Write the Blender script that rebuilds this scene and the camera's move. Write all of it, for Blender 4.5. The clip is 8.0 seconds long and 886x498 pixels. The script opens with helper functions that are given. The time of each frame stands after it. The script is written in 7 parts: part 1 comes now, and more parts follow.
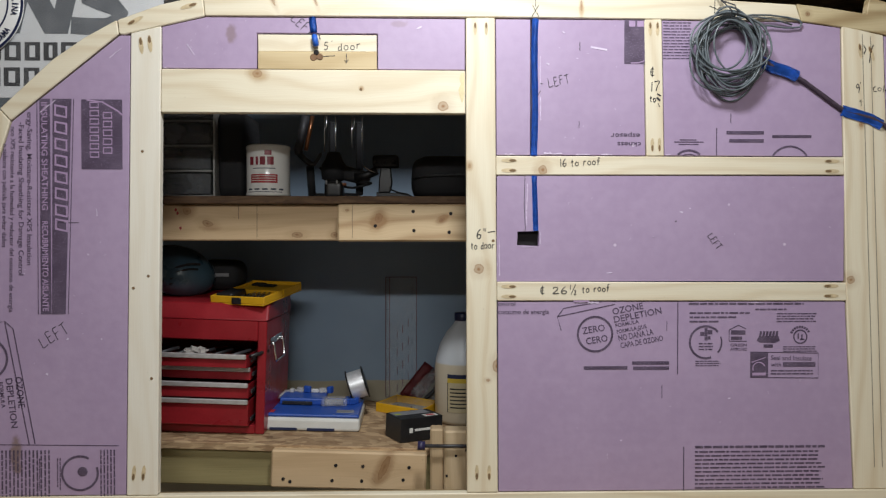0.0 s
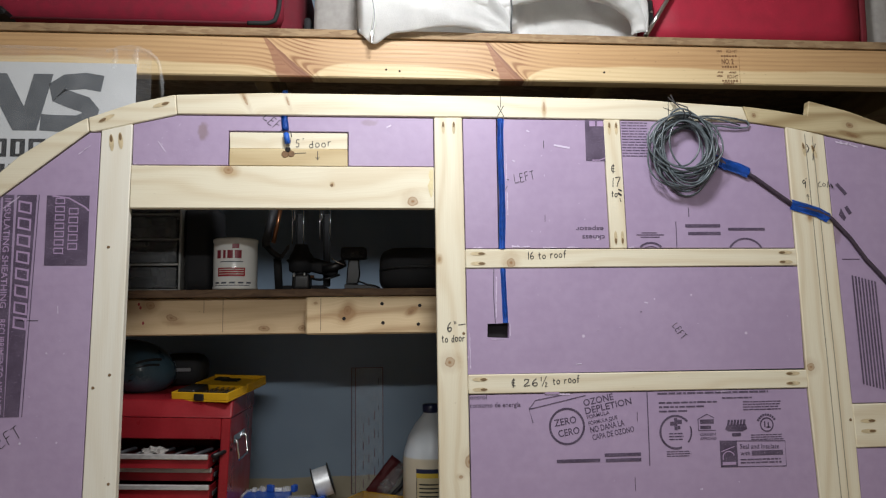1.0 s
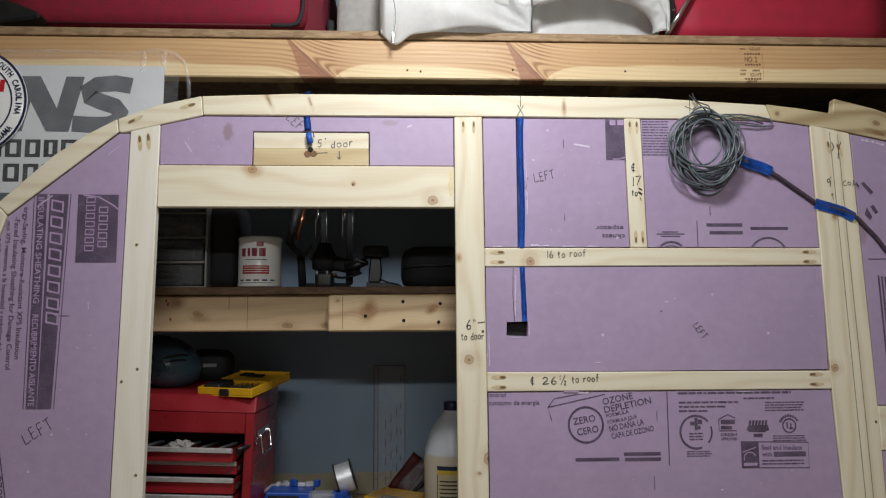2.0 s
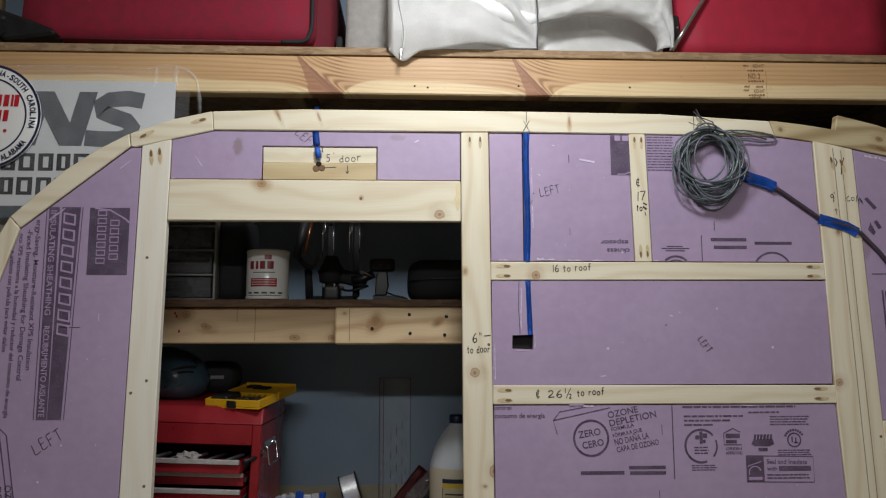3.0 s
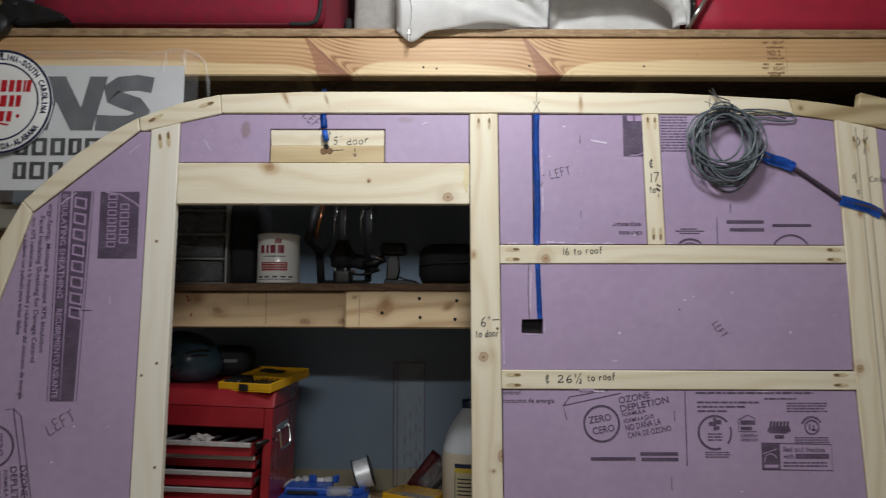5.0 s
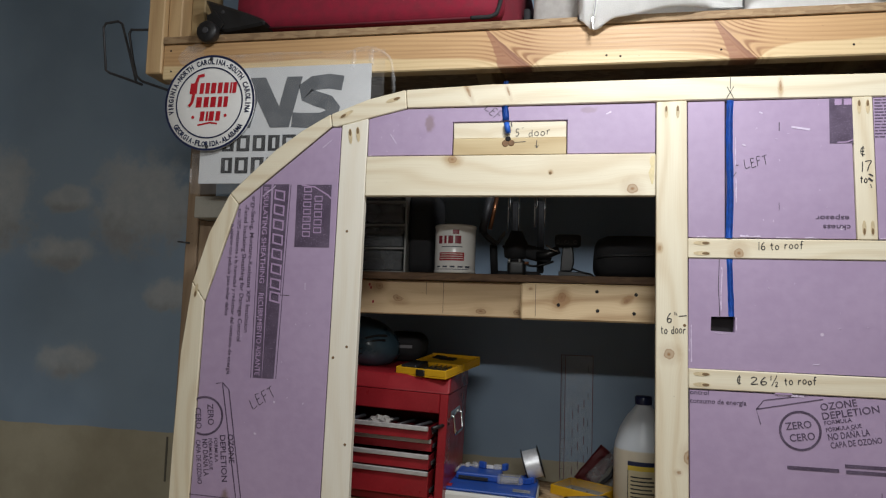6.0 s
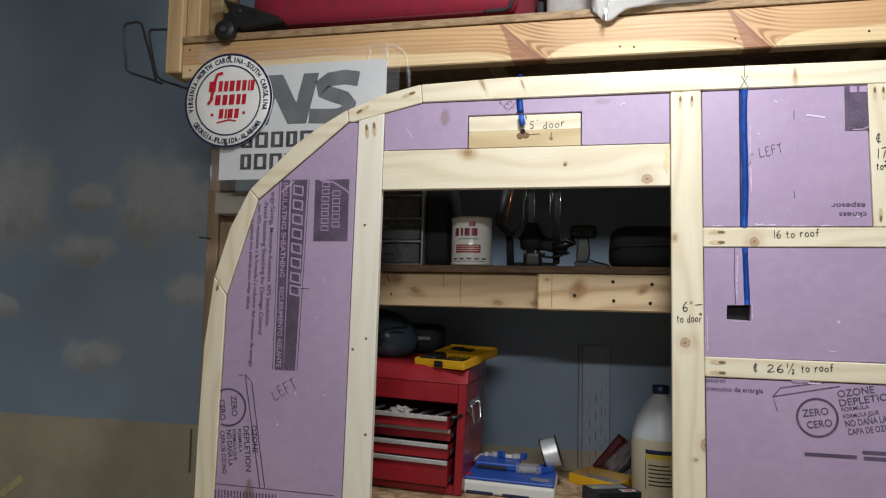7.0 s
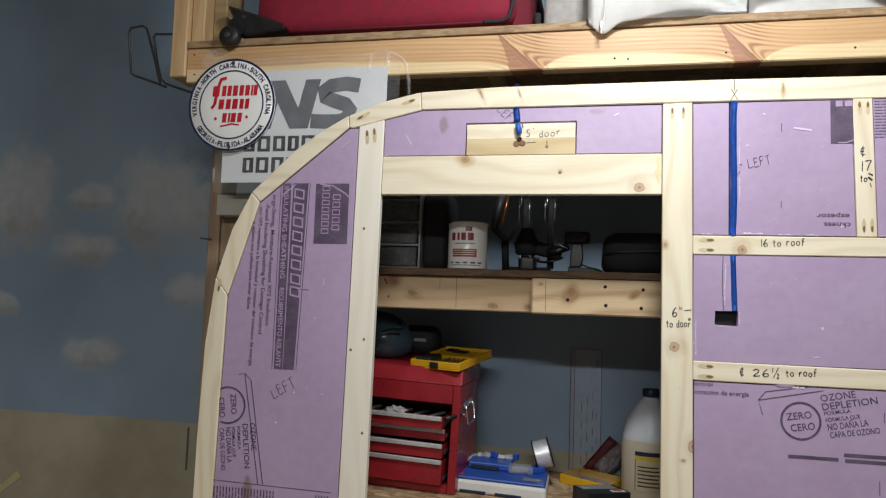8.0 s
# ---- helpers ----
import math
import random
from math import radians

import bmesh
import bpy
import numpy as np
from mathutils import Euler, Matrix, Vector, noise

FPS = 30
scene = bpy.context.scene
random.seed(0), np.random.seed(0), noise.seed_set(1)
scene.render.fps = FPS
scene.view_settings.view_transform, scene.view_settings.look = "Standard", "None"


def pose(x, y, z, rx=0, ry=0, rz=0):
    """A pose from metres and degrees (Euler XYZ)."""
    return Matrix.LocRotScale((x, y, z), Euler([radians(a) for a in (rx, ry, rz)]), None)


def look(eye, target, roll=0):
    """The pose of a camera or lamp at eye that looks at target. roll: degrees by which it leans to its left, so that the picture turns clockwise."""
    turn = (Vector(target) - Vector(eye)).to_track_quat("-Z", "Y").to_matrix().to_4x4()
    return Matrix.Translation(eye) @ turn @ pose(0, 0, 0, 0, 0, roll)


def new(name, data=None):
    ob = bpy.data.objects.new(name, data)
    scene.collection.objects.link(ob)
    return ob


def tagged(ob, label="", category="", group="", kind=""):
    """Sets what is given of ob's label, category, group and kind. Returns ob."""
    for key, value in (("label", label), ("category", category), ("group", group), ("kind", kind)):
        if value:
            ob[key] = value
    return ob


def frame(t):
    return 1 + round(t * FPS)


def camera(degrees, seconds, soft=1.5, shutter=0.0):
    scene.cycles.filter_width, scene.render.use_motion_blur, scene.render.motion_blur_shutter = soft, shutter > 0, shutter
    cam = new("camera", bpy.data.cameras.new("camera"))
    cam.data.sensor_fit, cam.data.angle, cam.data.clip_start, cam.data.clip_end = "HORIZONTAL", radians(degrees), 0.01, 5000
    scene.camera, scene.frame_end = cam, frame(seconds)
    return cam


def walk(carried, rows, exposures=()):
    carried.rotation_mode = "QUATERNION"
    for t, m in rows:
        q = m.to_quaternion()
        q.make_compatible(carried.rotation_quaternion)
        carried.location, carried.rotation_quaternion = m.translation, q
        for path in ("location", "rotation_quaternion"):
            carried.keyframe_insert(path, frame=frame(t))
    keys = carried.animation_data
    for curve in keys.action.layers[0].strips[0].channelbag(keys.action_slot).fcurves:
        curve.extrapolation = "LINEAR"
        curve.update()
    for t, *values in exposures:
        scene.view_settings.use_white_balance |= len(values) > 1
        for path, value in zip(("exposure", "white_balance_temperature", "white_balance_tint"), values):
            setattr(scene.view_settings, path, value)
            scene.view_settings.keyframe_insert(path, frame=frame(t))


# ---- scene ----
cam = camera(64.4, 8.0, 1.2, 0.5)
PATH = [
    (0, (-0.082, -1.4720, 1.2850), (-0.032, 0.527, 1.2590), 0),
    (0.3, (-0.1054, -1.4750, 1.2790), (-0.0386, 0.5222, 1.2493), -0),
    (0.4, (-0.1132, -1.4760, 1.2770), (-0.0276, 0.5206, 1.2624), 0.01),
    (0.5, (-0.121, -1.4770, 1.2750), (-0.0083, 0.519, 1.3133), 0.4),
    (0.6, (-0.1188, -1.4778, 1.2822), (0.0349, 0.5156, 1.4006), -0.09),
    (0.7, (-0.1166, -1.4786, 1.2894), (0.0678, 0.5122, 1.4663), -0.42),
    (0.8, (-0.1144, -1.4794, 1.2966), (0.0736, 0.5088, 1.4955), -0.37),
    (0.9, (-0.1122, -1.4802, 1.3038), (0.066, 0.5054, 1.5053), -0.52),
    (1, (-0.11, -1.4810, 1.3110), (0.062, 0.502, 1.5130), -0.7),
    (1.5, (-0.092, -1.4890, 1.3060), (0.025, 0.499, 1.4960), -0.9),
    (3, (-0.1, -1.5110, 1.3070), (-0.018, 0.473, 1.5450), -0.1),
    (3.5, (-0.097, -1.5210, 1.3100), (-0.019, 0.464, 1.5440), -0.3),
    (4, (-0.094, -1.5130, 1.3060), (-0.008, 0.472, 1.5330), -0.3),
    (4.2, (-0.091, -1.5100, 1.3060), (-0.005, 0.475, 1.5310), -0.6),
    (5.3, (-0.054, -1.4920, 1.2980), (-0.1724, 0.497, 1.4908), 1.22),
    (5.4, (-0.08, -1.4920, 1.3010), (-0.2691, 0.4915, 1.4899), 1.51),
    (5.5, (-0.106, -1.4920, 1.3040), (-0.3432, 0.486, 1.4877), 1.53),
    (5.7, (-0.1212, -1.4968, 1.3044), (-0.4792, 0.4716, 1.4803), 1.49),
    (6, (-0.144, -1.5040, 1.3050), (-0.535, 0.45, 1.4690), 1.8),
    (6.5, (-0.143, -1.5220, 1.3050), (-0.559, 0.428, 1.4590), 1.6),
    (7, (-0.141, -1.5240, 1.3020), (-0.577, 0.423, 1.4450), 1.2),
    (7.5, (-0.141, -1.5530, 1.3010), (-0.564, 0.398, 1.4300), 2),
    (8, (-0.138, -1.5650, 1.3010), (-0.559, 0.385, 1.4530), 1.9),
]
walk(cam, [(t, look(eye, target, roll)) for t, eye, target, roll in PATH],
     [(0.0, -0.02), (0.5, -0.04), (1.0, -0.16), (1.7, -0.26), (3.0, -0.54), (4.2, -0.54), (5.5, -0.44), (6.0, -0.20), (7.0, -0.08), (8.0, 0.0)])

# ---- light ----
def area_lamp(name, at, target, watts, wide, deep, colour):
    data = bpy.data.lights.new(name, "AREA")
    data.shape, data.size, data.size_y, data.energy, data.color = "RECTANGLE", wide, deep, watts, colour
    ob = new(name, data)
    ob.matrix_world = look(at, target)
    return ob


# two ceiling lights of the garage: one over the work, a long tube far back in the room
area_lamp("ceiling_lamp", (0.03, -0.75, 2.36), (0.03, -0.30, 1.5), 17.6, 0.22, 0.18, (0.955, 0.985, 1.02))
area_lamp("ceiling_lamp_back", (-0.1, -3.0, 2.34), (-0.1, -2.4, 0.9), 37, 1.20, 0.10, (0.97, 0.98, 0.97))
room_world = bpy.data.worlds.new("room_world")
room_world.use_nodes = True
room_world.node_tree.nodes["Background"].inputs[0].default_value = (0.5, 0.55, 0.6, 1)
room_world.node_tree.nodes["Background"].inputs[1].default_value = 0.02
scene.world = room_world


# ---- node helpers ----
class Graph:
    def __init__(self, name, rough=0.5, metal=0.0):
        self.mat = bpy.data.materials.new(name)
        self.mat.use_nodes = True
        self.t = self.mat.node_tree
        self.b = self.t.nodes["Principled BSDF"]
        self.b.inputs["Roughness"].default_value = rough
        self.b.inputs["Metallic"].default_value = metal
        self.p = self.t.nodes.new("ShaderNodeTexCoord").outputs["Object"]
        self.rnd = self.t.nodes.new("ShaderNodeObjectInfo").outputs["Random"]

    def put(self, sock, v):
        if isinstance(v, bpy.types.NodeSocket):
            self.t.links.new(v, sock)
        elif isinstance(v, (tuple, list)) and len(v) == 3 and sock.type == "RGBA":
            sock.default_value = (*v, 1)
        else:
            sock.default_value = v

    def m(self, op, a, b=0.0, c=0.0, clamp=False):
        n = self.t.nodes.new("ShaderNodeMath")
        n.operation, n.use_clamp = op, clamp
        for i, v in enumerate((a, b, c)):
            self.put(n.inputs[i], v)
        return n.outputs[0]

    def sep(self, v):
        n = self.t.nodes.new("ShaderNodeSeparateXYZ")
        self.put(n.inputs[0], v)
        return n.outputs

    def comb(self, x, y, z):
        n = self.t.nodes.new("ShaderNodeCombineXYZ")
        for i, v in enumerate((x, y, z)):
            self.put(n.inputs[i], v)
        return n.outputs[0]

    def noise(self, vec, scale, detail=3.0, rough=0.5):
        n = self.t.nodes.new("ShaderNodeTexNoise")
        self.put(n.inputs["Vector"], vec)
        n.inputs["Scale"].default_value, n.inputs["Detail"].default_value, n.inputs["Roughness"].default_value = scale, detail, rough
        return n.outputs[0]

    def voronoi(self, vec, scale, out="Color"):
        n = self.t.nodes.new("ShaderNodeTexVoronoi")
        self.put(n.inputs["Vector"], vec)
        n.inputs["Scale"].default_value = scale
        return n.outputs[out]

    def span(self, v, a, b, c=0.0, d=1.0, smooth=True):
        n = self.t.nodes.new("ShaderNodeMapRange")
        n.interpolation_type = "SMOOTHSTEP" if smooth else "LINEAR"
        for i, q in enumerate((v, a, b, c, d)):
            self.put(n.inputs[i], q)
        return n.outputs[0]

    def mix(self, f, a, b):
        n = self.t.nodes.new("ShaderNodeMix")
        n.data_type = "RGBA"
        self.put(n.inputs[0], f)
        self.put(n.inputs[6], a)
        self.put(n.inputs[7], b)
        return n.outputs[2]

    def colour(self, c):
        self.put(self.b.inputs["Base Color"], c)

    def bump(self, h, strength=0.2, dist=0.002):
        n = self.t.nodes.new("ShaderNodeBump")
        n.inputs["Strength"].default_value, n.inputs["Distance"].default_value = strength, dist
        self.put(n.inputs["Height"], h)
        self.t.links.new(n.outputs[0], self.b.inputs["Normal"])


def plain(name, c, rough=0.5, metal=0.0, vary=0.12, scale=18.0, bump=0.05):
    g = Graph(name, rough, metal)
    n = g.noise(g.p, scale, 4)
    fine = g.noise(g.p, scale * 14, 3)
    f = g.m("ADD", g.m("MULTIPLY", n, 0.65), g.m("MULTIPLY", fine, 0.35))
    lo = tuple(max(0, q * (1 - vary)) for q in c)
    hi = tuple(min(1, q * (1 + vary)) for q in c)
    g.colour(g.mix(g.span(f, 0.3, 0.7), lo, hi))
    g.put(g.b.inputs["Roughness"], g.span(n, 0.2, 0.8, max(0.02, rough - 0.08), min(1, rough + 0.08)))
    g.bump(fine, bump, 0.001)
    return g.mat


def wood(name, light, dark, along="x", ring=95.0, knots=(), knot_colour=(0.22, 0.11, 0.045), rough=0.55, band=0.42, blotch=0.35, sap=None):
    """Sawn softwood with growth rings along one axis, fibres, stains and knots at given places (x, z, rx, rz, turn)."""
    g = Graph(name, rough)
    x, y, z = g.sep(g.p)
    a, b = (x, z) if along == "x" else (z, x)
    shift = g.m("MULTIPLY", g.rnd, 37.0)
    bent, mask, core, near = b, None, None, None
    ragged = g.noise(g.p, 130.0, 3)
    for kx, kz, rx, rz, turn in knots:
        ca, sa = math.cos(radians(turn)), math.sin(radians(turn))
        dx, dz = g.m("SUBTRACT", x, kx), g.m("SUBTRACT", z, kz)
        u = g.m("DIVIDE", g.m("ADD", g.m("MULTIPLY", dx, ca), g.m("MULTIPLY", dz, sa)), rx)
        v = g.m("DIVIDE", g.m("SUBTRACT", g.m("MULTIPLY", dz, ca), g.m("MULTIPLY", dx, sa)), rz)
        d2 = g.m("ADD", g.m("MULTIPLY", u, u), g.m("MULTIPLY", v, v))
        pull = g.m("DIVIDE", 0.85, g.m("ADD", 1.0, g.m("MULTIPLY", d2, 0.22)))
        b0 = kz if along == "x" else kx
        bent = g.m("SUBTRACT", bent, g.m("MULTIPLY", g.m("SUBTRACT", b, b0), pull))
        d = g.m("ADD", g.m("SQRT", d2), g.m("MULTIPLY", g.m("SUBTRACT", ragged, 0.5), 0.55))
        s = g.span(d, 1.0, 0.72)
        mask = s if mask is None else g.m("MAXIMUM", mask, s)
        rim = g.m("MULTIPLY", g.span(d, 0.62, 0.8), 0.30)
        halo = g.m("MULTIPLY", g.span(d, 2.6, 0.9), 0.24)
        near = halo if near is None else g.m("MAXIMUM", near, halo)
        c = g.m("MAXIMUM", halo, g.m("MULTIPLY", s, g.m("ADD", g.m("ADD", 0.74, rim), g.m("MULTIPLY", g.span(d, 0.45, 0.05), 0.45))))
        core = c if core is None else g.m("MAXIMUM", core, c)
    wob = g.noise(g.comb(g.m("ADD", g.m("MULTIPLY", a, 1.7), shift), g.m("MULTIPLY", b, 7.0), g.m("MULTIPLY", y, 7.0)), 1.0, 2)
    phase = g.m("ADD", g.m("ADD", g.m("MULTIPLY", bent, ring * 2.2), g.m("MULTIPLY", wob, 26.0)), shift)
    rings = g.m("POWER", g.m("ADD", 0.5, g.m("MULTIPLY", g.m("SINE", phase), 0.5)), 2.2)
    fib = g.noise(g.comb(g.m("ADD", g.m("MULTIPLY", a, 9.0), shift), g.m("MULTIPLY", bent, 420.0), g.m("MULTIPLY", y, 420.0)), 1.0, 3)
    big = g.noise(g.comb(g.m("ADD", g.m("MULTIPLY", a, 3.0), shift), g.m("MULTIPLY", b, 9.0), y), 1.0, 3)
    strength = band if near is None else g.m("ADD", band, g.m("MULTIPLY", near, 2.6))
    f = g.m("ADD", g.m("MULTIPLY", rings, strength), g.m("ADD", g.m("MULTIPLY", g.m("SUBTRACT", fib, 0.35), 0.45), g.m("MULTIPLY", g.m("SUBTRACT", big, 0.45), blotch)), clamp=True)
    col = g.mix(f, light, dark)
    if sap is not None:
        edge = g.m("ADD", sap[0], g.m("MULTIPLY", g.m("SUBTRACT", g.noise(g.comb(g.m("MULTIPLY", x, 3.2), 0.0, 0.0), 1.0, 2), 0.5), sap[1]))
        edge = g.m("ADD", edge, g.m("MULTIPLY", g.m("SUBTRACT", b, bent), 0.5))
        under = g.span(z, g.m("ADD", edge, 0.003), g.m("SUBTRACT", edge, 0.003), 0, 0.85)
        col = g.mix(under, col, g.mix(g.m("MULTIPLY", f, 0.5), sap[2], light))
    speck = g.noise(g.p, 160.0, 2)
    col = g.mix(g.span(speck, 0.72, 0.8, 0, 0.5), col, tuple(q * 0.45 for q in dark))
    if mask is not None:
        col = g.mix(g.m("MULTIPLY", core, 0.85), col, knot_colour)
    g.colour(col)
    g.put(g.b.inputs["Roughness"], g.span(fib, 0.2, 0.8, rough - 0.06, rough + 0.12))
    g.bump(g.m("ADD", g.m("MULTIPLY", fib, 0.7), g.m("MULTIPLY", rings, 0.3)), 0.25, 0.0012)
    return g.mat


def osb(name, light, dark):
    g = Graph(name, 0.75)
    q = g.m("MULTIPLY", g.noise(g.p, 6.0, 2), 0.06)
    x, y, z = g.sep(g.p)
    flakes = g.voronoi(g.comb(g.m("ADD", x, q), g.m("MULTIPLY", g.m("SUBTRACT", y, q), 1.8), g.m("MULTIPLY", z, 5.0)), 38.0)
    s = g.sep(flakes)
    grain = g.noise(g.comb(g.m("MULTIPLY", x, 60.0), g.m("MULTIPLY", y, 220.0), z), 1.0, 3)
    dirt = g.noise(g.p, 9.0, 4)
    c = g.mix(g.m("ADD", g.m("MULTIPLY", s[0], 0.7), g.m("MULTIPLY", grain, 0.35), clamp=True), light, dark)
    g.colour(g.mix(g.span(dirt, 0.52, 0.75, 0, 0.6), c, tuple(v * 0.4 for v in dark)))
    g.bump(g.m("ADD", s[0], grain), 0.35, 0.002)
    return g.mat


def foam_board(name):
    g = Graph(name, 0.36)
    n = g.noise(g.p, 5.0, 4)
    m2 = g.noise(g.p, 46.0, 3)
    x, y, z = g.sep(g.p)
    streak = g.noise(g.comb(g.m("MULTIPLY", x, 3.0), y, g.m("MULTIPLY", z, 60.0)), 1.0, 2)
    f = g.m("ADD", g.m("MULTIPLY", n, 0.5), g.m("ADD", g.m("MULTIPLY", m2, 0.38), g.m("MULTIPLY", streak, 0.12)))
    c = g.mix(g.span(f, 0.35, 0.65), (0.402, 0.300, 0.450), (0.442, 0.335, 0.490))
    nick = g.voronoi(g.p, 13.0, "Distance")
    c = g.mix(g.span(nick, 0.055, 0.03, 0, 0.75), c, (0.72, 0.62, 0.76))
    scuff = g.noise(g.comb(g.m("MULTIPLY", x, 14.0), y, g.m("MULTIPLY", z, 90.0)), 1.0, 4, 0.7)
    c = g.mix(g.span(scuff, 0.74, 0.8, 0, 0.4), c, (0.68, 0.6, 0.74))
    for sx, sz, rx, rz, how in ((-0.485, 1.712, 0.012, 0.020, 0.5), (-0.135, 1.735, 0.020, 0.008, 0.3), (-0.93, 0.835, 0.012, 0.045, 0.75), (0.60, 1.735, 0.03, 0.006, 0.3), (0.905, 1.50, 0.01, 0.04, 0.35)):
        dx, dz = g.m("DIVIDE", g.m("SUBTRACT", x, sx), rx), g.m("DIVIDE", g.m("SUBTRACT", z, sz), rz)
        d = g.m("ADD", g.m("SQRT", g.m("ADD", g.m("MULTIPLY", dx, dx), g.m("MULTIPLY", dz, dz))), g.m("MULTIPLY", g.m("SUBTRACT", m2, 0.5), 1.6))
        c = g.mix(g.span(d, 1.2, 0.5, 0, how), c, (0.20, 0.13, 0.08))
    g.colour(c)
    g.put(g.b.inputs["Roughness"], g.span(n, 0.3, 0.7, 0.30, 0.46))
    g.bump(g.m("ADD", g.m("MULTIPLY", n, 2.0), m2), 0.12, 0.004)
    return g.mat


def mural(name, line):
    """Blue painted wall with soft brushed clouds, bare beige below a hand-cut line."""
    g = Graph(name, 0.62)
    x, y, z = g.sep(g.p)
    soft = g.noise(g.p, 7.0, 4, 0.6)
    base = g.mix(g.span(g.noise(g.p, 2.2, 4), 0.3, 0.7), (0.215, 0.295, 0.390), (0.268, 0.360, 0.465))
    fluff = g.noise(g.p, 16.0, 4, 0.65)
    cloud, shade = None, None
    for cx, cz, rx, rz in ((-2.30, 1.645, 0.20, 0.20), (-1.955, 1.65, 0.115, 0.055), (-1.985, 1.46, 0.145, 0.065), (-1.655, 1.635, 0.225, 0.19),
                           (-1.55, 1.31, 0.10, 0.065), (-1.922, 1.075, 0.125, 0.065), (-2.345, 1.245, 0.085, 0.05), (-2.75, 1.9, 0.2, 0.12)):
        dx = g.m("DIVIDE", g.m("SUBTRACT", x, cx), rx)
        dz = g.m("DIVIDE", g.m("SUBTRACT", z, cz), rz)
        ragged = g.m("ADD", g.m("MULTIPLY", g.m("SUBTRACT", soft, 0.5), 1.5), g.m("MULTIPLY", g.m("SUBTRACT", fluff, 0.5), 0.9))
        d = g.m("ADD", g.m("SQRT", g.m("ADD", g.m("MULTIPLY", dx, dx), g.m("MULTIPLY", dz, dz))), ragged)
        s = g.span(d, 1.15, 0.55)
        foot = g.m("MULTIPLY", s, g.span(g.m("ADD", dz, g.m("MULTIPLY", ragged, 0.6)), -0.05, -0.75))
        cloud = s if cloud is None else g.m("MAXIMUM", cloud, s)
        shade = foot if shade is None else g.m("MAXIMUM", shade, foot)
    body = g.mix(g.span(fluff, 0.3, 0.7), (0.43, 0.45, 0.455), (0.53, 0.535, 0.52))
    c = g.mix(g.m("MULTIPLY", cloud, 0.66), base, body)
    c = g.mix(g.m("MULTIPLY", shade, 0.55), c, (0.23, 0.225, 0.22))
    edge = g.m("ADD", line, g.m("MULTIPLY", g.m("SUBTRACT", g.noise(g.comb(x, 0.0, 0.0), 4.0, 4), 0.5), 0.03))
    low = g.mix(g.span(soft, 0.3, 0.7), (0.36, 0.325, 0.235), (0.42, 0.385, 0.285))
    g.colour(g.mix(g.span(z, g.m("SUBTRACT", edge, 0.002), g.m("ADD", edge, 0.002)), low, c))
    g.bump(g.noise(g.p, 240.0, 3), 0.12, 0.001)
    return g.mat


def film_sheet(name, tint, cover, rough=0.12):
    """Thin clear or milky plastic."""
    g = Graph(name, rough)
    g.colour(tint)
    clear = g.t.nodes.new("ShaderNodeBsdfTransparent")
    blend = g.t.nodes.new("ShaderNodeMixShader")
    g.put(blend.inputs[0], g.span(g.noise(g.p, 22.0, 3), 0.3, 0.75, cover * 0.6, min(1.0, cover * 1.4)))
    g.t.links.new(clear.outputs[0], blend.inputs[1])
    g.t.links.new(g.b.outputs[0], blend.inputs[2])
    g.t.links.new(blend.outputs[0], g.t.nodes["Material Output"].inputs[0])
    g.bump(g.noise(g.p, 30.0, 3), 0.5, 0.006)
    return g.mat


FRAME_KNOTS_X = ((-0.045, 1.564, 0.013, 0.012, 0), (-0.43, 1.630, 0.012, 0.010, 0), (0.164, 1.432, 0.011, 0.011, 0), (-0.215, 1.60, 0.003, 0.003, 0),
                 (-0.40, 1.785, 0.0035, 0.020, 25), (-0.31, 1.780, 0.003, 0.012, 20), (0.245, 1.775, 0.003, 0.013, 0), (0.90, 1.745, 0.010, 0.008, 0))
FRAME_KNOTS_Z = ((0.030, 1.224, 0.012, 0.012, 0), (0.068, 1.02, 0.010, 0.016, 0), (0.822, 1.20, 0.010, 0.010, 0), (0.842, 1.53, 0.006, 0.006, 0),
                 (0.050, 0.99, 0.005, 0.004, 0), (0.01, 1.44, 0.004, 0.006, 0))
PINE_X = wood("pine_lengthwise", (0.83, 0.76, 0.585), (0.61, 0.475, 0.29), "x", 70, FRAME_KNOTS_X, (0.33, 0.175, 0.075), 0.5, 0.34, 0.30)
PINE_Z = wood("pine_upright", (0.83, 0.76, 0.585), (0.61, 0.475, 0.29), "z", 70, FRAME_KNOTS_Z, (0.33, 0.175, 0.075), 0.5, 0.36, 0.30)


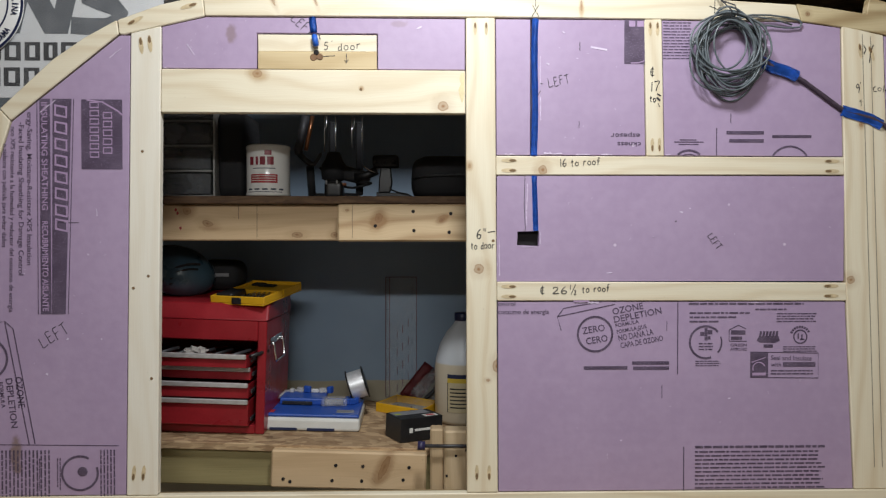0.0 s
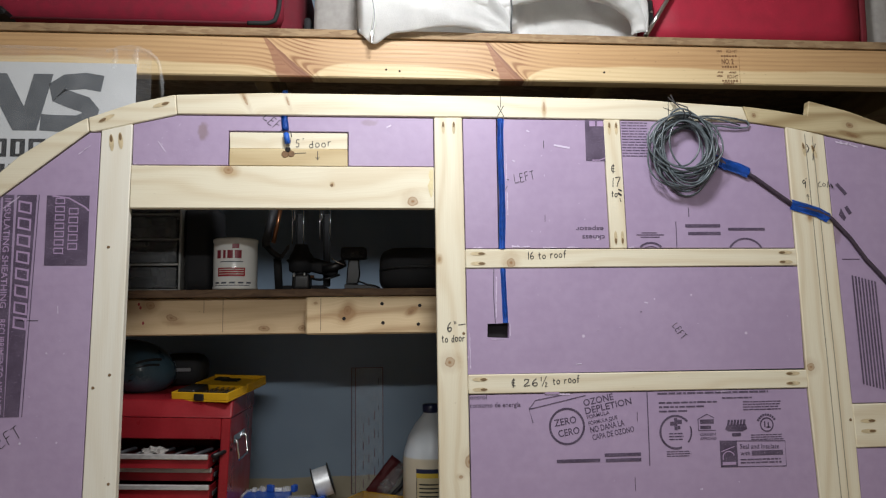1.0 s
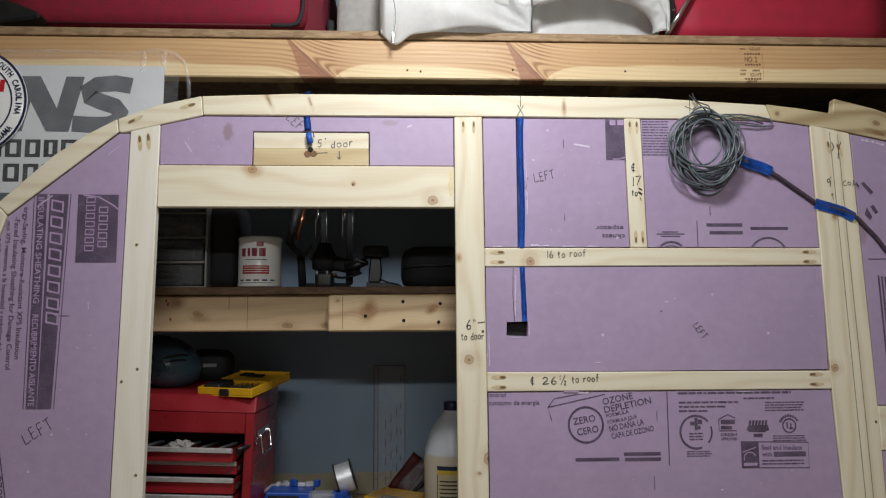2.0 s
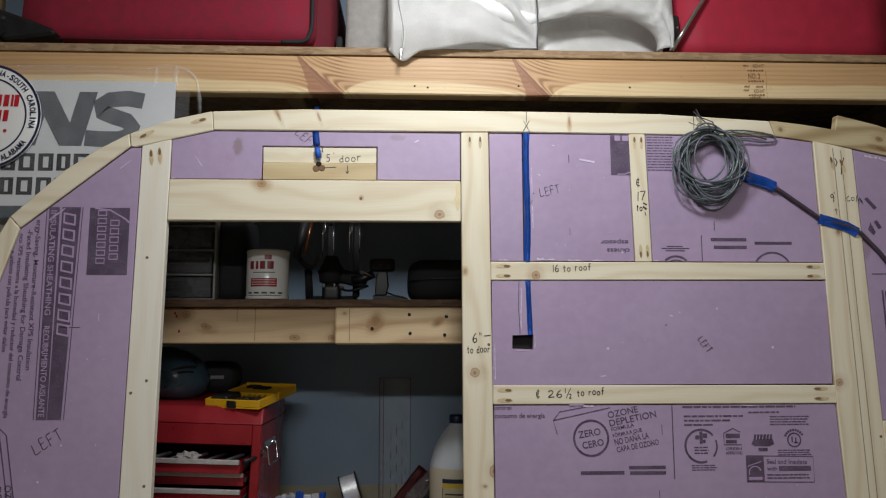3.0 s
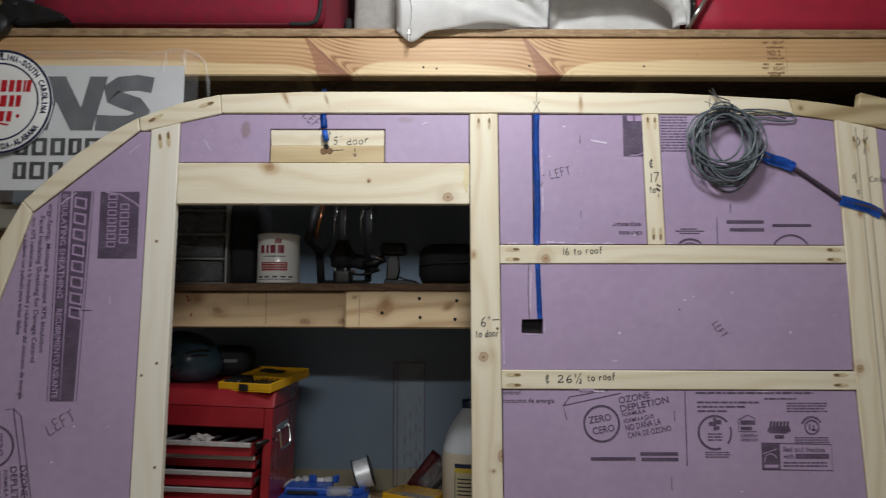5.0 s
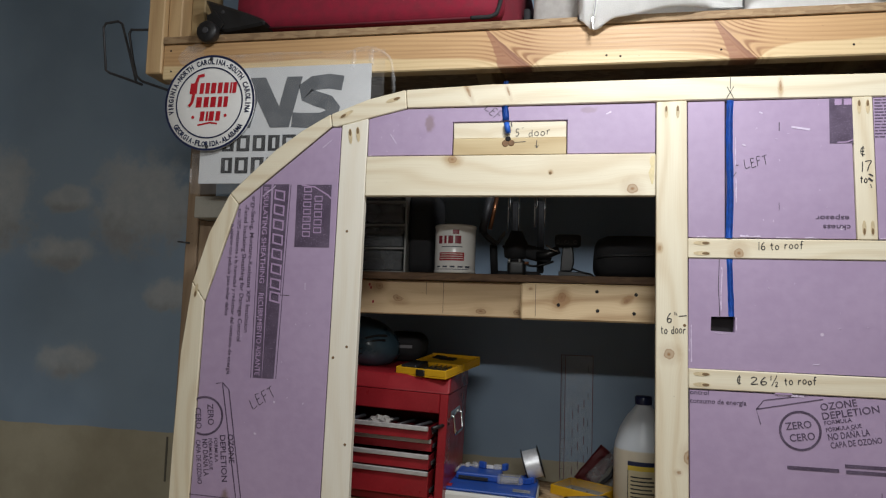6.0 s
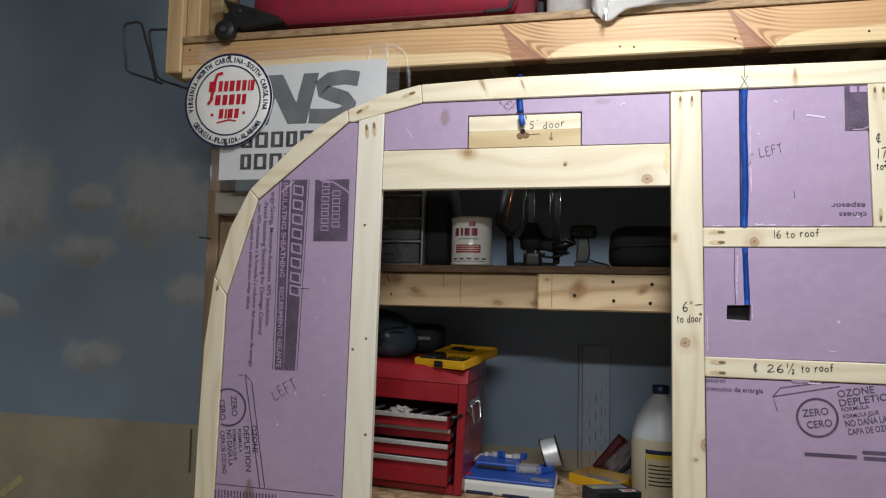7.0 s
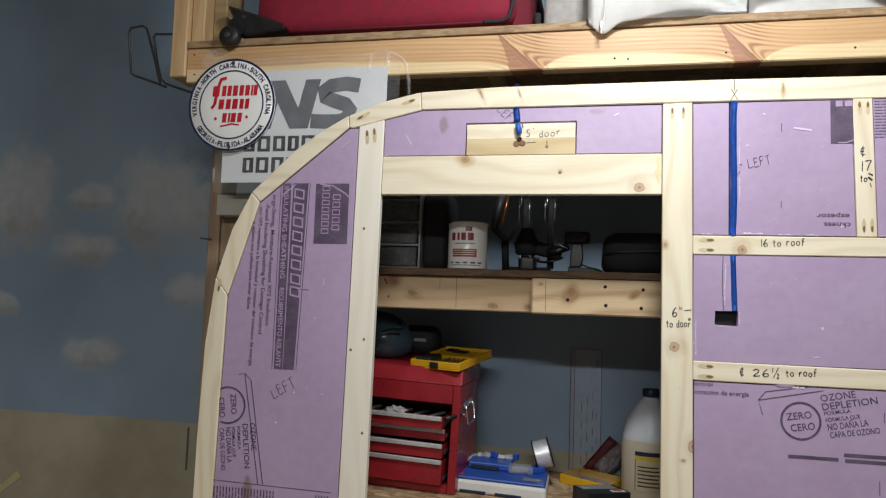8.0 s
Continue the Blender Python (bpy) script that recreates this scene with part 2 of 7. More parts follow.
def fir_beam(name):
    """Orange fir with pale sapwood along the lower edge and spike knots that run down through the face, grain swirling beside them."""
    g = Graph(name, 0.5)
    x, y, z = g.sep(g.p)
    ragged = g.noise(g.p, 60.0, 3)
    v = g.m("DIVIDE", g.m("SUBTRACT", 1.941, z), 0.09)
    bent, dip, knot, core = z, None, None, None
    for top, foot, width in ((-0.369, -0.302, 0.034), (0.127, 0.186, 0.024)):
        axis = g.m("ADD", top, g.m("MULTIPLY", v, foot - top))
        u = g.m("SUBTRACT", x, axis)
        half = g.m("ADD", 0.004, g.m("MULTIPLY", g.m("POWER", g.m("MAXIMUM", v, 0.0), 1.3), width))
        out = g.m("SUBTRACT", u, half)
        near = g.m("MULTIPLY", g.m("POWER", 2.718, g.m("DIVIDE", g.m("MAXIMUM", out, 0.0), -0.030)), g.m("GREATER_THAN", u, 0.0))
        left = g.m("MULTIPLY", g.m("POWER", 2.718, g.m("DIVIDE", g.m("MAXIMUM", g.m("MULTIPLY", g.m("ADD", u, half), -1.0), 0.0), -0.045)), g.m("LESS_THAN", u, 0.0))
        bent = g.m("ADD", bent, g.m("MULTIPLY", near, g.m("SUBTRACT", g.m("MULTIPLY", out, -0.95), g.m("SUBTRACT", z, 1.885))))
        bent = g.m("ADD", bent, g.m("MULTIPLY", left, g.m("MULTIPLY", v, 0.022)))
        d = g.m("ADD", g.m("DIVIDE", g.m("ABSOLUTE", u), half), g.m("MULTIPLY", g.m("SUBTRACT", ragged, 0.5), 0.5))
        k = g.span(d, 1.08, 0.86)
        rim = g.m("MULTIPLY", k, g.span(g.m("DIVIDE", u, half), 0.1, 0.9))
        ux = g.m("SUBTRACT", x, foot + 0.8 * width)
        fall = g.m("POWER", 2.718, g.m("MULTIPLY", g.m("MAXIMUM", g.m("DIVIDE", ux, 0.030), g.m("DIVIDE", ux, -0.10)), -1.0))
        dip = fall if dip is None else g.m("MAXIMUM", dip, fall)
        knot = k if knot is None else g.m("MAXIMUM", knot, k)
        core = rim if core is None else g.m("MAXIMUM", core, rim)
    wob = g.noise(g.comb(g.m("MULTIPLY", x, 1.4), g.m("MULTIPLY", z, 9.0), g.m("MULTIPLY", y, 7.0)), 1.0, 2)
    rings = g.m("POWER", g.m("ADD", 0.5, g.m("MULTIPLY", g.m("SINE", g.m("ADD", g.m("MULTIPLY", bent, 640.0), g.m("MULTIPLY", wob, 22.0))), 0.5)), 1.8)
    fib = g.noise(g.comb(g.m("MULTIPLY", x, 8.0), g.m("MULTIPLY", bent, 420.0), g.m("MULTIPLY", y, 420.0)), 1.0, 3)
    big = g.noise(g.comb(g.m("MULTIPLY", x, 2.6), g.m("MULTIPLY", z, 12.0), y), 1.0, 3)
    f = g.m("ADD", g.m("MULTIPLY", rings, g.m("ADD", 0.20, g.m("MULTIPLY", dip, 0.70))), g.m("ADD", g.m("MULTIPLY", g.m("SUBTRACT", fib, 0.35), 0.5), g.m("MULTIPLY", g.m("SUBTRACT", big, 0.40), 0.75)), clamp=True)
    heart = g.mix(f, (0.60, 0.38, 0.185), (0.29, 0.135, 0.052))
    sap = g.mix(f, (0.76, 0.60, 0.35), (0.55, 0.38, 0.19))
    wave = g.m("MULTIPLY", g.m("SUBTRACT", g.noise(g.comb(g.m("MULTIPLY", x, 3.0), 0.0, 0.0), 1.0, 2), 0.5), 0.026)
    edge = g.m("SUBTRACT", g.m("ADD", 1.884, wave), g.m("MULTIPLY", dip, 0.046))
    col = g.mix(g.span(z, g.m("ADD", edge, 0.004), g.m("SUBTRACT", edge, 0.002), 0, 0.9), heart, sap)
    col = g.mix(g.m("MULTIPLY", knot, 0.80), col, g.mix(fib, (0.36, 0.155, 0.08), (0.20, 0.075, 0.036)))
    col = g.mix(g.m("MULTIPLY", core, 0.5), col, (0.16, 0.055, 0.03))
    speck = g.noise(g.p, 150.0, 2)
    g.colour(g.mix(g.span(speck, 0.72, 0.80, 0, 0.5), col, (0.12, 0.05, 0.025)))
    g.put(g.b.inputs["Roughness"], g.span(fib, 0.2, 0.8, 0.44, 0.62))
    g.bump(g.m("ADD", g.m("MULTIPLY", fib, 0.7), g.m("MULTIPLY", rings, 0.3)), 0.25, 0.0012)
    return g.mat


BEAM_WOOD = fir_beam("fir_beam")
PINE_WHITE = wood("pine_pale_upright", (0.85, 0.81, 0.70), (0.70, 0.60, 0.44), "z", 70, (), (0.30, 0.18, 0.09), 0.55, 0.20, 0.22)
AGED_PINE = wood("aged_pine", (0.60, 0.50, 0.30), (0.33, 0.235, 0.115), "x", 75,
                 ((0.951, 1.742, 0.011, 0.007, -15), (0.955, 1.719, 0.017, 0.004, -20), (0.725, 1.762, 0.006, 0.006, 0)), (0.20, 0.095, 0.04), 0.6, 0.75, 0.45)
SHELF_WOOD = wood("shelf_board", (0.62, 0.45, 0.265), (0.37, 0.23, 0.115), "x", 60,
                  ((-0.653, 1.354, 0.012, 0.010, 0), (-0.604, 1.324, 0.016, 0.009, -15), (-0.301, 1.297, 0.010, 0.008, 0), (-0.390, 1.297, 0.016, 0.008, 0),
                   (-0.18, 0.745, 0.010, 0.035, -25)), (0.24, 0.125, 0.05), 0.6, 0.26, 0.6)
SPLICE_WOOD = wood("splice_pine", (0.66, 0.50, 0.30), (0.36, 0.215, 0.10), "x", 88,
                   ((-0.192, 1.336, 0.010, 0.014, -20), (-0.043, 1.332, 0.009, 0.005, 35), (-0.266, 1.355, 0.006, 0.004, 0), (0.10, 1.32, 0.012, 0.010, 0)), (0.26, 0.13, 0.055), 0.6, 0.62, 0.35)
DARK_WOOD = wood("old_board", (0.34, 0.25, 0.125), (0.18, 0.115, 0.05), "x", 60, (), rough=0.7)
TREATED_WOOD = wood("treated_board", (0.32, 0.265, 0.12), (0.17, 0.135, 0.055), "x", 60, (), rough=0.7)
POST_WOOD = wood("post_wood", (0.60, 0.42, 0.22), (0.38, 0.22, 0.10), "z", 60, (), rough=0.6)
OLD_POST = wood("old_post", (0.36, 0.26, 0.17), (0.20, 0.13, 0.08), "z", 60, (), rough=0.7)
OSB = osb("strand_board", (0.60, 0.43, 0.25), (0.20, 0.11, 0.050))
EDGE_OSB = osb("strand_board_edge", (0.42, 0.29, 0.16), (0.22, 0.13, 0.065))
DARK_OSB = osb("dark_strand_board", (0.20, 0.12, 0.065), (0.09, 0.05, 0.03))
FOAM = foam_board("lilac_foam")
MURAL = mural("mural_wall", 0.852)
# unseen walls, ceiling and floor, toned pale and warm to tint the bounce light
PAINT = plain("wall_paint", (0.64, 0.58, 0.49), 0.7, 0, 0.08, 3)
CEIL = plain("ceiling_paint", (0.72, 0.68, 0.62), 0.8, 0, 0.06, 3)
CONCRETE = plain("concrete", (0.29, 0.265, 0.235), 0.8, 0, 0.2, 4, 0.3)
def printed(name):
    """Thin dark ink that leaves pin-holes of bare foam."""
    g = Graph(name, 0.42)
    n = g.noise(g.p, 420.0, 3, 0.7)
    w = g.noise(g.p, 24.0, 3)
    c = g.mix(g.span(w, 0.3, 0.7), (0.075, 0.052, 0.090), (0.125, 0.092, 0.145))
    g.colour(g.mix(g.span(n, 0.56, 0.70, 0, 0.75), c, (0.40, 0.31, 0.47)))
    return g.mat


INK = printed("foam_print")
INK_PALE = plain("print_gap", (0.44, 0.31, 0.49), 0.4, 0, 0.1, 40)
MARKER = plain("pen_mark", (0.035, 0.032, 0.035), 0.6, 0, 0.2, 60)
PENCIL = plain("pencil_line", (0.30, 0.26, 0.20), 0.7, 0, 0.2, 60)
HOLE_CUT = plain("pocket_cut", (0.62, 0.50, 0.31), 0.6, 0, 0.2, 60)
BLACK = plain("black_plastic", (0.012, 0.012, 0.013), 0.42, 0, 0.3, 30)
SOFT_BLACK = plain("black_cloth", (0.013, 0.013, 0.015), 0.8, 0, 0.3, 60, 0.3)
# near-black for screw heads and for the shade inside holes and slots
VOID = plain("dark_recess", (0.012, 0.010, 0.010), 0.9)
BLUE_TAPE = plain("blue_tape", (0.014, 0.105, 0.50), 0.5, 0, 0.25, 60, 0.25)
WIRE = plain("grey_wire", (0.120, 0.142, 0.155), 0.32, 0, 0.35, 90, 0.1)
SLEEVE = plain("dark_sleeve", (0.060, 0.040, 0.060), 0.6, 0, 0.3, 120, 0.3)
RED_STEEL = plain("red_enamel", (0.27, 0.014, 0.020), 0.32, 0, 0.15, 12, 0.04)
CHROME = plain("chrome", (0.72, 0.72, 0.72), 0.18, 1.0, 0.08, 40)
ALU = plain("brushed_trim", (0.66, 0.65, 0.64), 0.5, 0.75, 0.1, 90)
YELLOW = plain("yellow_plastic", (0.62, 0.34, 0.012), 0.38, 0, 0.1, 20)
TEAL = plain("dark_blue_plastic", (0.050, 0.095, 0.130), 0.30, 0, 0.2, 20)
BLUE = plain("blue_plastic", (0.018, 0.075, 0.36), 0.36, 0, 0.12, 20)
OFFWHITE = plain("white_plastic", (0.66, 0.66, 0.62), 0.4, 0, 0.06, 20)
GREY = plain("grey_plastic", (0.22, 0.22, 0.23), 0.4, 0, 0.15, 30)
NAVY = plain("navy_plastic", (0.015, 0.022, 0.065), 0.35)
CREAM = plain("label_paper", (0.56, 0.48, 0.30), 0.6, 0, 0.08, 30)
LABEL_YELLOW = plain("label_yellow", (0.58, 0.42, 0.05), 0.5)
RED_CLOTH = plain("red_cloth", (0.225, 0.007, 0.026), 0.85, 0, 0.18, 40, 0.35)
WHITE_CLOTH = plain("white_fleece", (0.87, 0.86, 0.84), 0.95, 0, 0.05, 26, 0.6)
GREY_CLOTH = plain("grey_cloth", (0.34, 0.32, 0.30), 0.9, 0, 0.12, 60, 0.4)
ENAMEL = plain("white_enamel", (0.80, 0.80, 0.78), 0.18, 0, 0.03, 10)
SIGN_WHITE = plain("sign_board", (0.60, 0.61, 0.62), 0.35, 0, 0.04, 8)
SIGN_GREY = plain("sign_grey", (0.095, 0.103, 0.115), 0.4, 0, 0.08, 20)
SIGN_BLACK = plain("sign_black", (0.020, 0.020, 0.022), 0.4)
SIGN_RED = plain("sign_red", (0.50, 0.018, 0.030), 0.3)
STEEL = plain("dark_steel", (0.06, 0.06, 0.065), 0.5, 0.4, 0.3, 50)
COPPER = plain("copper", (0.42, 0.18, 0.09), 0.35, 0.9)
TAN_PAINT = plain("grey_painted_board", (0.42, 0.41, 0.36), 0.6)
MASK_TAPE = plain("pale_tape", (0.50, 0.46, 0.24), 0.6)
CLEAR = film_sheet("clear_film", (0.70, 0.72, 0.74), 0.09)
MILKY = film_sheet("milky_plastic", (0.66, 0.66, 0.66), 0.78, 0.3)
SMOKY = film_sheet("smoky_plastic", (0.17, 0.18, 0.19), 0.6, 0.25)
PACK = film_sheet("clear_pack", (0.72, 0.72, 0.74), 0.3, 0.15)


# ---- mesh helpers ----
def bevelled(bm, w, seg=1):
    if w > 0:
        bmesh.ops.bevel(bm, geom=list(bm.edges), offset=w, segments=seg, affect="EDGES", profile=0.5)
    return bm


def box(x0, x1, y0, y1, z0, z1, b=0.0015, seg=1):
    bm = bmesh.new()
    bmesh.ops.create_cube(bm, size=1, matrix=Matrix.Translation(((x0 + x1) / 2, (y0 + y1) / 2, (z0 + z1) / 2)) @ Matrix.Diagonal((x1 - x0, y1 - y0, z1 - z0, 1)))
    return bevelled(bm, b, seg)


def prism(points, y0, y1, b=0.0015):
    """A board cut to an outline in x and z (anticlockwise seen from the front)."""
    bm = bmesh.new()
    f = bm.faces.new([bm.verts.new((x, y0, z)) for x, z in points])
    ret = bmesh.ops.extrude_face_region(bm, geom=[f])
    bmesh.ops.translate(bm, verts=[v for v in ret["geom"] if isinstance(v, bmesh.types.BMVert)], vec=(0, y1 - y0, 0))
    bmesh.ops.recalc_face_normals(bm, faces=bm.faces)
    return bevelled(bm, b)


def shrunk(points, d):
    """An outline moved inwards by d."""
    out, n = [], len(points)
    for i in range(n):
        p, a, c = Vector(points[i]), Vector(points[i - 1]), Vector(points[(i + 1) % n])
        e, f = (p - a).normalized(), (c - p).normalized()
        m, k = Vector((-e.y, e.x)), Vector((-f.y, f.x))
        s = (m + k) / max(0.3, 1 + m.dot(k))
        out.append((p.x + s.x * d, p.y + s.y * d))
    return out


def join(*parts):
    out = bmesh.new()
    tmp = bpy.data.meshes.new("tmp")
    for q in parts:
        q.to_mesh(tmp)
        out.from_mesh(tmp)
        q.free()
    bpy.data.meshes.remove(tmp)
    return out


def moved(bm, m):
    bmesh.ops.transform(bm, matrix=m, verts=bm.verts)
    return bm


def tube(points, r, sides=8, closed=False):
    bm = bmesh.new()
    pts = [Vector(p) for p in points]
    n, rings, up = len(pts), [], None
    for i, p in enumerate(pts):
        a = pts[i - 1] if (i > 0 or closed) else p
        c = pts[(i + 1) % n] if (i < n - 1 or closed) else p
        d = (c - a).normalized()
        if up is None:
            up = d.orthogonal().normalized()
        up = (up - d * up.dot(d)).normalized()
        side = d.cross(up)
        rings.append([bm.verts.new(p + r * (math.cos(k * math.tau / sides) * up + math.sin(k * math.tau / sides) * side)) for k in range(sides)])
    for i in range(n if closed else n - 1):
        a, c = rings[i], rings[(i + 1) % n]
        for k in range(sides):
            bm.faces.new((a[k], a[(k + 1) % sides], c[(k + 1) % sides], c[k])).smooth = True
    if not closed:
        bm.faces.new(rings[0][::-1])
        bm.faces.new(rings[-1])
    bmesh.ops.recalc_face_normals(bm, faces=bm.faces)
    return bm


def lathe(profile, at=(0, 0, 0), sides=32):
    """Turns (radius, height) pairs round the z axis."""
    bm = bmesh.new()
    rings = [[bm.verts.new((at[0] + r * math.cos(k * math.tau / sides), at[1] + r * math.sin(k * math.tau / sides), at[2] + z)) for k in range(sides)] for r, z in profile]
    for a, c in zip(rings, rings[1:]):
        for k in range(sides):
            bm.faces.new((a[k], a[(k + 1) % sides], c[(k + 1) % sides], c[k])).smooth = True
    bm.faces.new(rings[0][::-1])
    bm.faces.new(rings[-1])
    bmesh.ops.recalc_face_normals(bm, faces=bm.faces)
    return bm


def smoothed(bm):
    for f in bm.faces:
        f.smooth = True
    return bm


def mesh_of(name, bm, material):
    me = bpy.data.meshes.new(name)
    bm.to_mesh(me)
    bm.free()
    me.materials.append(material)
    return me


def thing(name, at, label, category, group="", kind="", turn=0, lean=0, tip=0):
    ob = new(name)
    ob.empty_display_size = 0.05
    ob.matrix_world = pose(*at, tip, lean, turn)
    return tagged(ob, label, category, group, kind)


def part(name, bm, material, parent, label="", local=False):
    """One mesh under a thing or a part; its vertices are in the world's metres, or in the thing's own when local."""
    ob = new(name, mesh_of(name, bm, material))
    ob.parent = parent
    if not local and parent.type == "EMPTY":
        ob.matrix_parent_inverse = parent.matrix_world.inverted()
    return tagged(ob, label)


def solo(name, bm, material, label="", category="", group="", kind=""):
    return tagged(new(name, mesh_of(name, bm, material)), label, category, group, kind)


GLYPHS = {}


def glyphs(s, bold):
    if (s, bold) not in GLYPHS:
        data = bpy.data.curves.new("text", "FONT")
        data.body, data.size, data.resolution_u, data.offset = s, 1.0, 3, bold
        ob = new("text", data)
        dg = bpy.context.evaluated_depsgraph_get()
        GLYPHS[s, bold] = bpy.data.meshes.new_from_object(ob.evaluated_get(dg), depsgraph=dg)
        bpy.data.objects.remove(ob)
        bpy.data.curves.remove(data)
    return GLYPHS[s, bold]


def words(s, x, z, h, turn=0.0, width=None, y=-0.0006, slant=0.0, bold=0.012):
    """Flat lettering on a plane that faces -y: left end of its base line at x, z; h is the height of a capital."""
    me = glyphs(s, bold)
    bm = bmesh.new()
    bm.from_mesh(me)
    xs = [v.co.x for v in bm.verts]
    size = h / 0.70
    sx = size if width is None else width / (max(xs) - min(xs))
    off = min(xs)
    for v in bm.verts:
        v.co = Vector(((v.co.x - off) * sx + slant * v.co.y * size, v.co.y * size, 0))
    return moved(bm, Matrix.Translation((x, y, z)) @ pose(0, 0, 0, 90) @ pose(0, 0, 0, 0, 0, turn))


def flat(points, y=-0.0006):
    bm = bmesh.new()
    bm.faces.new([bm.verts.new((x, y, z)) for x, z in points])
    return bm


def bar(x0, x1, z0, z1, y=-0.0006):
    return flat(((x0, z0), (x1, z0), (x1, z1), (x0, z1)), y)


def stroke(points, w, y=-0.0006, closed=False):
    """A drawn line of width w through points in x and z."""
    bm = bmesh.new()
    p = [Vector(q) for q in points]
    n, pair = len(p), []
    for i in range(n):
        a = p[i - 1] if (i or closed) else p[i]
        c = p[(i + 1) % n] if (i < n - 1 or closed) else p[i]
        d = (c - a).normalized()
        s = Vector((-d.y, d.x)) * w / 2
        pair.append([bm.verts.new((p[i].x + q * s.x, y, p[i].y + q * s.y)) for q in (-1, 1)])
    for i in range(n if closed else n - 1):
        a, c = pair[i], pair[(i + 1) % n]
        bm.faces.new((a[0], c[0], c[1], a[1]))
    return bm


def circle(cx, cz, r, a0=0, a1=360, n=40, rz=None):
    return [(cx + r * math.cos(radians(a0 + (a1 - a0) * i / n)), cz + (rz or r) * math.sin(radians(a0 + (a1 - a0) * i / n))) for i in range(n + (abs(a1 - a0) < 360))]


def text_lines(x0, x1, z_top, z_bot, n, seed, ragged=0.12, fill=0.44):
    """Rows of word-sized bars for writing too small to read."""
    rng = random.Random(seed)
    out, step = [], (z_top - z_bot) / n
    for i in range(n):
        z = z_top - step * (i + 0.5)
        x, end = x0, x1 - (x1 - x0) * rng.random() * ragged
        while x < end:
            w = min(rng.uniform(1.2, 4.4) * step * 0.62, end - x)
            out.append(bar(x, x + w, z - step * fill / 2, z + step * fill / 2))
            x += w + step * 0.30
    return out


# pen strokes of hand-written characters in a box one unit high
HAND = {
    "L": (((0.08, 1.0), (0.03, 0.5), (0.0, 0.04), (0.2, 0.0), (0.48, 0.08)),),
    "E": (((0.45, 0.95), (0.1, 0.98), (0.05, 0.5), (0.02, 0.0), (0.45, 0.05)), ((0.05, 0.52), (0.36, 0.55))),
    "F": (((0.48, 1.0), (0.1, 0.96), (0.06, 0.5), (0.0, -0.05)), ((0.05, 0.5), (0.38, 0.56))),
    "T": (((0.0, 0.92), (0.5, 1.0)), ((0.26, 0.95), (0.22, 0.4), (0.2, -0.04))),
    "t": (((0.14, 0.95), (0.12, 0.45), (0.14, 0.05), (0.24, 0.0)), ((0.0, 0.62), (0.3, 0.66))),
    "o": (((0.2, 0.6), (0.05, 0.48), (0.0, 0.22), (0.12, 0.02), (0.28, 0.08), (0.36, 0.34), (0.26, 0.56), (0.16, 0.58)),),
    "r": (((0.04, 0.6), (0.03, 0.3), (0.0, 0.0)), ((0.03, 0.34), (0.14, 0.56), (0.3, 0.56))),
    "f": (((0.34, 0.92), (0.22, 1.0), (0.14, 0.8), (0.12, 0.3), (0.08, -0.1)), ((0.0, 0.5), (0.3, 0.54))),
    "d": (((0.32, 1.0), (0.30, 0.5), (0.30, 0.0)), ((0.30, 0.48), (0.12, 0.56), (0.0, 0.3), (0.08, 0.04), (0.29, 0.14))),
    "1": (((0.1, 1.0), (0.08, 0.5), (0.06, 0.0)),),
    "2": (((0.02, 0.8), (0.16, 1.0), (0.38, 0.9), (0.34, 0.55), (0.0, 0.02), (0.48, 0.06)),),
    "5": (((0.46, 1.0), (0.12, 0.98), (0.06, 0.58), (0.34, 0.56), (0.40, 0.24), (0.2, 0.0), (0.0, 0.1)),),
    "6": (((0.34, 1.0), (0.1, 0.66), (0.0, 0.26), (0.16, 0.0), (0.38, 0.14), (0.36, 0.4), (0.14, 0.42), (0.04, 0.24)),),
    "7": (((0.0, 0.94), (0.44, 1.0), (0.26, 0.5), (0.14, 0.0)),),
    "9": (((0.36, 0.74), (0.18, 0.98), (0.0, 0.72), (0.14, 0.5), (0.36, 0.7), (0.36, 0.3), (0.30, 0.0)),),
    "\u00a2": (((0.40, 0.80), (0.18, 0.90), (0.02, 0.52), (0.14, 0.12), (0.44, 0.16)), ((0.26, 1.08), (0.20, -0.08)), ((0.06, 0.5), (0.36, 0.5))),
}


def curved(points, n=4):
    """More points along a hand-drawn stroke."""
    p = [Vector(q) for q in points]
    if len(p) < 3:
        return p
    out = []
    for i in range(len(p) - 1):
        a, b, c, d = p[max(i - 1, 0)], p[i], p[i + 1], p[min(i + 2, len(p) - 1)]
        for k in range(n):
            t = k / n
            out.append(0.5 * (2 * b + (c - a) * t + (2 * a - 5 * b + 4 * c - d) * t * t + (3 * b - a - 3 * c + d) * t ** 3))
    return out + [p[-1]]


def scrawl(s, x, z, h, turn=0.0, width=None, w=0.0016, y=-0.0007):
    """A hand-written word with pen strokes w wide, its left foot at x, z."""
    rng = random.Random(s + str(x))
    lines, cur = [], 0.0
    for ch in s:
        if ch == " ":
            cur += 0.42
            continue
        up, tall = rng.uniform(-0.06, 0.06), rng.uniform(0.92, 1.08)
        lines += [[(cur + a, up + b * tall) for a, b in line] for line in HAND[ch]]
        cur += max(a for line in HAND[ch] for a, b in line) + 0.20
    sx = h if width is None else width / (cur - 0.20)
    ca, sa = math.cos(radians(turn)), math.sin(radians(turn))
    return join(*[stroke([(x + q.x * sx * ca - q.y * h * sa, z + q.x * sx * sa + q.y * h * ca) for q in curved(line)], w, y) for line in lines])


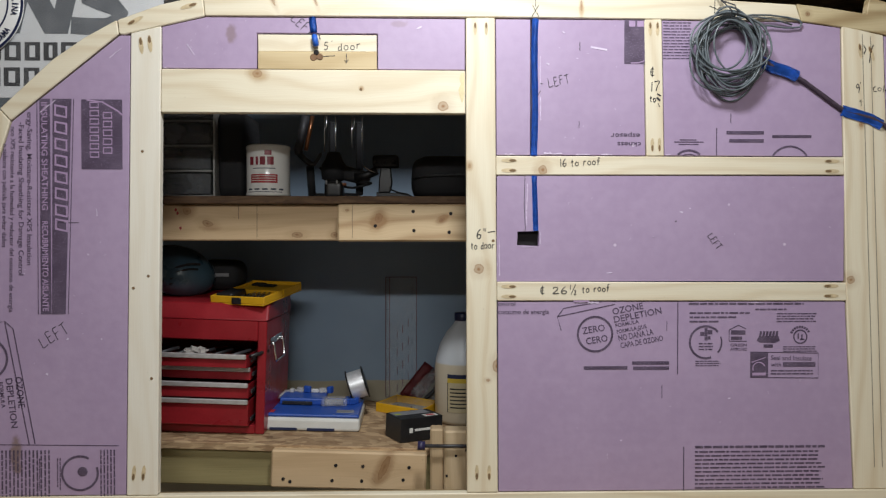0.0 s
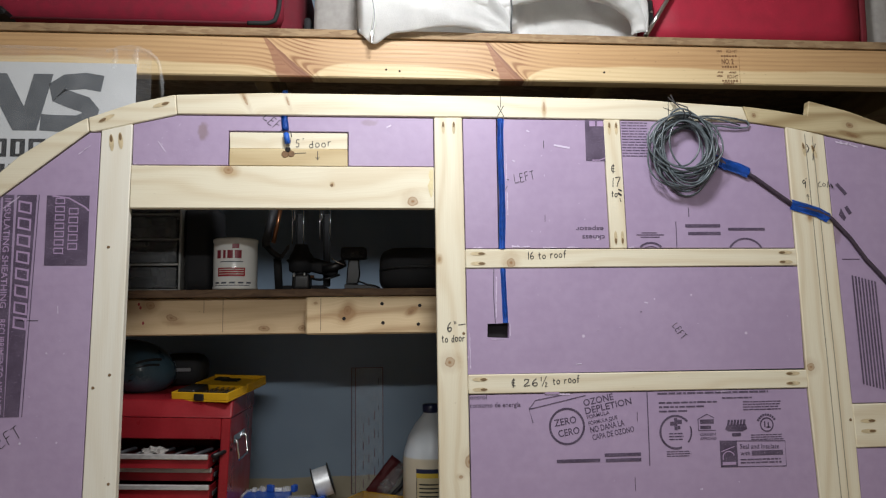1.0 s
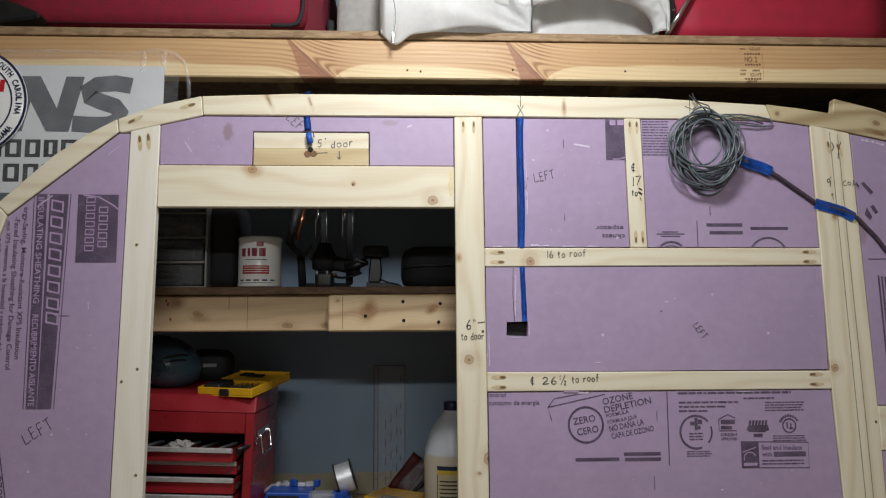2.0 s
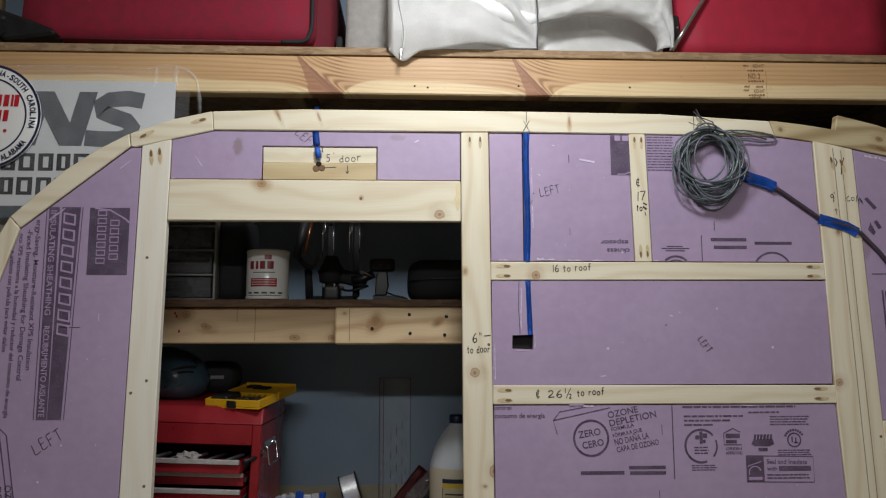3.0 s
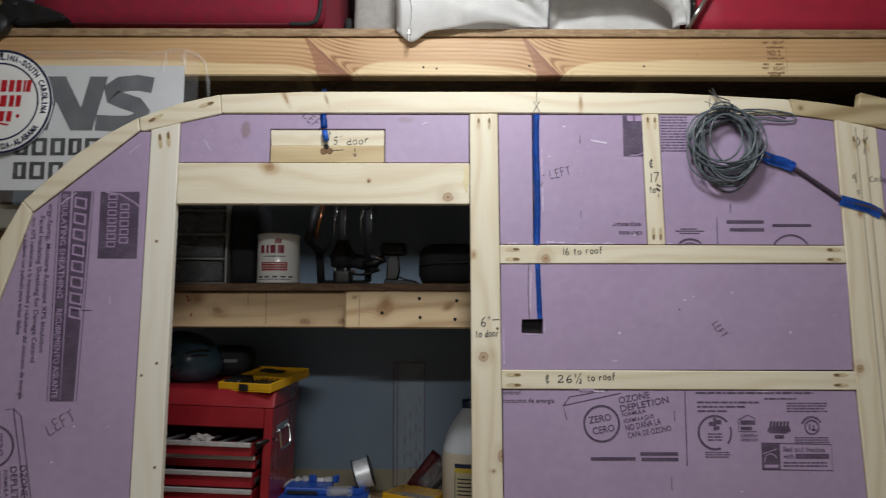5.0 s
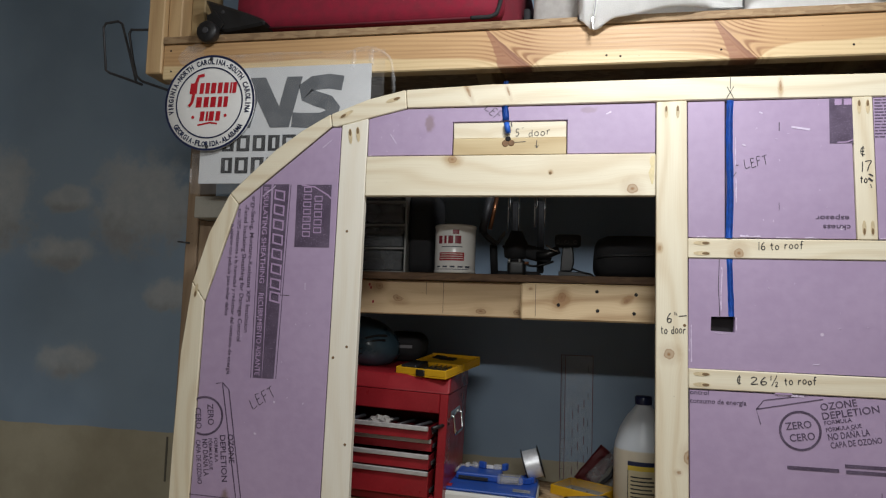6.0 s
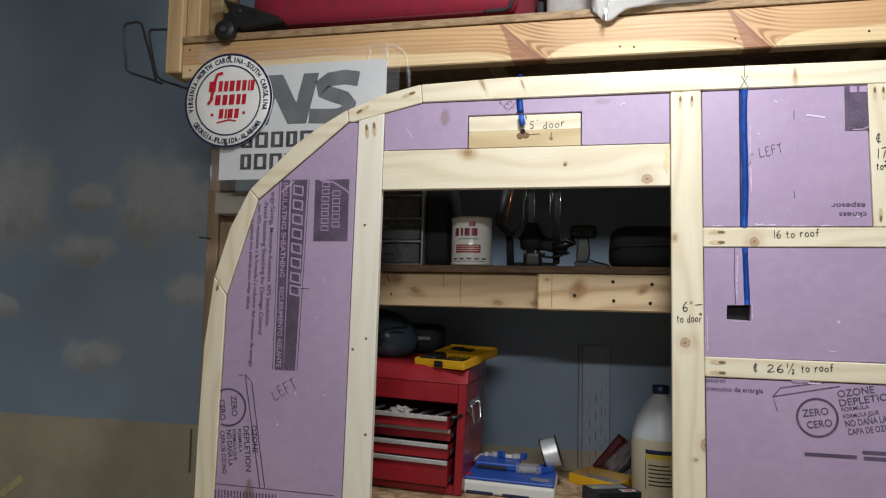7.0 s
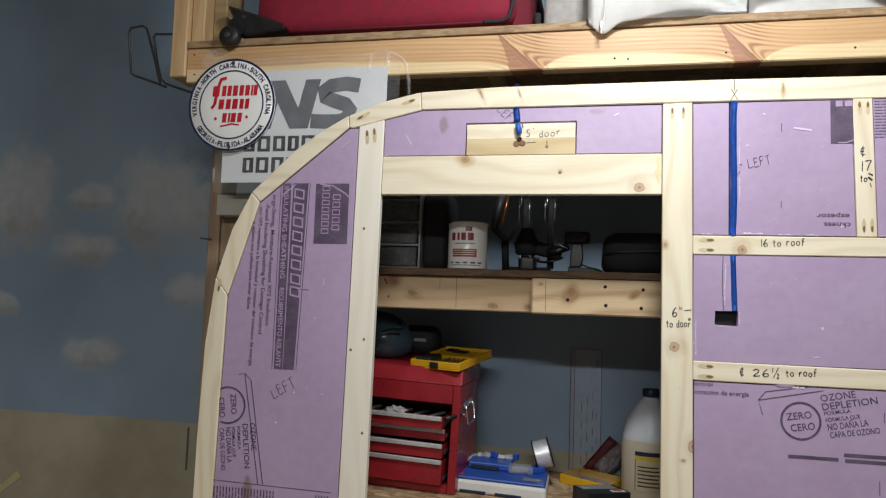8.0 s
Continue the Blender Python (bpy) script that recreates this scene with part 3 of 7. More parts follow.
# ---- the room ----
X0, X1, Y0, Y1, TOP = -3.2, 2.6, -4.6, 0.70, 2.50
solo("floor", box(X0 - 0.1, X1 + 0.1, Y0 - 0.1, Y1 + 0.1, -0.1, 0.0, 0), CONCRETE, "grey concrete garage floor", "floor", kind="structure")
solo("ceiling", box(X0 - 0.1, X1 + 0.1, Y0 - 0.1, Y1 + 0.1, TOP, TOP + 0.1, 0), CEIL, "plain off-white ceiling", "ceiling", kind="structure")
solo("wall_north", box(X0 - 0.1, X1 + 0.1, Y1, Y1 + 0.1, 0, TOP, 0), MURAL, "blue wall painted with clouds above beige", "wall", kind="structure")
solo("wall_south", box(X0 - 0.1, X1 + 0.1, Y0 - 0.1, Y0, 0, TOP, 0), PAINT, "plain beige painted wall", "wall", kind="structure")
solo("wall_west", box(X0 - 0.1, X0, Y0, Y1, 0, TOP, 0), PAINT, "plain beige painted wall", "wall", kind="structure")
solo("wall_east", box(X1, X1 + 0.1, Y0, Y1, 0, TOP, 0), PAINT, "plain beige painted wall", "wall", kind="structure")

# ---- the shelving against the wall ----
unit = thing("shelving_unit", (0, 0.45, 0), "two-level shelf unit of pine boards and strand board against the wall", "shelves")
SAG = 2.06  # the worktop drops a little to the right


def bench_z(x):
    return 0.797 - math.tan(radians(SAG)) * (x + 0.45)


def sagged(bm):
    return moved(bm, Matrix.Translation((-0.45, 0, 0.797)) @ pose(0, 0, 0, 0, SAG) @ Matrix.Translation((0.45, 0, -0.797)))


part("lower_deck", sagged(box(-1.19, 1.70, 0.212, 0.697, 0.779, 0.797)), OSB, unit, "stained strand board worktop")
part("upper_deck", box(-1.19, 1.70, 0.206, 0.697, 1.371, 1.389), DARK_OSB, unit, "dark strand board shelf")
part("front_board", sagged(box(-1.19, 1.70, 0.228, 0.266, 0.690, 0.778, 0.003)), TREATED_WOOD, unit, "greenish treated board")
part("front_board", box(-1.19, 1.70, 0.228, 0.266, 1.283, 1.370, 0.003), SHELF_WOOD, unit)
low_splice = part("splice_board", sagged(box(-0.445, -0.078, 0.190, 0.2275, 0.701, 0.790, 0.004)), SHELF_WOOD, unit, "short pine board screwed on")
up_splice = part("splice_board", box(-0.289, 0.36, 0.190, 0.2275, 1.281, 1.369, 0.004), SPLICE_WOOD, unit, "short pine board screwed on")
for bx, bz, host in ((-0.418, 0.722, low_splice), (-0.402, 0.716, low_splice), (-0.294, 0.757, low_splice), (-0.303, 0.721, low_splice), (-0.230, 0.757, low_splice),
                     (-0.233, 0.722, low_splice), (-0.121, 0.757, low_splice), (-0.135, 0.727, low_splice),
                     (-0.200, 1.318, up_splice), (-0.111, 1.352, up_splice), (-0.109, 1.307, up_splice), (-0.022, 1.347, up_splice), (-0.026, 1.303, up_splice)):
    part("screw", moved(lathe(((0.0042, 0), (0.0040, 0.0012)), sides=12), Matrix.Translation((bx, 0.190, bz - (0.0 if bz > 1 else math.tan(radians(SAG)) * (bx + 0.45)))) @ pose(0, 0, 0, 90)), VOID, host)
for mx, mz0, mz1, host_y, host in ((-0.254, 1.289, 1.366, 0.1894, up_splice), (-0.530, 1.335, 1.366, 0.2274, unit), (-0.486, 1.290, 1.368, 0.2274, unit)):
    part("pencil_line", bar(mx - 0.0007, mx + 0.0007, mz0, mz1, host_y), plain("board_pencil", (0.20, 0.14, 0.09), 0.7), host)
for mx, mz in ((-0.675, 1.349), (-0.668, 1.313), (-0.679, 1.357)):
    part("paint_speck", flat(circle(mx, mz, 0.0028, n=9, rz=0.0042), 0.2274), plain("red_speck", (0.30, 0.03, 0.03), 0.5), unit, "small red paint speck")
for px in (-1.1905, 1.60):
    part("post", box(px, px + 0.034, 0.202, 0.290, 0, 1.372 if px > 0 else 1.84, 0.003), OLD_POST, unit)
    part("post", box(px, px + 0.034, 0.608, 0.696, 0, 1.372, 0.003), OLD_POST, unit)
part("cleat", box(-1.138, -0.98, 0.150, 0.36, 1.516, 1.572, 0.002), TAN_PAINT, unit, "grey painted board end")
part("cleat", box(-1.1555, -0.98, 0.21, 0.36, 1.39, 1.515, 0.002), OLD_POST, unit)
part("nail", moved(tube(((0, 0, 0), (-0.032, -0.004, 0.003)), 0.0022), Matrix.Translation((-1.176, 0.20, 1.454))), STEEL, unit, "dark nail sticking out")

# wooden jaw clamped on the worktop's edge
jaw = thing("bench_jaw", (-0.03, 0.16, 0.0), "two upright pine boards fixed at the worktop's edge", "vise")
part("jaw_board", box(-0.071, -0.040, 0.150, 0.1895, 0.0, 0.847, 0.004), wood("jaw_pine", (0.50, 0.37, 0.22), (0.30, 0.19, 0.1), "z", 60, rough=0.65), jaw)
part("jaw_board", box(-0.039, 0.030, 0.140, 0.1895, 0.0, 0.845, 0.004), wood("jaw_pine_pale", (0.56, 0.43, 0.27), (0.36, 0.25, 0.13), "z", 60, rough=0.65), jaw)
for jx, jz in ((-0.012, 0.788), (-0.033, 0.742), (0.012, 0.80)):
    part("screw", moved(lathe(((0.003, 0), (0.003, 0.001)), sides=12), Matrix.Translation((jx, 0.140, jz)) @ pose(0, 0, 0, 90)), VOID, jaw)
part("screw_bar", tube(((-0.092, 0.128, 0.815), (0.05, 0.128, 0.813)), 0.0042), STEEL, jaw, "dark steel rod")
part("bar_grip", tube(((-0.100, 0.128, 0.816), (-0.083, 0.128, 0.815)), 0.0105, 10), plain("violet_plastic", (0.035, 0.03, 0.085), 0.4), jaw, "dark violet plastic tip")

# ---- the overhead shelf ----
over = thing("overhead_shelf", (0, 0.4, 1.85), "long pine storage shelf hung from the ceiling", "shelf")
beam = part("front_beam", box(-1.189, 1.90, 0.050, 0.088, 1.851, 1.941, 0.003), BEAM_WOOD, over, "knotty orange fir board")
part("deck", box(-1.189, 1.90, 0.046, 0.696, 1.942, 1.960, 0.001), EDGE_OSB, over, "strand board")
part("back_rail", box(-1.189, 1.90, 0.658, 0.696, 1.851, 1.941, 0.003), DARK_WOOD, over)
for jx in (-1.188, -0.4, 0.4, 1.2, 1.862):
    part("joist", box(jx, jx + 0.038, 0.089, 0.657, 1.852, 1.941, 0.003), DARK_WOOD, over)
part("post", box(-1.234, -1.1895, 0.044, 0.133, 1.866, 2.498, 0.003), POST_WOOD, over)
part("post", box(-1.188, -1.150, 0.060, 0.150, 1.961, 2.498, 0.003), POST_WOOD, over)
part("post", box(-1.149, -1.111, 0.100, 0.190, 1.961, 2.498, 0.003), DARK_WOOD, over)
part("post", box(1.901, 1.945, 0.044, 0.133, 0.0, 2.498, 0.003), POST_WOOD, over)
for bx, bz in ((-1.168, 1.925), (-1.165, 1.872), (0.14, 1.874), (0.40, 1.874), (-0.10, 1.871), (-0.07, 1.868)):
    part("nail_head", moved(lathe(((0.0024, 0), (0.0022, 0.0006)), sides=10), Matrix.Translation((bx, 0.0498, bz)) @ pose(0, 0, 0, 90)), VOID, beam)
STAMP = plain("grade_stamp", (0.20, 0.10, 0.045), 0.6)
stamp_bits = [words("KD-HT", 0.695, 1.927, 0.0075, 0, 0.026, 0.0494), words("NO. 2", 0.682, 1.8995, 0.0125, 0, 0.029, 0.0494, 0.0, 0.02),
              words("KD-HT", 0.694, 1.865, 0.0085, 0, 0.026, 0.0494), bar(0.7245, 0.7251, 1.853, 1.920, 0.0494)]
for a, c, bz in ((0.681, 0.721, 1.9185), (0.682, 0.721, 1.8925), (0.681, 0.721, 1.8588), (0.684, 0.710, 1.8530), (0.699, 0.717, 1.8790), (0.671, 0.684, 1.9300), (0.671, 0.685, 1.8790), (0.669, 0.683, 1.8700)):
    for i in range(6):
        w = (c - a) / 6
        stamp_bits.append(bar(a + w * i, a + w * (i + 0.7), bz - 0.0017, bz + 0.0019 + 0.0006 * (i % 3), 0.0494))
part("grade_stamp", join(*stamp_bits), STAMP, beam, "faint brown grade stamp")

# wire hook on the end post
hook = thing("wire_hook", (-1.24, 0.12, 1.86), "bent grey wire hook on the post's side", "hook")
part("loop", tube(((-1.237, 0.085, 1.998), (-1.30, 0.10, 2.006), (-1.328, 0.11, 2.012), (-1.334, 0.11, 2.002), (-1.318, 0.11, 1.93), (-1.305, 0.112, 1.885), (-1.29, 0.115, 1.872), (-1.20, 0.12, 1.842)), 0.0034), STEEL, hook)
part("loop", tube(((-1.300, 0.13, 1.868), (-1.32, 0.13, 1.876), (-1.40, 0.13, 1.904), (-1.412, 0.13, 1.912), (-1.428, 0.13, 2.03), (-1.422, 0.13, 2.042), (-1.385, 0.13, 2.046), (-1.372, 0.13, 2.038), (-1.345, 0.13, 1.96), (-1.318, 0.13, 1.876)), 0.0034), STEEL, hook)

# ---- the camper's side wall frame ----
deck = thing("work_platform", (0.2, 0.0, 0.0), "plain low timber platform under the wall frame", "platform")
part("top_board", box(-1.35, 1.75, -0.18, 0.135, 0.676, 0.7135, 0.003), DARK_WOOD, deck)
for px in (-1.3, 0.2, 1.65):
    part("leg", box(px, px + 0.04, -0.12, 0.10, 0.0, 0.675, 0.003), POST_WOOD, deck)

side = thing("camper_side_frame", (0, 0.01, 0.714), "pale pine camper side frame filled with lilac foam boards", "wall frame")
FB = 0.019
TOP_RAIL = ((-0.5375, 1.7485), (0.15, 1.750), (0.712, 1.7465), (0.700, 1.7815), (0.45, 1.795), (0.15, 1.7975), (-0.35, 1.797), (-0.5415, 1.790))
FIRST_ARCH = ((-0.713, 1.7095), (-0.704, 1.7085), (-0.5385, 1.7475), (-0.5425, 1.7905), (-0.63, 1.7705), (-0.7165, 1.7385))


def member(name, axis, outline, b=0.0018):
    return part(name, prism(outline, 0.0, FB, b), PINE_X if axis == "x" else PINE_Z, side)


top_rail = member("top_rail", "x", TOP_RAIL)
arch = [member("arch_segment", "x", FIRST_ARCH),
        member("arch_segment", "x", ((-0.935, 1.531), (-0.7145, 1.7095), (-0.7185, 1.7385), (-0.785, 1.7015), (-0.850, 1.6560), (-0.9575, 1.5550))),
        member("arch_segment", "z", ((-1.008, 1.303), (-0.9365, 1.5305), (-0.9585, 1.5540), (-1.006, 1.462), (-1.041, 1.3460))),
        member("edge_post", "z", ((-1.070, 0.753), (-1.020, 0.753), (-1.0095, 1.302), (-1.0420, 1.3450), (-1.061, 1.18), (-1.068, 0.95)))]
left_stud = part("stud", prism(((-0.7035, 0.753), (-0.6395, 0.753), (-0.6275, 1.7265), (-0.6895, 1.7110)), 0.0, FB, 0.0018), PINE_WHITE, side, "whiter pine stud")
header = member("header", "x", ((-0.6285, 1.5485), (0.0015, 1.5485), (0.0015, 1.6385), (-0.6280, 1.6385)))
mid_stud = member("stud", "z", ((0.0055, 0.753), (0.0705, 0.753), (0.0635, 1.7490), (0.0025, 1.7480)))
rail_16 = member("cross_rail", "x", ((0.0665, 1.4205), (0.8065, 1.4225), (0.8060, 1.4600), (0.0660, 1.4610)))
rail_26 = member("cross_rail", "x", ((0.0685, 1.1570), (0.8135, 1.1555), (0.8125, 1.1940), (0.0680, 1.1970)))
short_stud = member("short_stud", "z", ((0.3840, 1.4615), (0.4210, 1.4615), (0.4150, 1.7480), (0.3780, 1.7480)))
right_stud = member("stud", "z", ((0.8335, 0.753), (0.9220, 0.753), (0.9130, 1.10), (0.8885, 1.7180), (0.7985, 1.7380), (0.8065, 1.44), (0.8130, 1.16)))
right_arch = [part("arch_segment", prism(((0.7135, 1.7465), (0.8510, 1.7275), (1.036, 1.6900), (1.16, 1.62), (1.30, 1.50), (1.352, 1.53), (1.20, 1.665), (1.040, 1.7440), (0.95, 1.7750), (0.8580, 1.7975),
                                          (0.8520, 1.7630), (0.78, 1.7740), (0.7015, 1.7830)), 0.0, FB, 0.0015), AGED_PINE, side, "yellower knotty pine with a notch"),
              member("edge_post", "z", ((1.432, 0.753), (1.482, 0.753), (1.47, 1.25), (1.353, 1.529), (1.301, 1.499), (1.42, 1.24)))]
right_rail = member("cross_rail", "x", ((0.9150, 1.025), (1.4290, 1.025), (1.4240, 1.118), (0.9120, 1.118)))
member("bottom_plate", "x", ((-1.070, 0.7145), (1.482, 0.7145), (1.482, 0.752), (-1.070, 0.752)))
block = part("backing_block", prism(((-0.4290, 1.6765), (-0.1835, 1.6765), (-0.1835, 1.7115), (-0.4300, 1.7115)), 0.003, FB, 0.001), PINE_X, side, "whiter pine block")
block_low = part("backing_block", prism(((-0.4290, 1.6392), (-0.1830, 1.6392), (-0.1830, 1.6757), (-0.4290, 1.6757)), 0.0, FB, 0.001), wood("block_pine", (0.66, 0.53, 0.31), (0.46, 0.32, 0.15), "x", 60), side)

FY0, FY1 = 0.0028, 0.0185


def foam(outline):
    return part("foam_board", prism(shrunk(outline, 0.0013), FY0, FY1, 0.0010), FOAM, side, "lilac extruded foam board")


foam_left = foam(((-1.0195, 0.7525), (-0.7045, 0.7525), (-0.6902, 1.7085), (-0.7135, 1.7085), (-0.9350, 1.5295), (-1.0075, 1.3020)))
foam_door = foam(((-0.6275, 1.6390), (-0.4305, 1.6390), (-0.4305, 1.7130), (-0.1825, 1.7130), (-0.1825, 1.6390), (0.0020, 1.6390), (0.0020, 1.7475), (-0.5365, 1.7475), (-0.6275, 1.7265)))
foam_a = foam(((0.0660, 1.4615), (0.1395, 1.4615), (0.1395, 1.7480), (0.0640, 1.7480)))
foam_b = foam(((0.1405, 1.4615), (0.3835, 1.4615), (0.3775, 1.7480), (0.1405, 1.7480)))
foam_c = foam(((0.4215, 1.4615), (0.8055, 1.4605), (0.7980, 1.7350), (0.7130, 1.7460), (0.4155, 1.7480)))
foam_e = foam(((0.0710, 0.7525), (0.8330, 0.7525), (0.8125, 1.1550), (0.0690, 1.1560)))
foam_f = foam(((0.9225, 0.7525), (1.4310, 0.7525), (1.4285, 1.0245), (0.9150, 1.0245)))
foam_g = foam(((0.9125, 1.1185), (1.4240, 1.1185), (1.4190, 1.24), (1.3000, 1.4985), (1.16, 1.6190), (1.036, 1.6885), (0.8895, 1.7190)))


def holed_board(x0, x1, z0, z1, hx0, hx1, hz0, hz1):
    bm = bmesh.new()
    def ring(y):
        o = [bm.verts.new((x, y, z)) for x, z in ((x0, z0), (x1, z0), (x1, z1), (x0, z1))]
        i = [bm.verts.new((x, y, z)) for x, z in ((hx0, hz0), (hx1, hz0 - 0.002), (hx1 + 0.001, hz1), (hx0 + 0.001, hz1 - 0.001))]
        return o, i
    (o0, i0), (o1, i1) = ring(FY0), ring(FY1)
    for k in range(4):
        n = (k + 1) % 4
        for q in ((o0[k], o0[n], i0[n], i0[k]), (o1[k], o1[n], i1[n], i1[k]), (o0[k], o0[n], o1[n], o1[k]), (i0[k], i0[n], i1[n], i1[k])):
            bm.faces.new(q)
    bmesh.ops.recalc_face_normals(bm, faces=bm.faces)
    return bm


foam_d = part("foam_board", holed_board(0.0680, 0.8075, 1.1975, 1.4200, 0.1105, 0.1560, 1.2740, 1.3035), FOAM, side, "lilac foam board with a square cut-out")
# added black sheet behind the cut-out; its colour is the hole's shade
part("cutout_back", box(0.100, 0.166, 0.0192, 0.024, 1.262, 1.315, 0), VOID, side, "black sheet that stands for the shade in the cut-out")

# pocket screw holes in the ends of the boards
def pocket(x, z, turn, host, size=1.0):
    dish = bmesh.new()
    L, W = 0.0165 * size, 0.0042 * size
    rim = [dish.verts.new((L * math.cos(k * math.tau / 20), -0.0007, W * math.sin(k * math.tau / 20))) for k in range(20)]
    dish.faces.new(rim)
    part("pocket_hole", moved(dish, Matrix.Translation((x, 0, z)) @ pose(0, 0, 0, 0, -turn)), HOLE_CUT, host)
    # flat dark ellipse: shade painted at the hole's deep end
    deep = bmesh.new()
    deep.faces.new([deep.verts.new((-0.45 * L + 0.42 * L * math.cos(k * math.tau / 14), -0.0012, 0.62 * W * math.sin(k * math.tau / 14))) for k in range(14)])
    part("pocket_hole", moved(deep, Matrix.Translation((x, 0, z)) @ pose(0, 0, 0, 0, -turn)), plain_dark, host)


# dark brown that paints the shade inside pocket and nail holes
plain_dark = plain("pocket_shadow", (0.20, 0.125, 0.06), 0.7)
for host, z, h in ((rail_16, 1.441, 0.0105), (rail_26, 1.1765, 0.0105)):
    for s in (-1, 1):
        pocket(0.093, z + s * h, 180, host)
        pocket(0.779, z + s * h, 0, host)
for x, z, t, host, q in ((-0.668, 1.686, -84, left_stud, 1.1), (-0.650, 1.690, -84, left_stud, 1.1), (-0.688, 0.800, 84, left_stud, 1.0), (-0.668, 0.800, 84, left_stud, 1.0),
                         (0.022, 1.726, -90, mid_stud, 0.85), (0.045, 1.726, -90, mid_stud, 0.85), (0.026, 0.795, 90, mid_stud, 1.0), (0.052, 0.795, 90, mid_stud, 1.0),
                         (0.390, 1.728, -90, short_stud, 0.9), (0.4055, 1.728, -90, short_stud, 0.9), (0.3955, 1.485, 90, short_stud, 0.9), (0.4105, 1.485, 90, short_stud, 0.9),
                         (0.838, 1.685, -82, right_stud, 1.0), (0.862, 1.680, -70, right_stud, 1.0), (-0.570, 1.768, 197, arch[0], 1.1), (-0.680, 1.737, 28, arch[0], 1.1),
                         (-1.030, 1.325, 80, arch[2], 1.0), (0.945, 1.082, 180, right_rail, 1.1), (0.945, 1.060, 180, right_rail, 1.1)):
    pocket(x, z, t, host, q)
for x, z, host in ((-0.667, 1.468, left_stud), (-0.656, 1.210, left_stud), (-0.687, 1.185, left_stud), (-0.651, 0.997, left_stud),
                   (-0.216, 1.598, header), (0.060, 1.283, mid_stud), (0.905, 1.085, right_stud)):
    part("nail_hole", moved(lathe(((0.0032, 0), (0.0026, 0.0008)), sides=10), Matrix.Translation((x, 0.0, z)) @ pose(0, 0, 0, 90)), plain_dark, host)
part("glue_stain", flat([(-0.003, 1.575), (-0.001, 1.60), (-0.0008, 1.632), (-0.007, 1.634), (-0.011, 1.622), (-0.008, 1.610), (-0.013, 1.598), (-0.010, 1.584), (-0.006, 1.572)]), plain("dried_glue", (0.76, 0.64, 0.36), 0.4), header, "dried yellow glue")

# the builder's marks
def mark(host, *bits, name="pen_mark", material=None):
    for q in bits:
        part(name, q, material or MARKER, host)


mark(mid_stud, scrawl("6", 0.026, 1.287, 0.020, 0, None, 0.0021), stroke(((0.041, 1.303), (0.040, 1.309)), 0.0014, -0.0007), stroke(((0.044, 1.303), (0.043, 1.309)), 0.0014, -0.0007),
     stroke(((0.049, 1.301), (0.064, 1.303)), 0.0018, -0.0007), scrawl("to door", 0.014, 1.265, 0.015, 2, 0.048, 0.0017))
mark(rail_16, scrawl("16 to roof", 0.201, 1.439, 0.015, 3, 0.084, 0.0016))
mark(rail_26, scrawl("\u00a2", 0.160, 1.170, 0.017, 0, None, 0.0017), scrawl("26", 0.186, 1.171, 0.015, 2, 0.028, 0.0019), scrawl("1", 0.222, 1.181, 0.010, 0, None, 0.0016), stroke(((0.224, 1.170), (0.234, 1.191)), 0.0014, -0.0007),
     scrawl("2", 0.231, 1.169, 0.009, 0, None, 0.0016), scrawl("to roof", 0.248, 1.174, 0.014, 3, 0.058, 0.0018))
mark(short_stud, scrawl("\u00a2", 0.391, 1.629, 0.018, 0, None, 0.0017), scrawl("17", 0.392, 1.597, 0.020, 0, 0.018, 0.0018), scrawl("to", 0.390, 1.575, 0.014, 0, 0.012, 0.0019),
     stroke(((0.405, 1.592), (0.413, 1.588)), 0.003, -0.0007), stroke(((0.404, 1.584), (0.412, 1.578)), 0.004, -0.0007), stroke(((0.408, 1.572), (0.410, 1.564)), 0.0016, -0.0007))
mark(block, scrawl("5", -0.292, 1.6795, 0.016, 0, None, 0.0015, 0.0023), stroke(((-0.277, 1.697), (-0.276, 1.7)), 0.0015, 0.0023), scrawl("door", -0.263, 1.679, 0.016, 5, 0.046, 0.0014, 0.0023), stroke(((-0.302, 1.6655), (-0.270, 1.6675)), 0.0012, -0.0007),
     stroke(((-0.246, 1.671), (-0.246, 1.654)), 0.0013, -0.0007), stroke(((-0.250, 1.659), (-0.246, 1.653), (-0.242, 1.659)), 0.0013, -0.0007))
mark(right_stud, scrawl("9", 0.830, 1.596, 0.018, 0, None, 0.0017), stroke(((0.838, 1.616), (0.839, 1.619)), 0.0018, -0.0007), stroke(((0.840, 1.581), (0.841, 1.568)), 0.0013, -0.0007), stroke(((0.837, 1.577), (0.840, 1.582), (0.843, 1.577)), 0.0012, -0.0007),
     stroke(((0.872, 1.611), (0.866, 1.606), (0.868, 1.599), (0.874, 1.600)), 0.0015, -0.0007), stroke(circle(0.880, 1.604, 0.0035, n=12), 0.0014, -0.0007, True),
     stroke(((0.888, 1.598), (0.890, 1.612)), 0.0014, -0.0007), stroke(((0.892, 1.600), (0.896, 1.606), (0.901, 1.597)), 0.003, -0.0007),
     stroke(((0.845, 1.697), (0.850, 1.688), (0.846, 1.678)), 0.0022, -0.0007), stroke(((0.866, 1.698), (0.860, 1.680), (0.858, 1.66)), 0.0020, -0.0007))
for a, c in (((0.842, 1.72), (0.876, 0.80)), ((0.860, 1.715), (0.893, 0.80))):
    mark(right_stud, stroke((a, c), 0.0018, -0.0005), name="pencil_line", material=PENCIL)
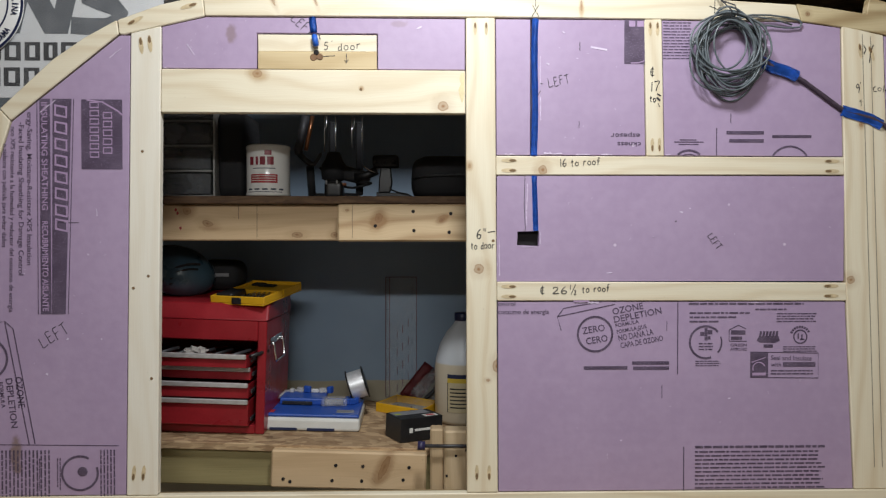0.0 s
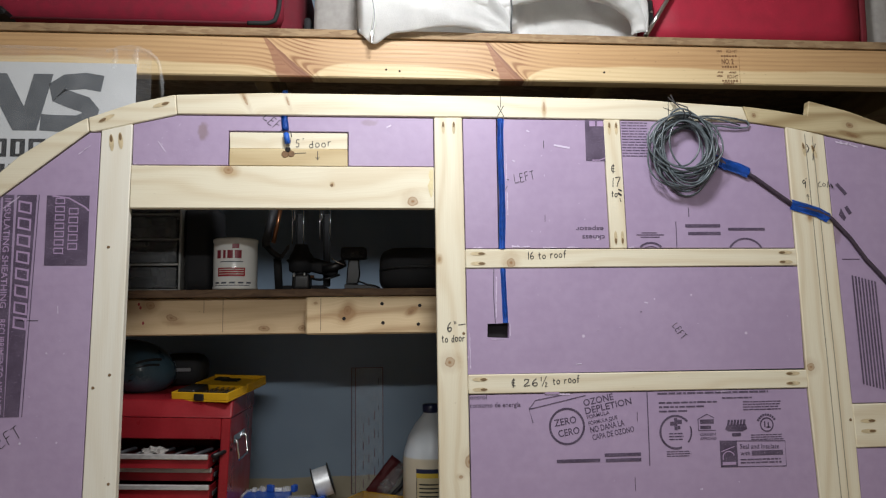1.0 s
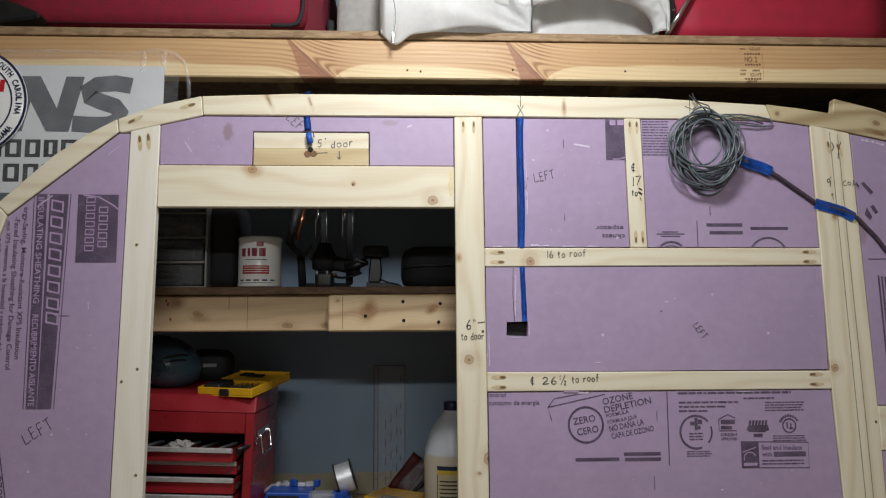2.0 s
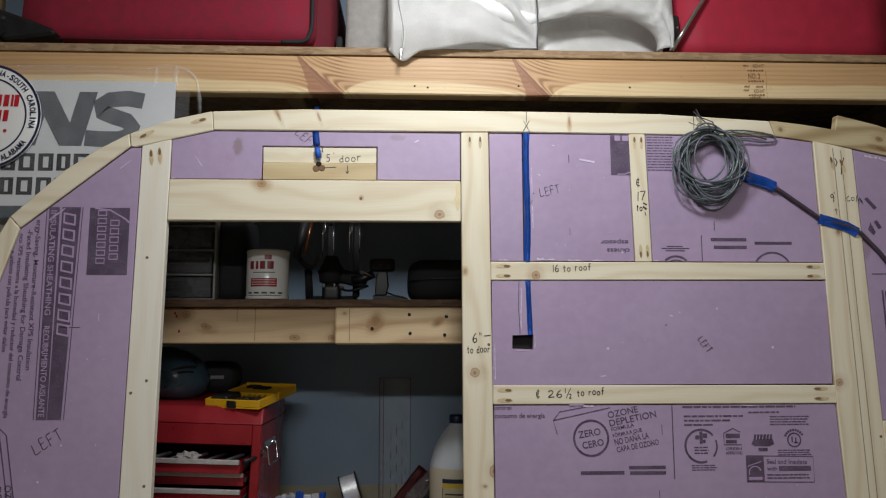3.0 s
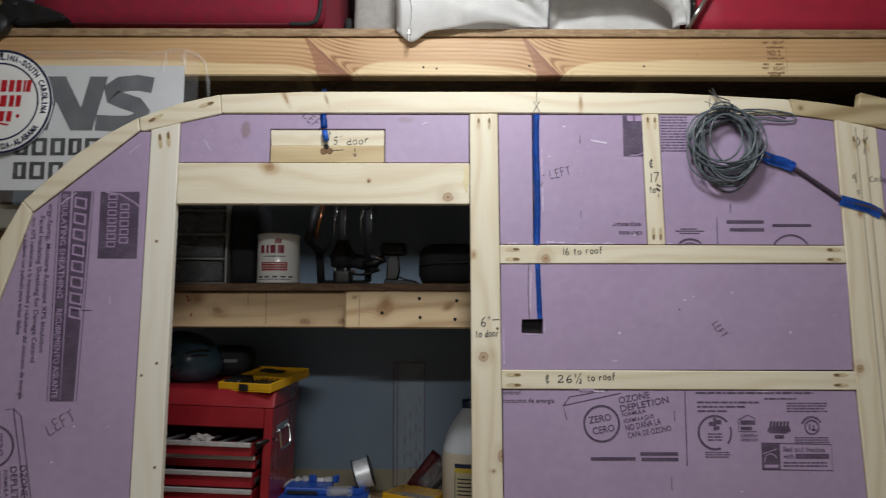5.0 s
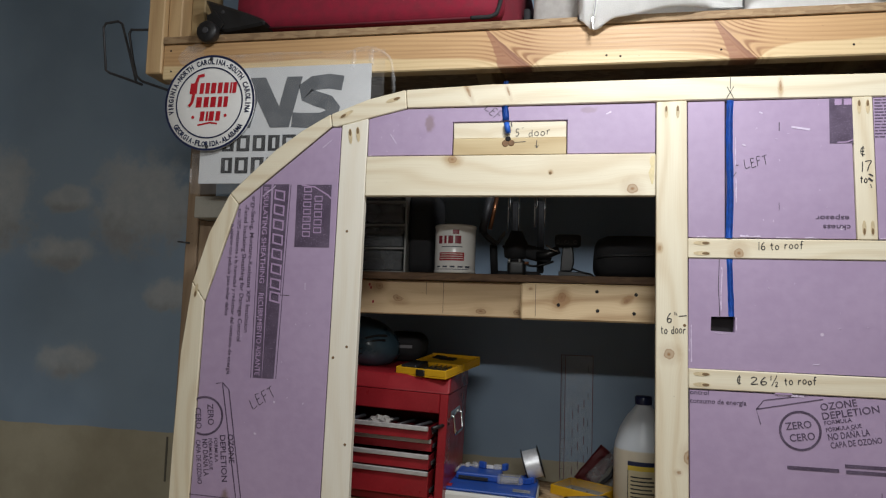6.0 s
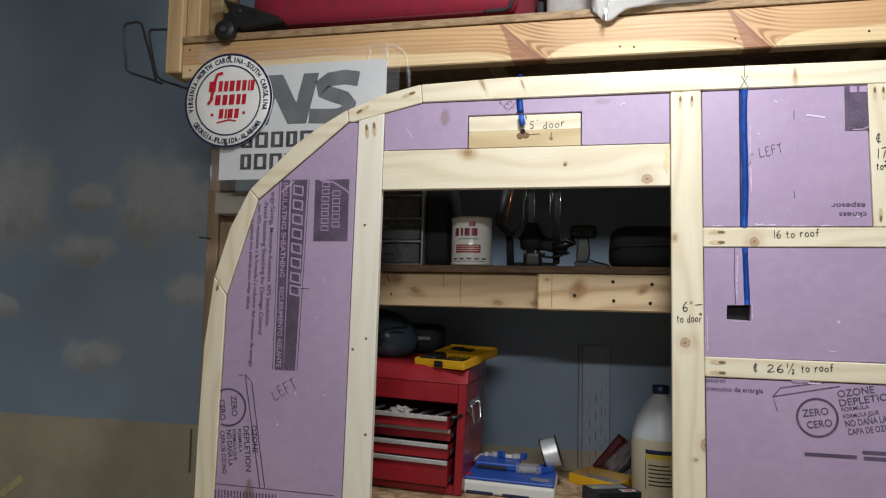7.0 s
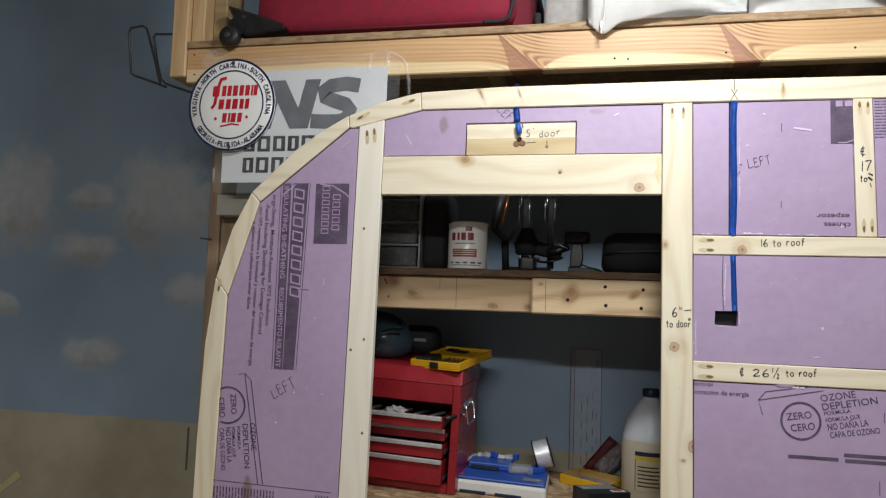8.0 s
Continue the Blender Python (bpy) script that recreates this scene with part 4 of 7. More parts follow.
mark(top_rail, stroke(((0.142, 1.776), (0.155, 1.752)), 0.0014, -0.0007), stroke(((0.155, 1.776), (0.141, 1.752)), 0.0014, -0.0007), stroke(((0.1485, 1.797), (0.1485, 1.772)), 0.0013, -0.0007),
     stroke(((0.515, 1.777), (0.537, 1.768)), 0.0013, -0.0007), stroke(((0.527, 1.795), (0.526, 1.755)), 0.0013, -0.0007), stroke(circle(0.538, 1.766, 0.004, n=12, rz=0.008), 0.0013, -0.0007, True))

# lettering and marks printed on the foam
PY = FY0 - 0.0007


def settle(host, b):
    """The left board's print is drawn from its right edge and stands a little larger."""
    if host is foam_left:
        for v in b.verts:
            v.co.x, v.co.z = -0.688 + 1.076 * (v.co.x + 0.673), 1.576 + 1.0347 * (v.co.z - 1.569)
    return b


def on_foam(host, bits):
    b = settle(host, join(*bits))
    for v in b.verts:
        v.co.y = PY
    return b


def prints(host, *bits, name="print", material=None, label=""):
    for q in bits:
        part(name, on_foam(host, [q]), material or INK, host, label)


def small_print(host, *bits):
    tagged(part("small_print", on_foam(host, bits), INK, host, "rows of print too small to read"), kind="stuff")


def pale(host, *bits):
    for b in bits:
        for v in settle(host, b).verts:
            v.co.y = PY - 0.0006
        part("lettering", b, INK_PALE, host)


def sideways_lines(x0, x1, z_top, z_bot, n, seed):
    """Rows of word-sized bars that read downwards."""
    rows = text_lines(0, z_top - z_bot, x1 - x0, 0, n, seed)
    for b in rows:
        for v in b.verts:
            v.co.x, v.co.z = x0 + v.co.z, z_top - v.co.x
    return rows


# left board: printed sideways
prints(foam_left, bar(-0.849, -0.829, 1.139, 1.569), flat(((-0.828, 1.139), (-0.802, 1.139), (-0.788, 1.569), (-0.824, 1.569))), bar(-0.8545, -0.853, 1.139, 1.569),
       stroke(((-0.797, 1.139), (-0.784, 1.569)), 0.0015), label="dark printed band")
pale(foam_left, words("INSULATING SHEATHING", -0.845, 1.562, 0.011, -90, 0.215), words("RECUBRIMIENTO AISLANTE", -0.845, 1.325, 0.011, -90, 0.180),
     *[stroke(((-0.819, z), (-0.798, z - 0.004), (-0.798, z - 0.024), (-0.819, z - 0.019)), 0.0050, closed=True) for z in (1.556, 1.523, 1.490, 1.457, 1.424, 1.391, 1.358, 1.329)])
prints(foam_left, bar(-0.770, -0.692, 1.429, 1.568))
pale(foam_left, *[stroke(((-0.753, 1.552 - 0.0165 * i), (-0.737, 1.552 - 0.0165 * i), (-0.737, 1.562 - 0.0165 * i), (-0.753, 1.562 - 0.0165 * i)), 0.0028, closed=True) for i in range(7)],
     *[stroke(((-0.728, 1.531 - 0.0175 * i), (-0.712, 1.531 - 0.0175 * i), (-0.712, 1.542 - 0.0175 * i), (-0.728, 1.542 - 0.0175 * i)), 0.0028, closed=True) for i in range(5)],
     stroke(((-0.76, 1.567), (-0.73, 1.563), (-0.70, 1.545), (-0.692, 1.537)), 0.003))
prints(foam_left, words("ergy-Saving, Moisture-Resistant XPS Insulation", -0.872, 1.542, 0.0095, -90.5, 0.305), words("-Faced Insulating Sheathing for Damage Control", -0.888, 1.522, 0.0095, -90.5, 0.305),
       words("nco XPS resistente a la humedad y reductor del consumo de energ\u00eda", -0.903, 1.513, 0.0085, -91, 0.370), words("n aislante con pel\u00edcula para evitar da\u00f1os", -0.918, 1.478, 0.0085, -91, 0.205), name="lettering")
prints(foam_left, stroke(circle(-0.955, 1.050, 0.041, -112, 125), 0.0045), stroke(((-0.932, 1.122), (-0.918, 1.125), (-0.873, 0.878)), 0.0022), stroke(((-0.918, 1.125), (-0.902, 1.110), (-0.862, 0.879)), 0.0022),
       stroke(((-1.012, 0.879), (-0.703, 0.874)), 0.0016))
prints(foam_left, words("ZERO", -0.950, 1.076, 0.0135, -84, 0.046), words("CERO", -0.978, 1.066, 0.0135, -84, 0.046), words("OZONE", -0.899, 1.013, 0.0125, -84, 0.062), words("DEPLETION", -0.917, 1.010, 0.0125, -84, 0.100),
       words("FORMULA", -0.930, 1.003, 0.0075, -84, 0.052), words("F\u00d3RMULA QUE", -0.943, 1.001, 0.0075, -84, 0.068), words("NO DA\u00d1A LA", -0.957, 0.999, 0.0115, -84, 0.080), words("CAPA DE OZONO", -0.972, 0.996, 0.0105, -84, 0.095), name="lettering")
prints(foam_left, stroke(circle(-0.777, 0.819, 0.034, 60, 380), 0.0045), flat(circle(-0.772, 0.822, 0.010, n=10)), bar(-0.8545, -0.853, 0.785, 0.850))
small_print(foam_left, *sideways_lines(-1.010, -0.832, 0.866, 0.757, 24, 31), *sideways_lines(-0.822, -0.812, 0.850, 0.785, 2, 32), *sideways_lines(-0.740, -0.708, 0.866, 0.760, 5, 33))
prints(foam_left, scrawl("LEFT", -0.845, 1.072, 0.022, 33, 0.060, 0.0013), name="pen_mark", material=MARKER)
prints(foam_left, stroke(((-0.815, 1.322), (-0.776, 1.322)), 0.0012), name="pen_mark", material=MARKER)

# lower right board
prints(foam_e, words("ontrol", 0.071, 1.146, 0.009, 0, 0.036), words("consumo de energ\u00eda", 0.071, 1.129, 0.0095, 0, 0.107), words("ZERO", 0.250, 1.086, 0.014, 9, 0.048), words("CERO", 0.258, 1.064, 0.014, 9, 0.046),
       words("OZONE", 0.314, 1.127, 0.0135, 11, 0.066), words("DEPLETION", 0.317, 1.110, 0.0135, 11, 0.103), words("FORMULA", 0.320, 1.100, 0.0075, 11, 0.050), words("F\u00d3RMULA QUE", 0.323, 1.087, 0.0075, 11, 0.064),
       words("NO DA\u00d1A LA", 0.327, 1.071, 0.0125, 11, 0.075), words("CAPA DE OZONO", 0.331, 1.056, 0.0115, 10, 0.092), words("GREEN", 0.565, 1.059, 0.006, 0, 0.035), words("APPROVED", 0.565, 1.050, 0.006, 0, 0.036),
       words("Seal and Insulate", 0.652, 1.030, 0.0095, -1, 0.088), words("with", 0.652, 1.016, 0.009, -1, 0.022), name="lettering")
prints(foam_e, stroke(circle(0.276, 1.086, 0.0365), 0.0045, closed=True), stroke(((0.318, 1.149), (0.196, 1.123), (0.204, 1.094)), 0.0022), stroke(((0.196, 1.123), (0.210, 1.141), (0.290, 1.155)), 0.0020),
       bar(0.452 - 0.0011, 0.452 + 0.0011, 1.000, 1.154), bar(0.355, 0.434, 1.021, 1.028), bar(0.357, 0.434, 1.010, 1.017), bar(0.252, 0.345, 1.011, 1.018),
       stroke(circle(0.512, 1.068, 0.034, 40, 290), 0.0045), stroke(circle(0.512, 1.068, 0.034, -40, 20, 12), 0.0035), bar(0.5092, 0.5158, 1.072, 1.098), bar(0.500, 0.5088, 1.082, 1.090), bar(0.5162, 0.526, 1.085, 1.094), bar(0.5162, 0.522, 1.074, 1.081),
       stroke(((0.562, 1.094), (0.562, 1.070), (0.600, 1.070)), 0.0018), stroke(((0.562, 1.094), (0.582, 1.104), (0.598, 1.096)), 0.0018), bar(0.566, 0.597, 1.084, 1.093), bar(0.566, 0.590, 1.073, 1.080),
       flat(((0.621, 1.071), (0.626, 1.080), (0.668, 1.081), (0.671, 1.071), (0.660, 1.066), (0.628, 1.067))), *[flat(((0.626 + 0.007 * i, 1.080), (0.631 + 0.007 * i, 1.080), (0.633 + 0.007 * i, 1.091), (0.628 + 0.007 * i, 1.091))) for i in range(6)],
       bar(0.636, 0.656, 1.056, 1.063), stroke(circle(0.715, 1.079, 0.014), 0.0030, closed=True), bar(0.709, 0.712, 1.074, 1.086), bar(0.717, 0.720, 1.072, 1.084), bar(0.714, 0.724, 1.072, 1.075),
       *[stroke(circle(0.715, 1.079, 0.021, a, a + 11, 3), 0.005) for a in range(28, 150, 15)],
       stroke(((0.608, 1.047), (0.754, 1.044), (0.754, 0.991), (0.608, 0.993)), 0.0018, closed=True), bar(0.608, 0.646, 0.993, 1.046), bar(0.678, 0.748, 1.015, 1.025),
       bar(0.466 - 0.0011, 0.466 + 0.0011, 0.753, 0.846),
       bar(0.428, 0.4295, 1.092, 1.113), bar(0.418, 0.4195, 0.95, 0.978))
small_print(foam_e, *text_lines(0.477, 0.612, 1.134, 1.126, 1, 3), *text_lines(0.477, 0.580, 1.125, 1.117, 1, 4), *text_lines(0.477, 0.545, 1.116, 1.108, 1, 5), *text_lines(0.475, 0.748, 1.154, 1.145, 1, 6), *text_lines(0.618, 0.690, 1.141, 1.134, 1, 7), *text_lines(0.664, 0.752, 1.131, 1.109, 4, 8), *text_lines(0.497, 0.528, 1.068, 1.050, 3, 9), *text_lines(0.490, 0.545, 1.030, 1.016, 3, 10), *text_lines(0.678, 0.752, 1.060, 1.046, 3, 12), *text_lines(0.652, 0.745, 1.010, 0.997, 2, 13), *text_lines(0.490, 0.770, 0.849, 0.841, 1, 14, 0.02, 0.65), *text_lines(0.490, 0.772, 0.839, 0.754, 10, 15, 0.06, 0.42))
pale(foam_e, stroke(circle(0.626, 1.012, 0.013, 20, 200, 12), 0.0022), stroke(((0.610, 1.025), (0.640, 1.035)), 0.0018), bar(0.612, 0.641, 0.997, 1.003))
part("cut_shadow", box(0.23, 0.262, 0.0006, 0.0026, 1.1535, 1.1575, 0.0005), INK_PALE, foam_e)

# upper right boards: printed upside down
prints(foam_b, bar(0.336, 0.3795, 1.655, 1.7475), name="print")
pale(foam_b, bar(0.346, 0.359, 1.733, 1.745), bar(0.363, 0.377, 1.733, 1.745), stroke(((0.350, 1.657), (0.366, 1.657), (0.379, 1.662)), 0.0025))
prints(foam_b, words("espesor", 0.370, 1.509, 0.010, 180, 0.062), words("ckness", 0.372, 1.491, 0.010, 180, 0.050), name="lettering")
prints(foam_b, bar(0.2415, 0.243, 1.682, 1.70), bar(0.2405, 0.2415, 1.52, 1.535), scrawl("LEFT", 0.178, 1.605, 0.018, 14, 0.045, 0.0013), stroke(((0.159, 1.613), (0.164, 1.612)), 0.0015), stroke(((0.152, 1.585), (0.160, 1.598)), 0.0012), name="pen_mark", material=MARKER)
prints(foam_c, stroke(circle(0.474, 1.440, 0.034, 46, 134, 16), 0.0045), stroke(circle(0.474, 1.440, 0.026, 58, 122, 12), 0.002), bar(0.443, 0.505, 1.4905, 1.4925), bar(0.455, 0.490, 1.495, 1.497), bar(0.452, 0.495, 1.4855, 1.4875),
       bar(0.533 - 0.001, 0.533 + 0.001, 1.4635, 1.521), bar(0.554, 0.634, 1.508, 1.515), bar(0.560, 0.634, 1.491, 1.498), bar(0.652, 0.736, 1.501, 1.507), stroke(circle(0.690, 1.440, 0.043, 32, 148, 16), 0.004))
small_print(foam_c, *text_lines(0.4185, 0.478, 1.745, 1.664, 13, 21, 0.06, 0.38))
prints(foam_c, bar(0.5625, 0.564, 1.532, 1.552), name="pen_mark", material=MARKER)
prints(foam_d, scrawl("LEFT", 0.514, 1.292, 0.014, -52, 0.036, 0.0012), stroke(((0.128, 1.304), (0.1255, 1.36), (0.127, 1.4195)), 0.0013), stroke(((0.446, 1.325), (0.447, 1.323)), 0.003), name="pen_mark", material=MARKER)
prints(foam_door, scrawl("LEFT", -0.362, 1.741, 0.020, -40, 0.052, 0.0013), name="pen_mark", material=MARKER)
prints(foam_g, flat(((0.908, 1.605), (0.915, 1.609), (0.936, 1.585), (0.929, 1.580))), flat(((0.926, 1.553), (0.934, 1.557), (0.944, 1.540), (0.936, 1.536))), flat(((0.918, 1.552), (0.912, 1.535), (0.924, 1.522), (0.929, 1.530))),
       *[flat(((0.932 + 0.0075 * i, 1.40 - 0.002 * i), (0.936 + 0.0075 * i, 1.40 - 0.002 * i), (0.945 + 0.0075 * i, 1.16 - 0.002 * i), (0.941 + 0.0075 * i, 1.16 - 0.002 * i))) for i in range(8)], bar(0.913, 0.955, 1.435, 1.437))
SCRATCH = plain("foam_scratch", (0.66, 0.57, 0.72), 0.35)
for host, a, c, w in ((foam_b, (0.265, 1.690), (0.300, 1.684), 0.004), (foam_b, (0.205, 1.722), (0.211, 1.719), 0.003), (foam_b, (0.172, 1.655), (0.178, 1.653), 0.003), (foam_door, (-0.575, 1.690), (-0.560, 1.668), 0.0018),
                      (foam_door, (-0.10, 1.725), (-0.09, 1.730), 0.003), (foam_c, (0.63, 1.70), (0.650, 1.694), 0.002), (foam_d, (0.455, 1.345), (0.462, 1.343), 0.003), (foam_d, (0.476, 1.352), (0.479, 1.351), 0.0025),
                      (foam_d, (0.30, 1.215), (0.312, 1.216), 0.002), (foam_e, (0.560, 0.948), (0.566, 0.949), 0.0028), (foam_e, (0.33, 0.86), (0.334, 0.861), 0.0025), (foam_left, (-0.742, 1.35), (-0.741, 1.335), 0.0016),
                      (foam_left, (-0.80, 1.09), (-0.797, 1.088), 0.004), (foam_left, (-0.84, 1.02), (-0.836, 1.018), 0.004), (foam_left, (-0.735, 1.09), (-0.733, 1.088), 0.003), (foam_left, (-0.76, 1.26), (-0.757, 1.257), 0.002)):
    prints(host, stroke((a, c), w), name="scratch", material=SCRATCH)

# foam torn and crushed along its cut edges
TORN = plain("torn_foam", (0.66, 0.56, 0.71), 0.55, 0, 0.12, 200, 0.3)
rng = random.Random(19)


def torn(host, x, z, length, w, turn):
    n = 7
    up = [(-length / 2 + length * i / n, w * rng.uniform(0.15, 1.0)) for i in range(n + 1)]
    lo = [(-length / 2 + length * i / n, -w * rng.uniform(0.0, 0.35)) for i in range(n, -1, -1)]
    ca, sa = math.cos(radians(turn)), math.sin(radians(turn))
    bm = bmesh.new()
    bm.faces.new([bm.verts.new((x + a * ca - b * sa, FY0 - 0.0010, z + a * sa + b * ca)) for a, b in lo[::-1] + up[::-1]])
    part("torn_edge", bm, TORN, host)


for host, x, z, length, w, turn in ((foam_b, 0.176, 1.4655, 0.018, 0.005, 0), (foam_b, 0.196, 1.4655, 0.020, 0.0035, 0), (foam_b, 0.250, 1.4640, 0.030, 0.0022, 0), (foam_b, 0.300, 1.4640, 0.024, 0.0025, 0), (foam_a, 0.095, 1.4640, 0.022, 0.003, 0),
                                    (foam_b, 0.1600, 1.560, 0.050, 0.002, 90), (foam_b, 0.1590, 1.640, 0.060, 0.0016, 90), (foam_d, 0.132, 1.375, 0.055, 0.0026, 88), (foam_d, 0.131, 1.330, 0.030, 0.0022, 90),
                                    (foam_e, 0.272, 1.1515, 0.024, 0.004, 0), (foam_e, 0.245, 1.1525, 0.018, 0.003, 0), (foam_e, 0.62, 1.1515, 0.03, 0.0018, 0), (foam_d, 0.0735, 1.262, 0.045, 0.0022, 90), (foam_d, 0.0740, 1.225, 0.030, 0.0018, 90),
                                    (foam_g, 0.930, 1.700, 0.030, 0.007, -14), (foam_g, 0.958, 1.694, 0.022, 0.005, -18), (foam_c, 0.430, 1.4640, 0.012, 0.002, 0), (foam_left, -0.722, 1.6700, 0.030, 0.002, 40), (foam_left, -0.860, 1.560, 0.040, 0.0022, 39),
                                    (foam_d, 0.160, 1.289, 0.026, 0.0018, 90), (foam_d, 0.133, 1.2705, 0.030, 0.0016, 180)):
    torn(host, x, z, length, w, turn)
for i in range(60):
    host, x0, x1, z0, z1 = ((foam_left, -0.96, -0.72, 0.80, 1.50), (foam_d, 0.17, 0.79, 1.21, 1.41), (foam_b, 0.17, 0.33, 1.48, 1.74), (foam_e, 0.09, 0.80, 0.80, 1.00), (foam_door, -0.6, -0.45, 1.65, 1.74))[i % 5]
    torn(host, rng.uniform(x0, x1), rng.uniform(z0, z1), rng.uniform(0.0015, 0.0045), rng.uniform(0.0008, 0.0016), rng.uniform(0, 180))

# ---- tape and wiring on the frame ----
def tape(points, w, bulge, y, name="blue_tape", label="strip of blue masking tape over a wire"):
    """A strip that bulges over what it covers, along points in x and z."""
    bm = bmesh.new()
    p = [Vector(q) for q in points]
    rows = []
    rng = random.Random(len(points) + int(w * 1e5))
    for i, q in enumerate(p):
        d = (p[min(i + 1, len(p) - 1)] - p[max(i - 1, 0)]).normalized()
        s = Vector((-d.y, d.x))
        k = w * rng.uniform(0.92, 1.06)
        rows.append([bm.verts.new((q.x + s.x * k * (j / 6 - 0.5), y - bulge * math.sin(math.pi * j / 6) - 0.0006, q.y + s.y * k * (j / 6 - 0.5))) for j in range(7)])
    for a, c in zip(rows, rows[1:]):
        for j in range(6):
            bm.faces.new((a[j], a[j + 1], c[j + 1], c[j])).smooth = True
    bmesh.ops.solidify(bm, geom=list(bm.faces), thickness=0.0004)
    bmesh.ops.recalc_face_normals(bm, faces=bm.faces)
    return solo(name, bm, BLUE_TAPE, label, "tape", "tape strips on the frame")


tape([(0.1485 - 0.0012 * math.sin(i * 0.5) - 0.002 * (i / 14), 1.7475 - 0.0204 * i) for i in range(15)], 0.0135, 0.005, FY0)
tape([(0.1465 + 0.0005 * i, 1.4195 - 0.0165 * i) for i in range(8)], 0.0115, 0.005, FY0)
tape([(-0.317 + 0.0008 * i, 1.7475 - 0.008 * i) for i in range(5)], 0.015, 0.004, FY0)
tape([(0.624, 1.660), (0.650, 1.648), (0.678, 1.640), (0.702, 1.629)], 0.024, 0.006, -0.004)
tape([(-0.3165, 1.8055), (-0.3165, 1.7985)], 0.012, 0.003, 0.010)
tape([(0.797, 1.559), (0.83, 1.550), (0.86, 1.541), (0.884, 1.528)], 0.022, 0.006, -0.002)

stub = thing("wire_stub", (-0.309, 0.0, 1.66), "blue-taped wire end in a drilled hole", "wire")
part("taped_end", tube(((-0.312, -0.003, 1.708), (-0.310, -0.006, 1.698), (-0.308, -0.004, 1.686)), 0.0062), BLUE_TAPE, stub)
part("bare_wire", tube(((-0.311, -0.004, 1.709), (-0.302, -0.006, 1.712), (-0.300, -0.004, 1.700)), 0.0012), SLEEVE, stub)
# discs on the block's face draw the hole, its shade put into their colour
DRILLED = plain("drilled_wood", (0.20, 0.105, 0.045), 0.6, 0, 0.3, 120)
part("drilled_hole", moved(lathe(((0.0078, 0), (0.0066, 0.0009)), sides=9), Matrix.Translation((-0.314, -0.0002, 1.664)) @ pose(0, 0, 0, 90)), DRILLED, stub)
part("drilled_hole", moved(lathe(((0.0074, 0), (0.0062, 0.0009)), sides=8), Matrix.Translation((-0.301, -0.0004, 1.665)) @ pose(0, 0, 0, 90)), DRILLED, stub)
part("drilled_hole", moved(lathe(((0.0060, 0), (0.0046, 0.0014)), sides=11), Matrix.Translation((-0.308, -0.0010, 1.674)) @ pose(0, 0, 0, 90)), VOID, stub)

coil = thing("wire_coil", (0.556, -0.02, 1.58), "hanging coil of thin grey electric cable on the frame", "cable coil")
rng = random.Random(11)
for i in range(21):
    rx, rz = rng.uniform(0.050, 0.080), rng.uniform(0.058, 0.082)
    cx, cz = 0.550 + rng.uniform(-0.008, 0.008), 1.756 - rz - rng.uniform(0.0, 0.014)
    if i % 3 == 0:
        rx, rz = rng.uniform(0.054, 0.066), rng.uniform(0.072, 0.084)
        cz = 1.576 + rz + rng.uniform(0.0, 0.020)
    if i % 5 == 1:
        rx, rz, cz = rng.uniform(0.042, 0.054), rng.uniform(0.050, 0.062), 1.680 + rng.uniform(-0.010, 0.016)
        cx += rng.uniform(-0.014, 0.014)
    yb, ph, tw = -0.0055 - 0.0016 * i, rng.uniform(0, 6.28), rng.uniform(0.0, 0.012)
    pts = []
    for k in range(44):
        a = k * math.tau / 44
        wob = 1 + 0.035 * math.sin(2 * a + ph) + 0.022 * math.sin(3 * a + 2 * ph) + 0.012 * math.sin(5 * a + ph)
        pinch = 1 - 0.18 * max(0.0, math.sin(a)) ** 4
        pts.append((cx + rx * wob * pinch * math.cos(a) + 0.006 * math.sin(a) * math.sin(ph), yb + tw * 0.4 * math.sin(a + ph), cz + rz * wob * math.sin(a)))
    part("cable_turn", tube(pts, 0.0021, 6, True), WIRE, coil)
part("cable_tie", tube(((0.526, -0.003, 1.800), (0.530, -0.012, 1.790), (0.536, -0.030, 1.772), (0.545, -0.042, 1.755), (0.548, -0.030, 1.742), (0.541, -0.005, 1.745)), 0.0014), STEEL, coil)
part("cable_tie", tube(((0.533, -0.001, 1.806), (0.538, -0.010, 1.785), (0.552, -0.040, 1.766), (0.558, -0.042, 1.748), (0.55, -0.006, 1.744)), 0.0014), STEEL, coil)
part("cable_end", tube(((0.563, -0.010, 1.750), (0.603, -0.009, 1.756), (0.640, -0.006, 1.757), (0.680, -0.004, 1.753), (0.705, -0.003, 1.748), (0.711, -0.003, 1.741), (0.706, -0.003, 1.733), (0.676, -0.004, 1.731), (0.640, -0.006, 1.735), (0.612, -0.010, 1.733)), 0.0020), WIRE, coil)
part("cable_end", tube(((0.575, -0.014, 1.748), (0.612, -0.010, 1.752), (0.650, -0.006, 1.748), (0.690, -0.003, 1.738)), 0.0018), WIRE, coil)
part("cable_end", tube(((0.612, -0.012, 1.742), (0.632, -0.009, 1.732), (0.634, -0.006, 1.716), (0.622, -0.010, 1.704)), 0.0016), WIRE, coil)
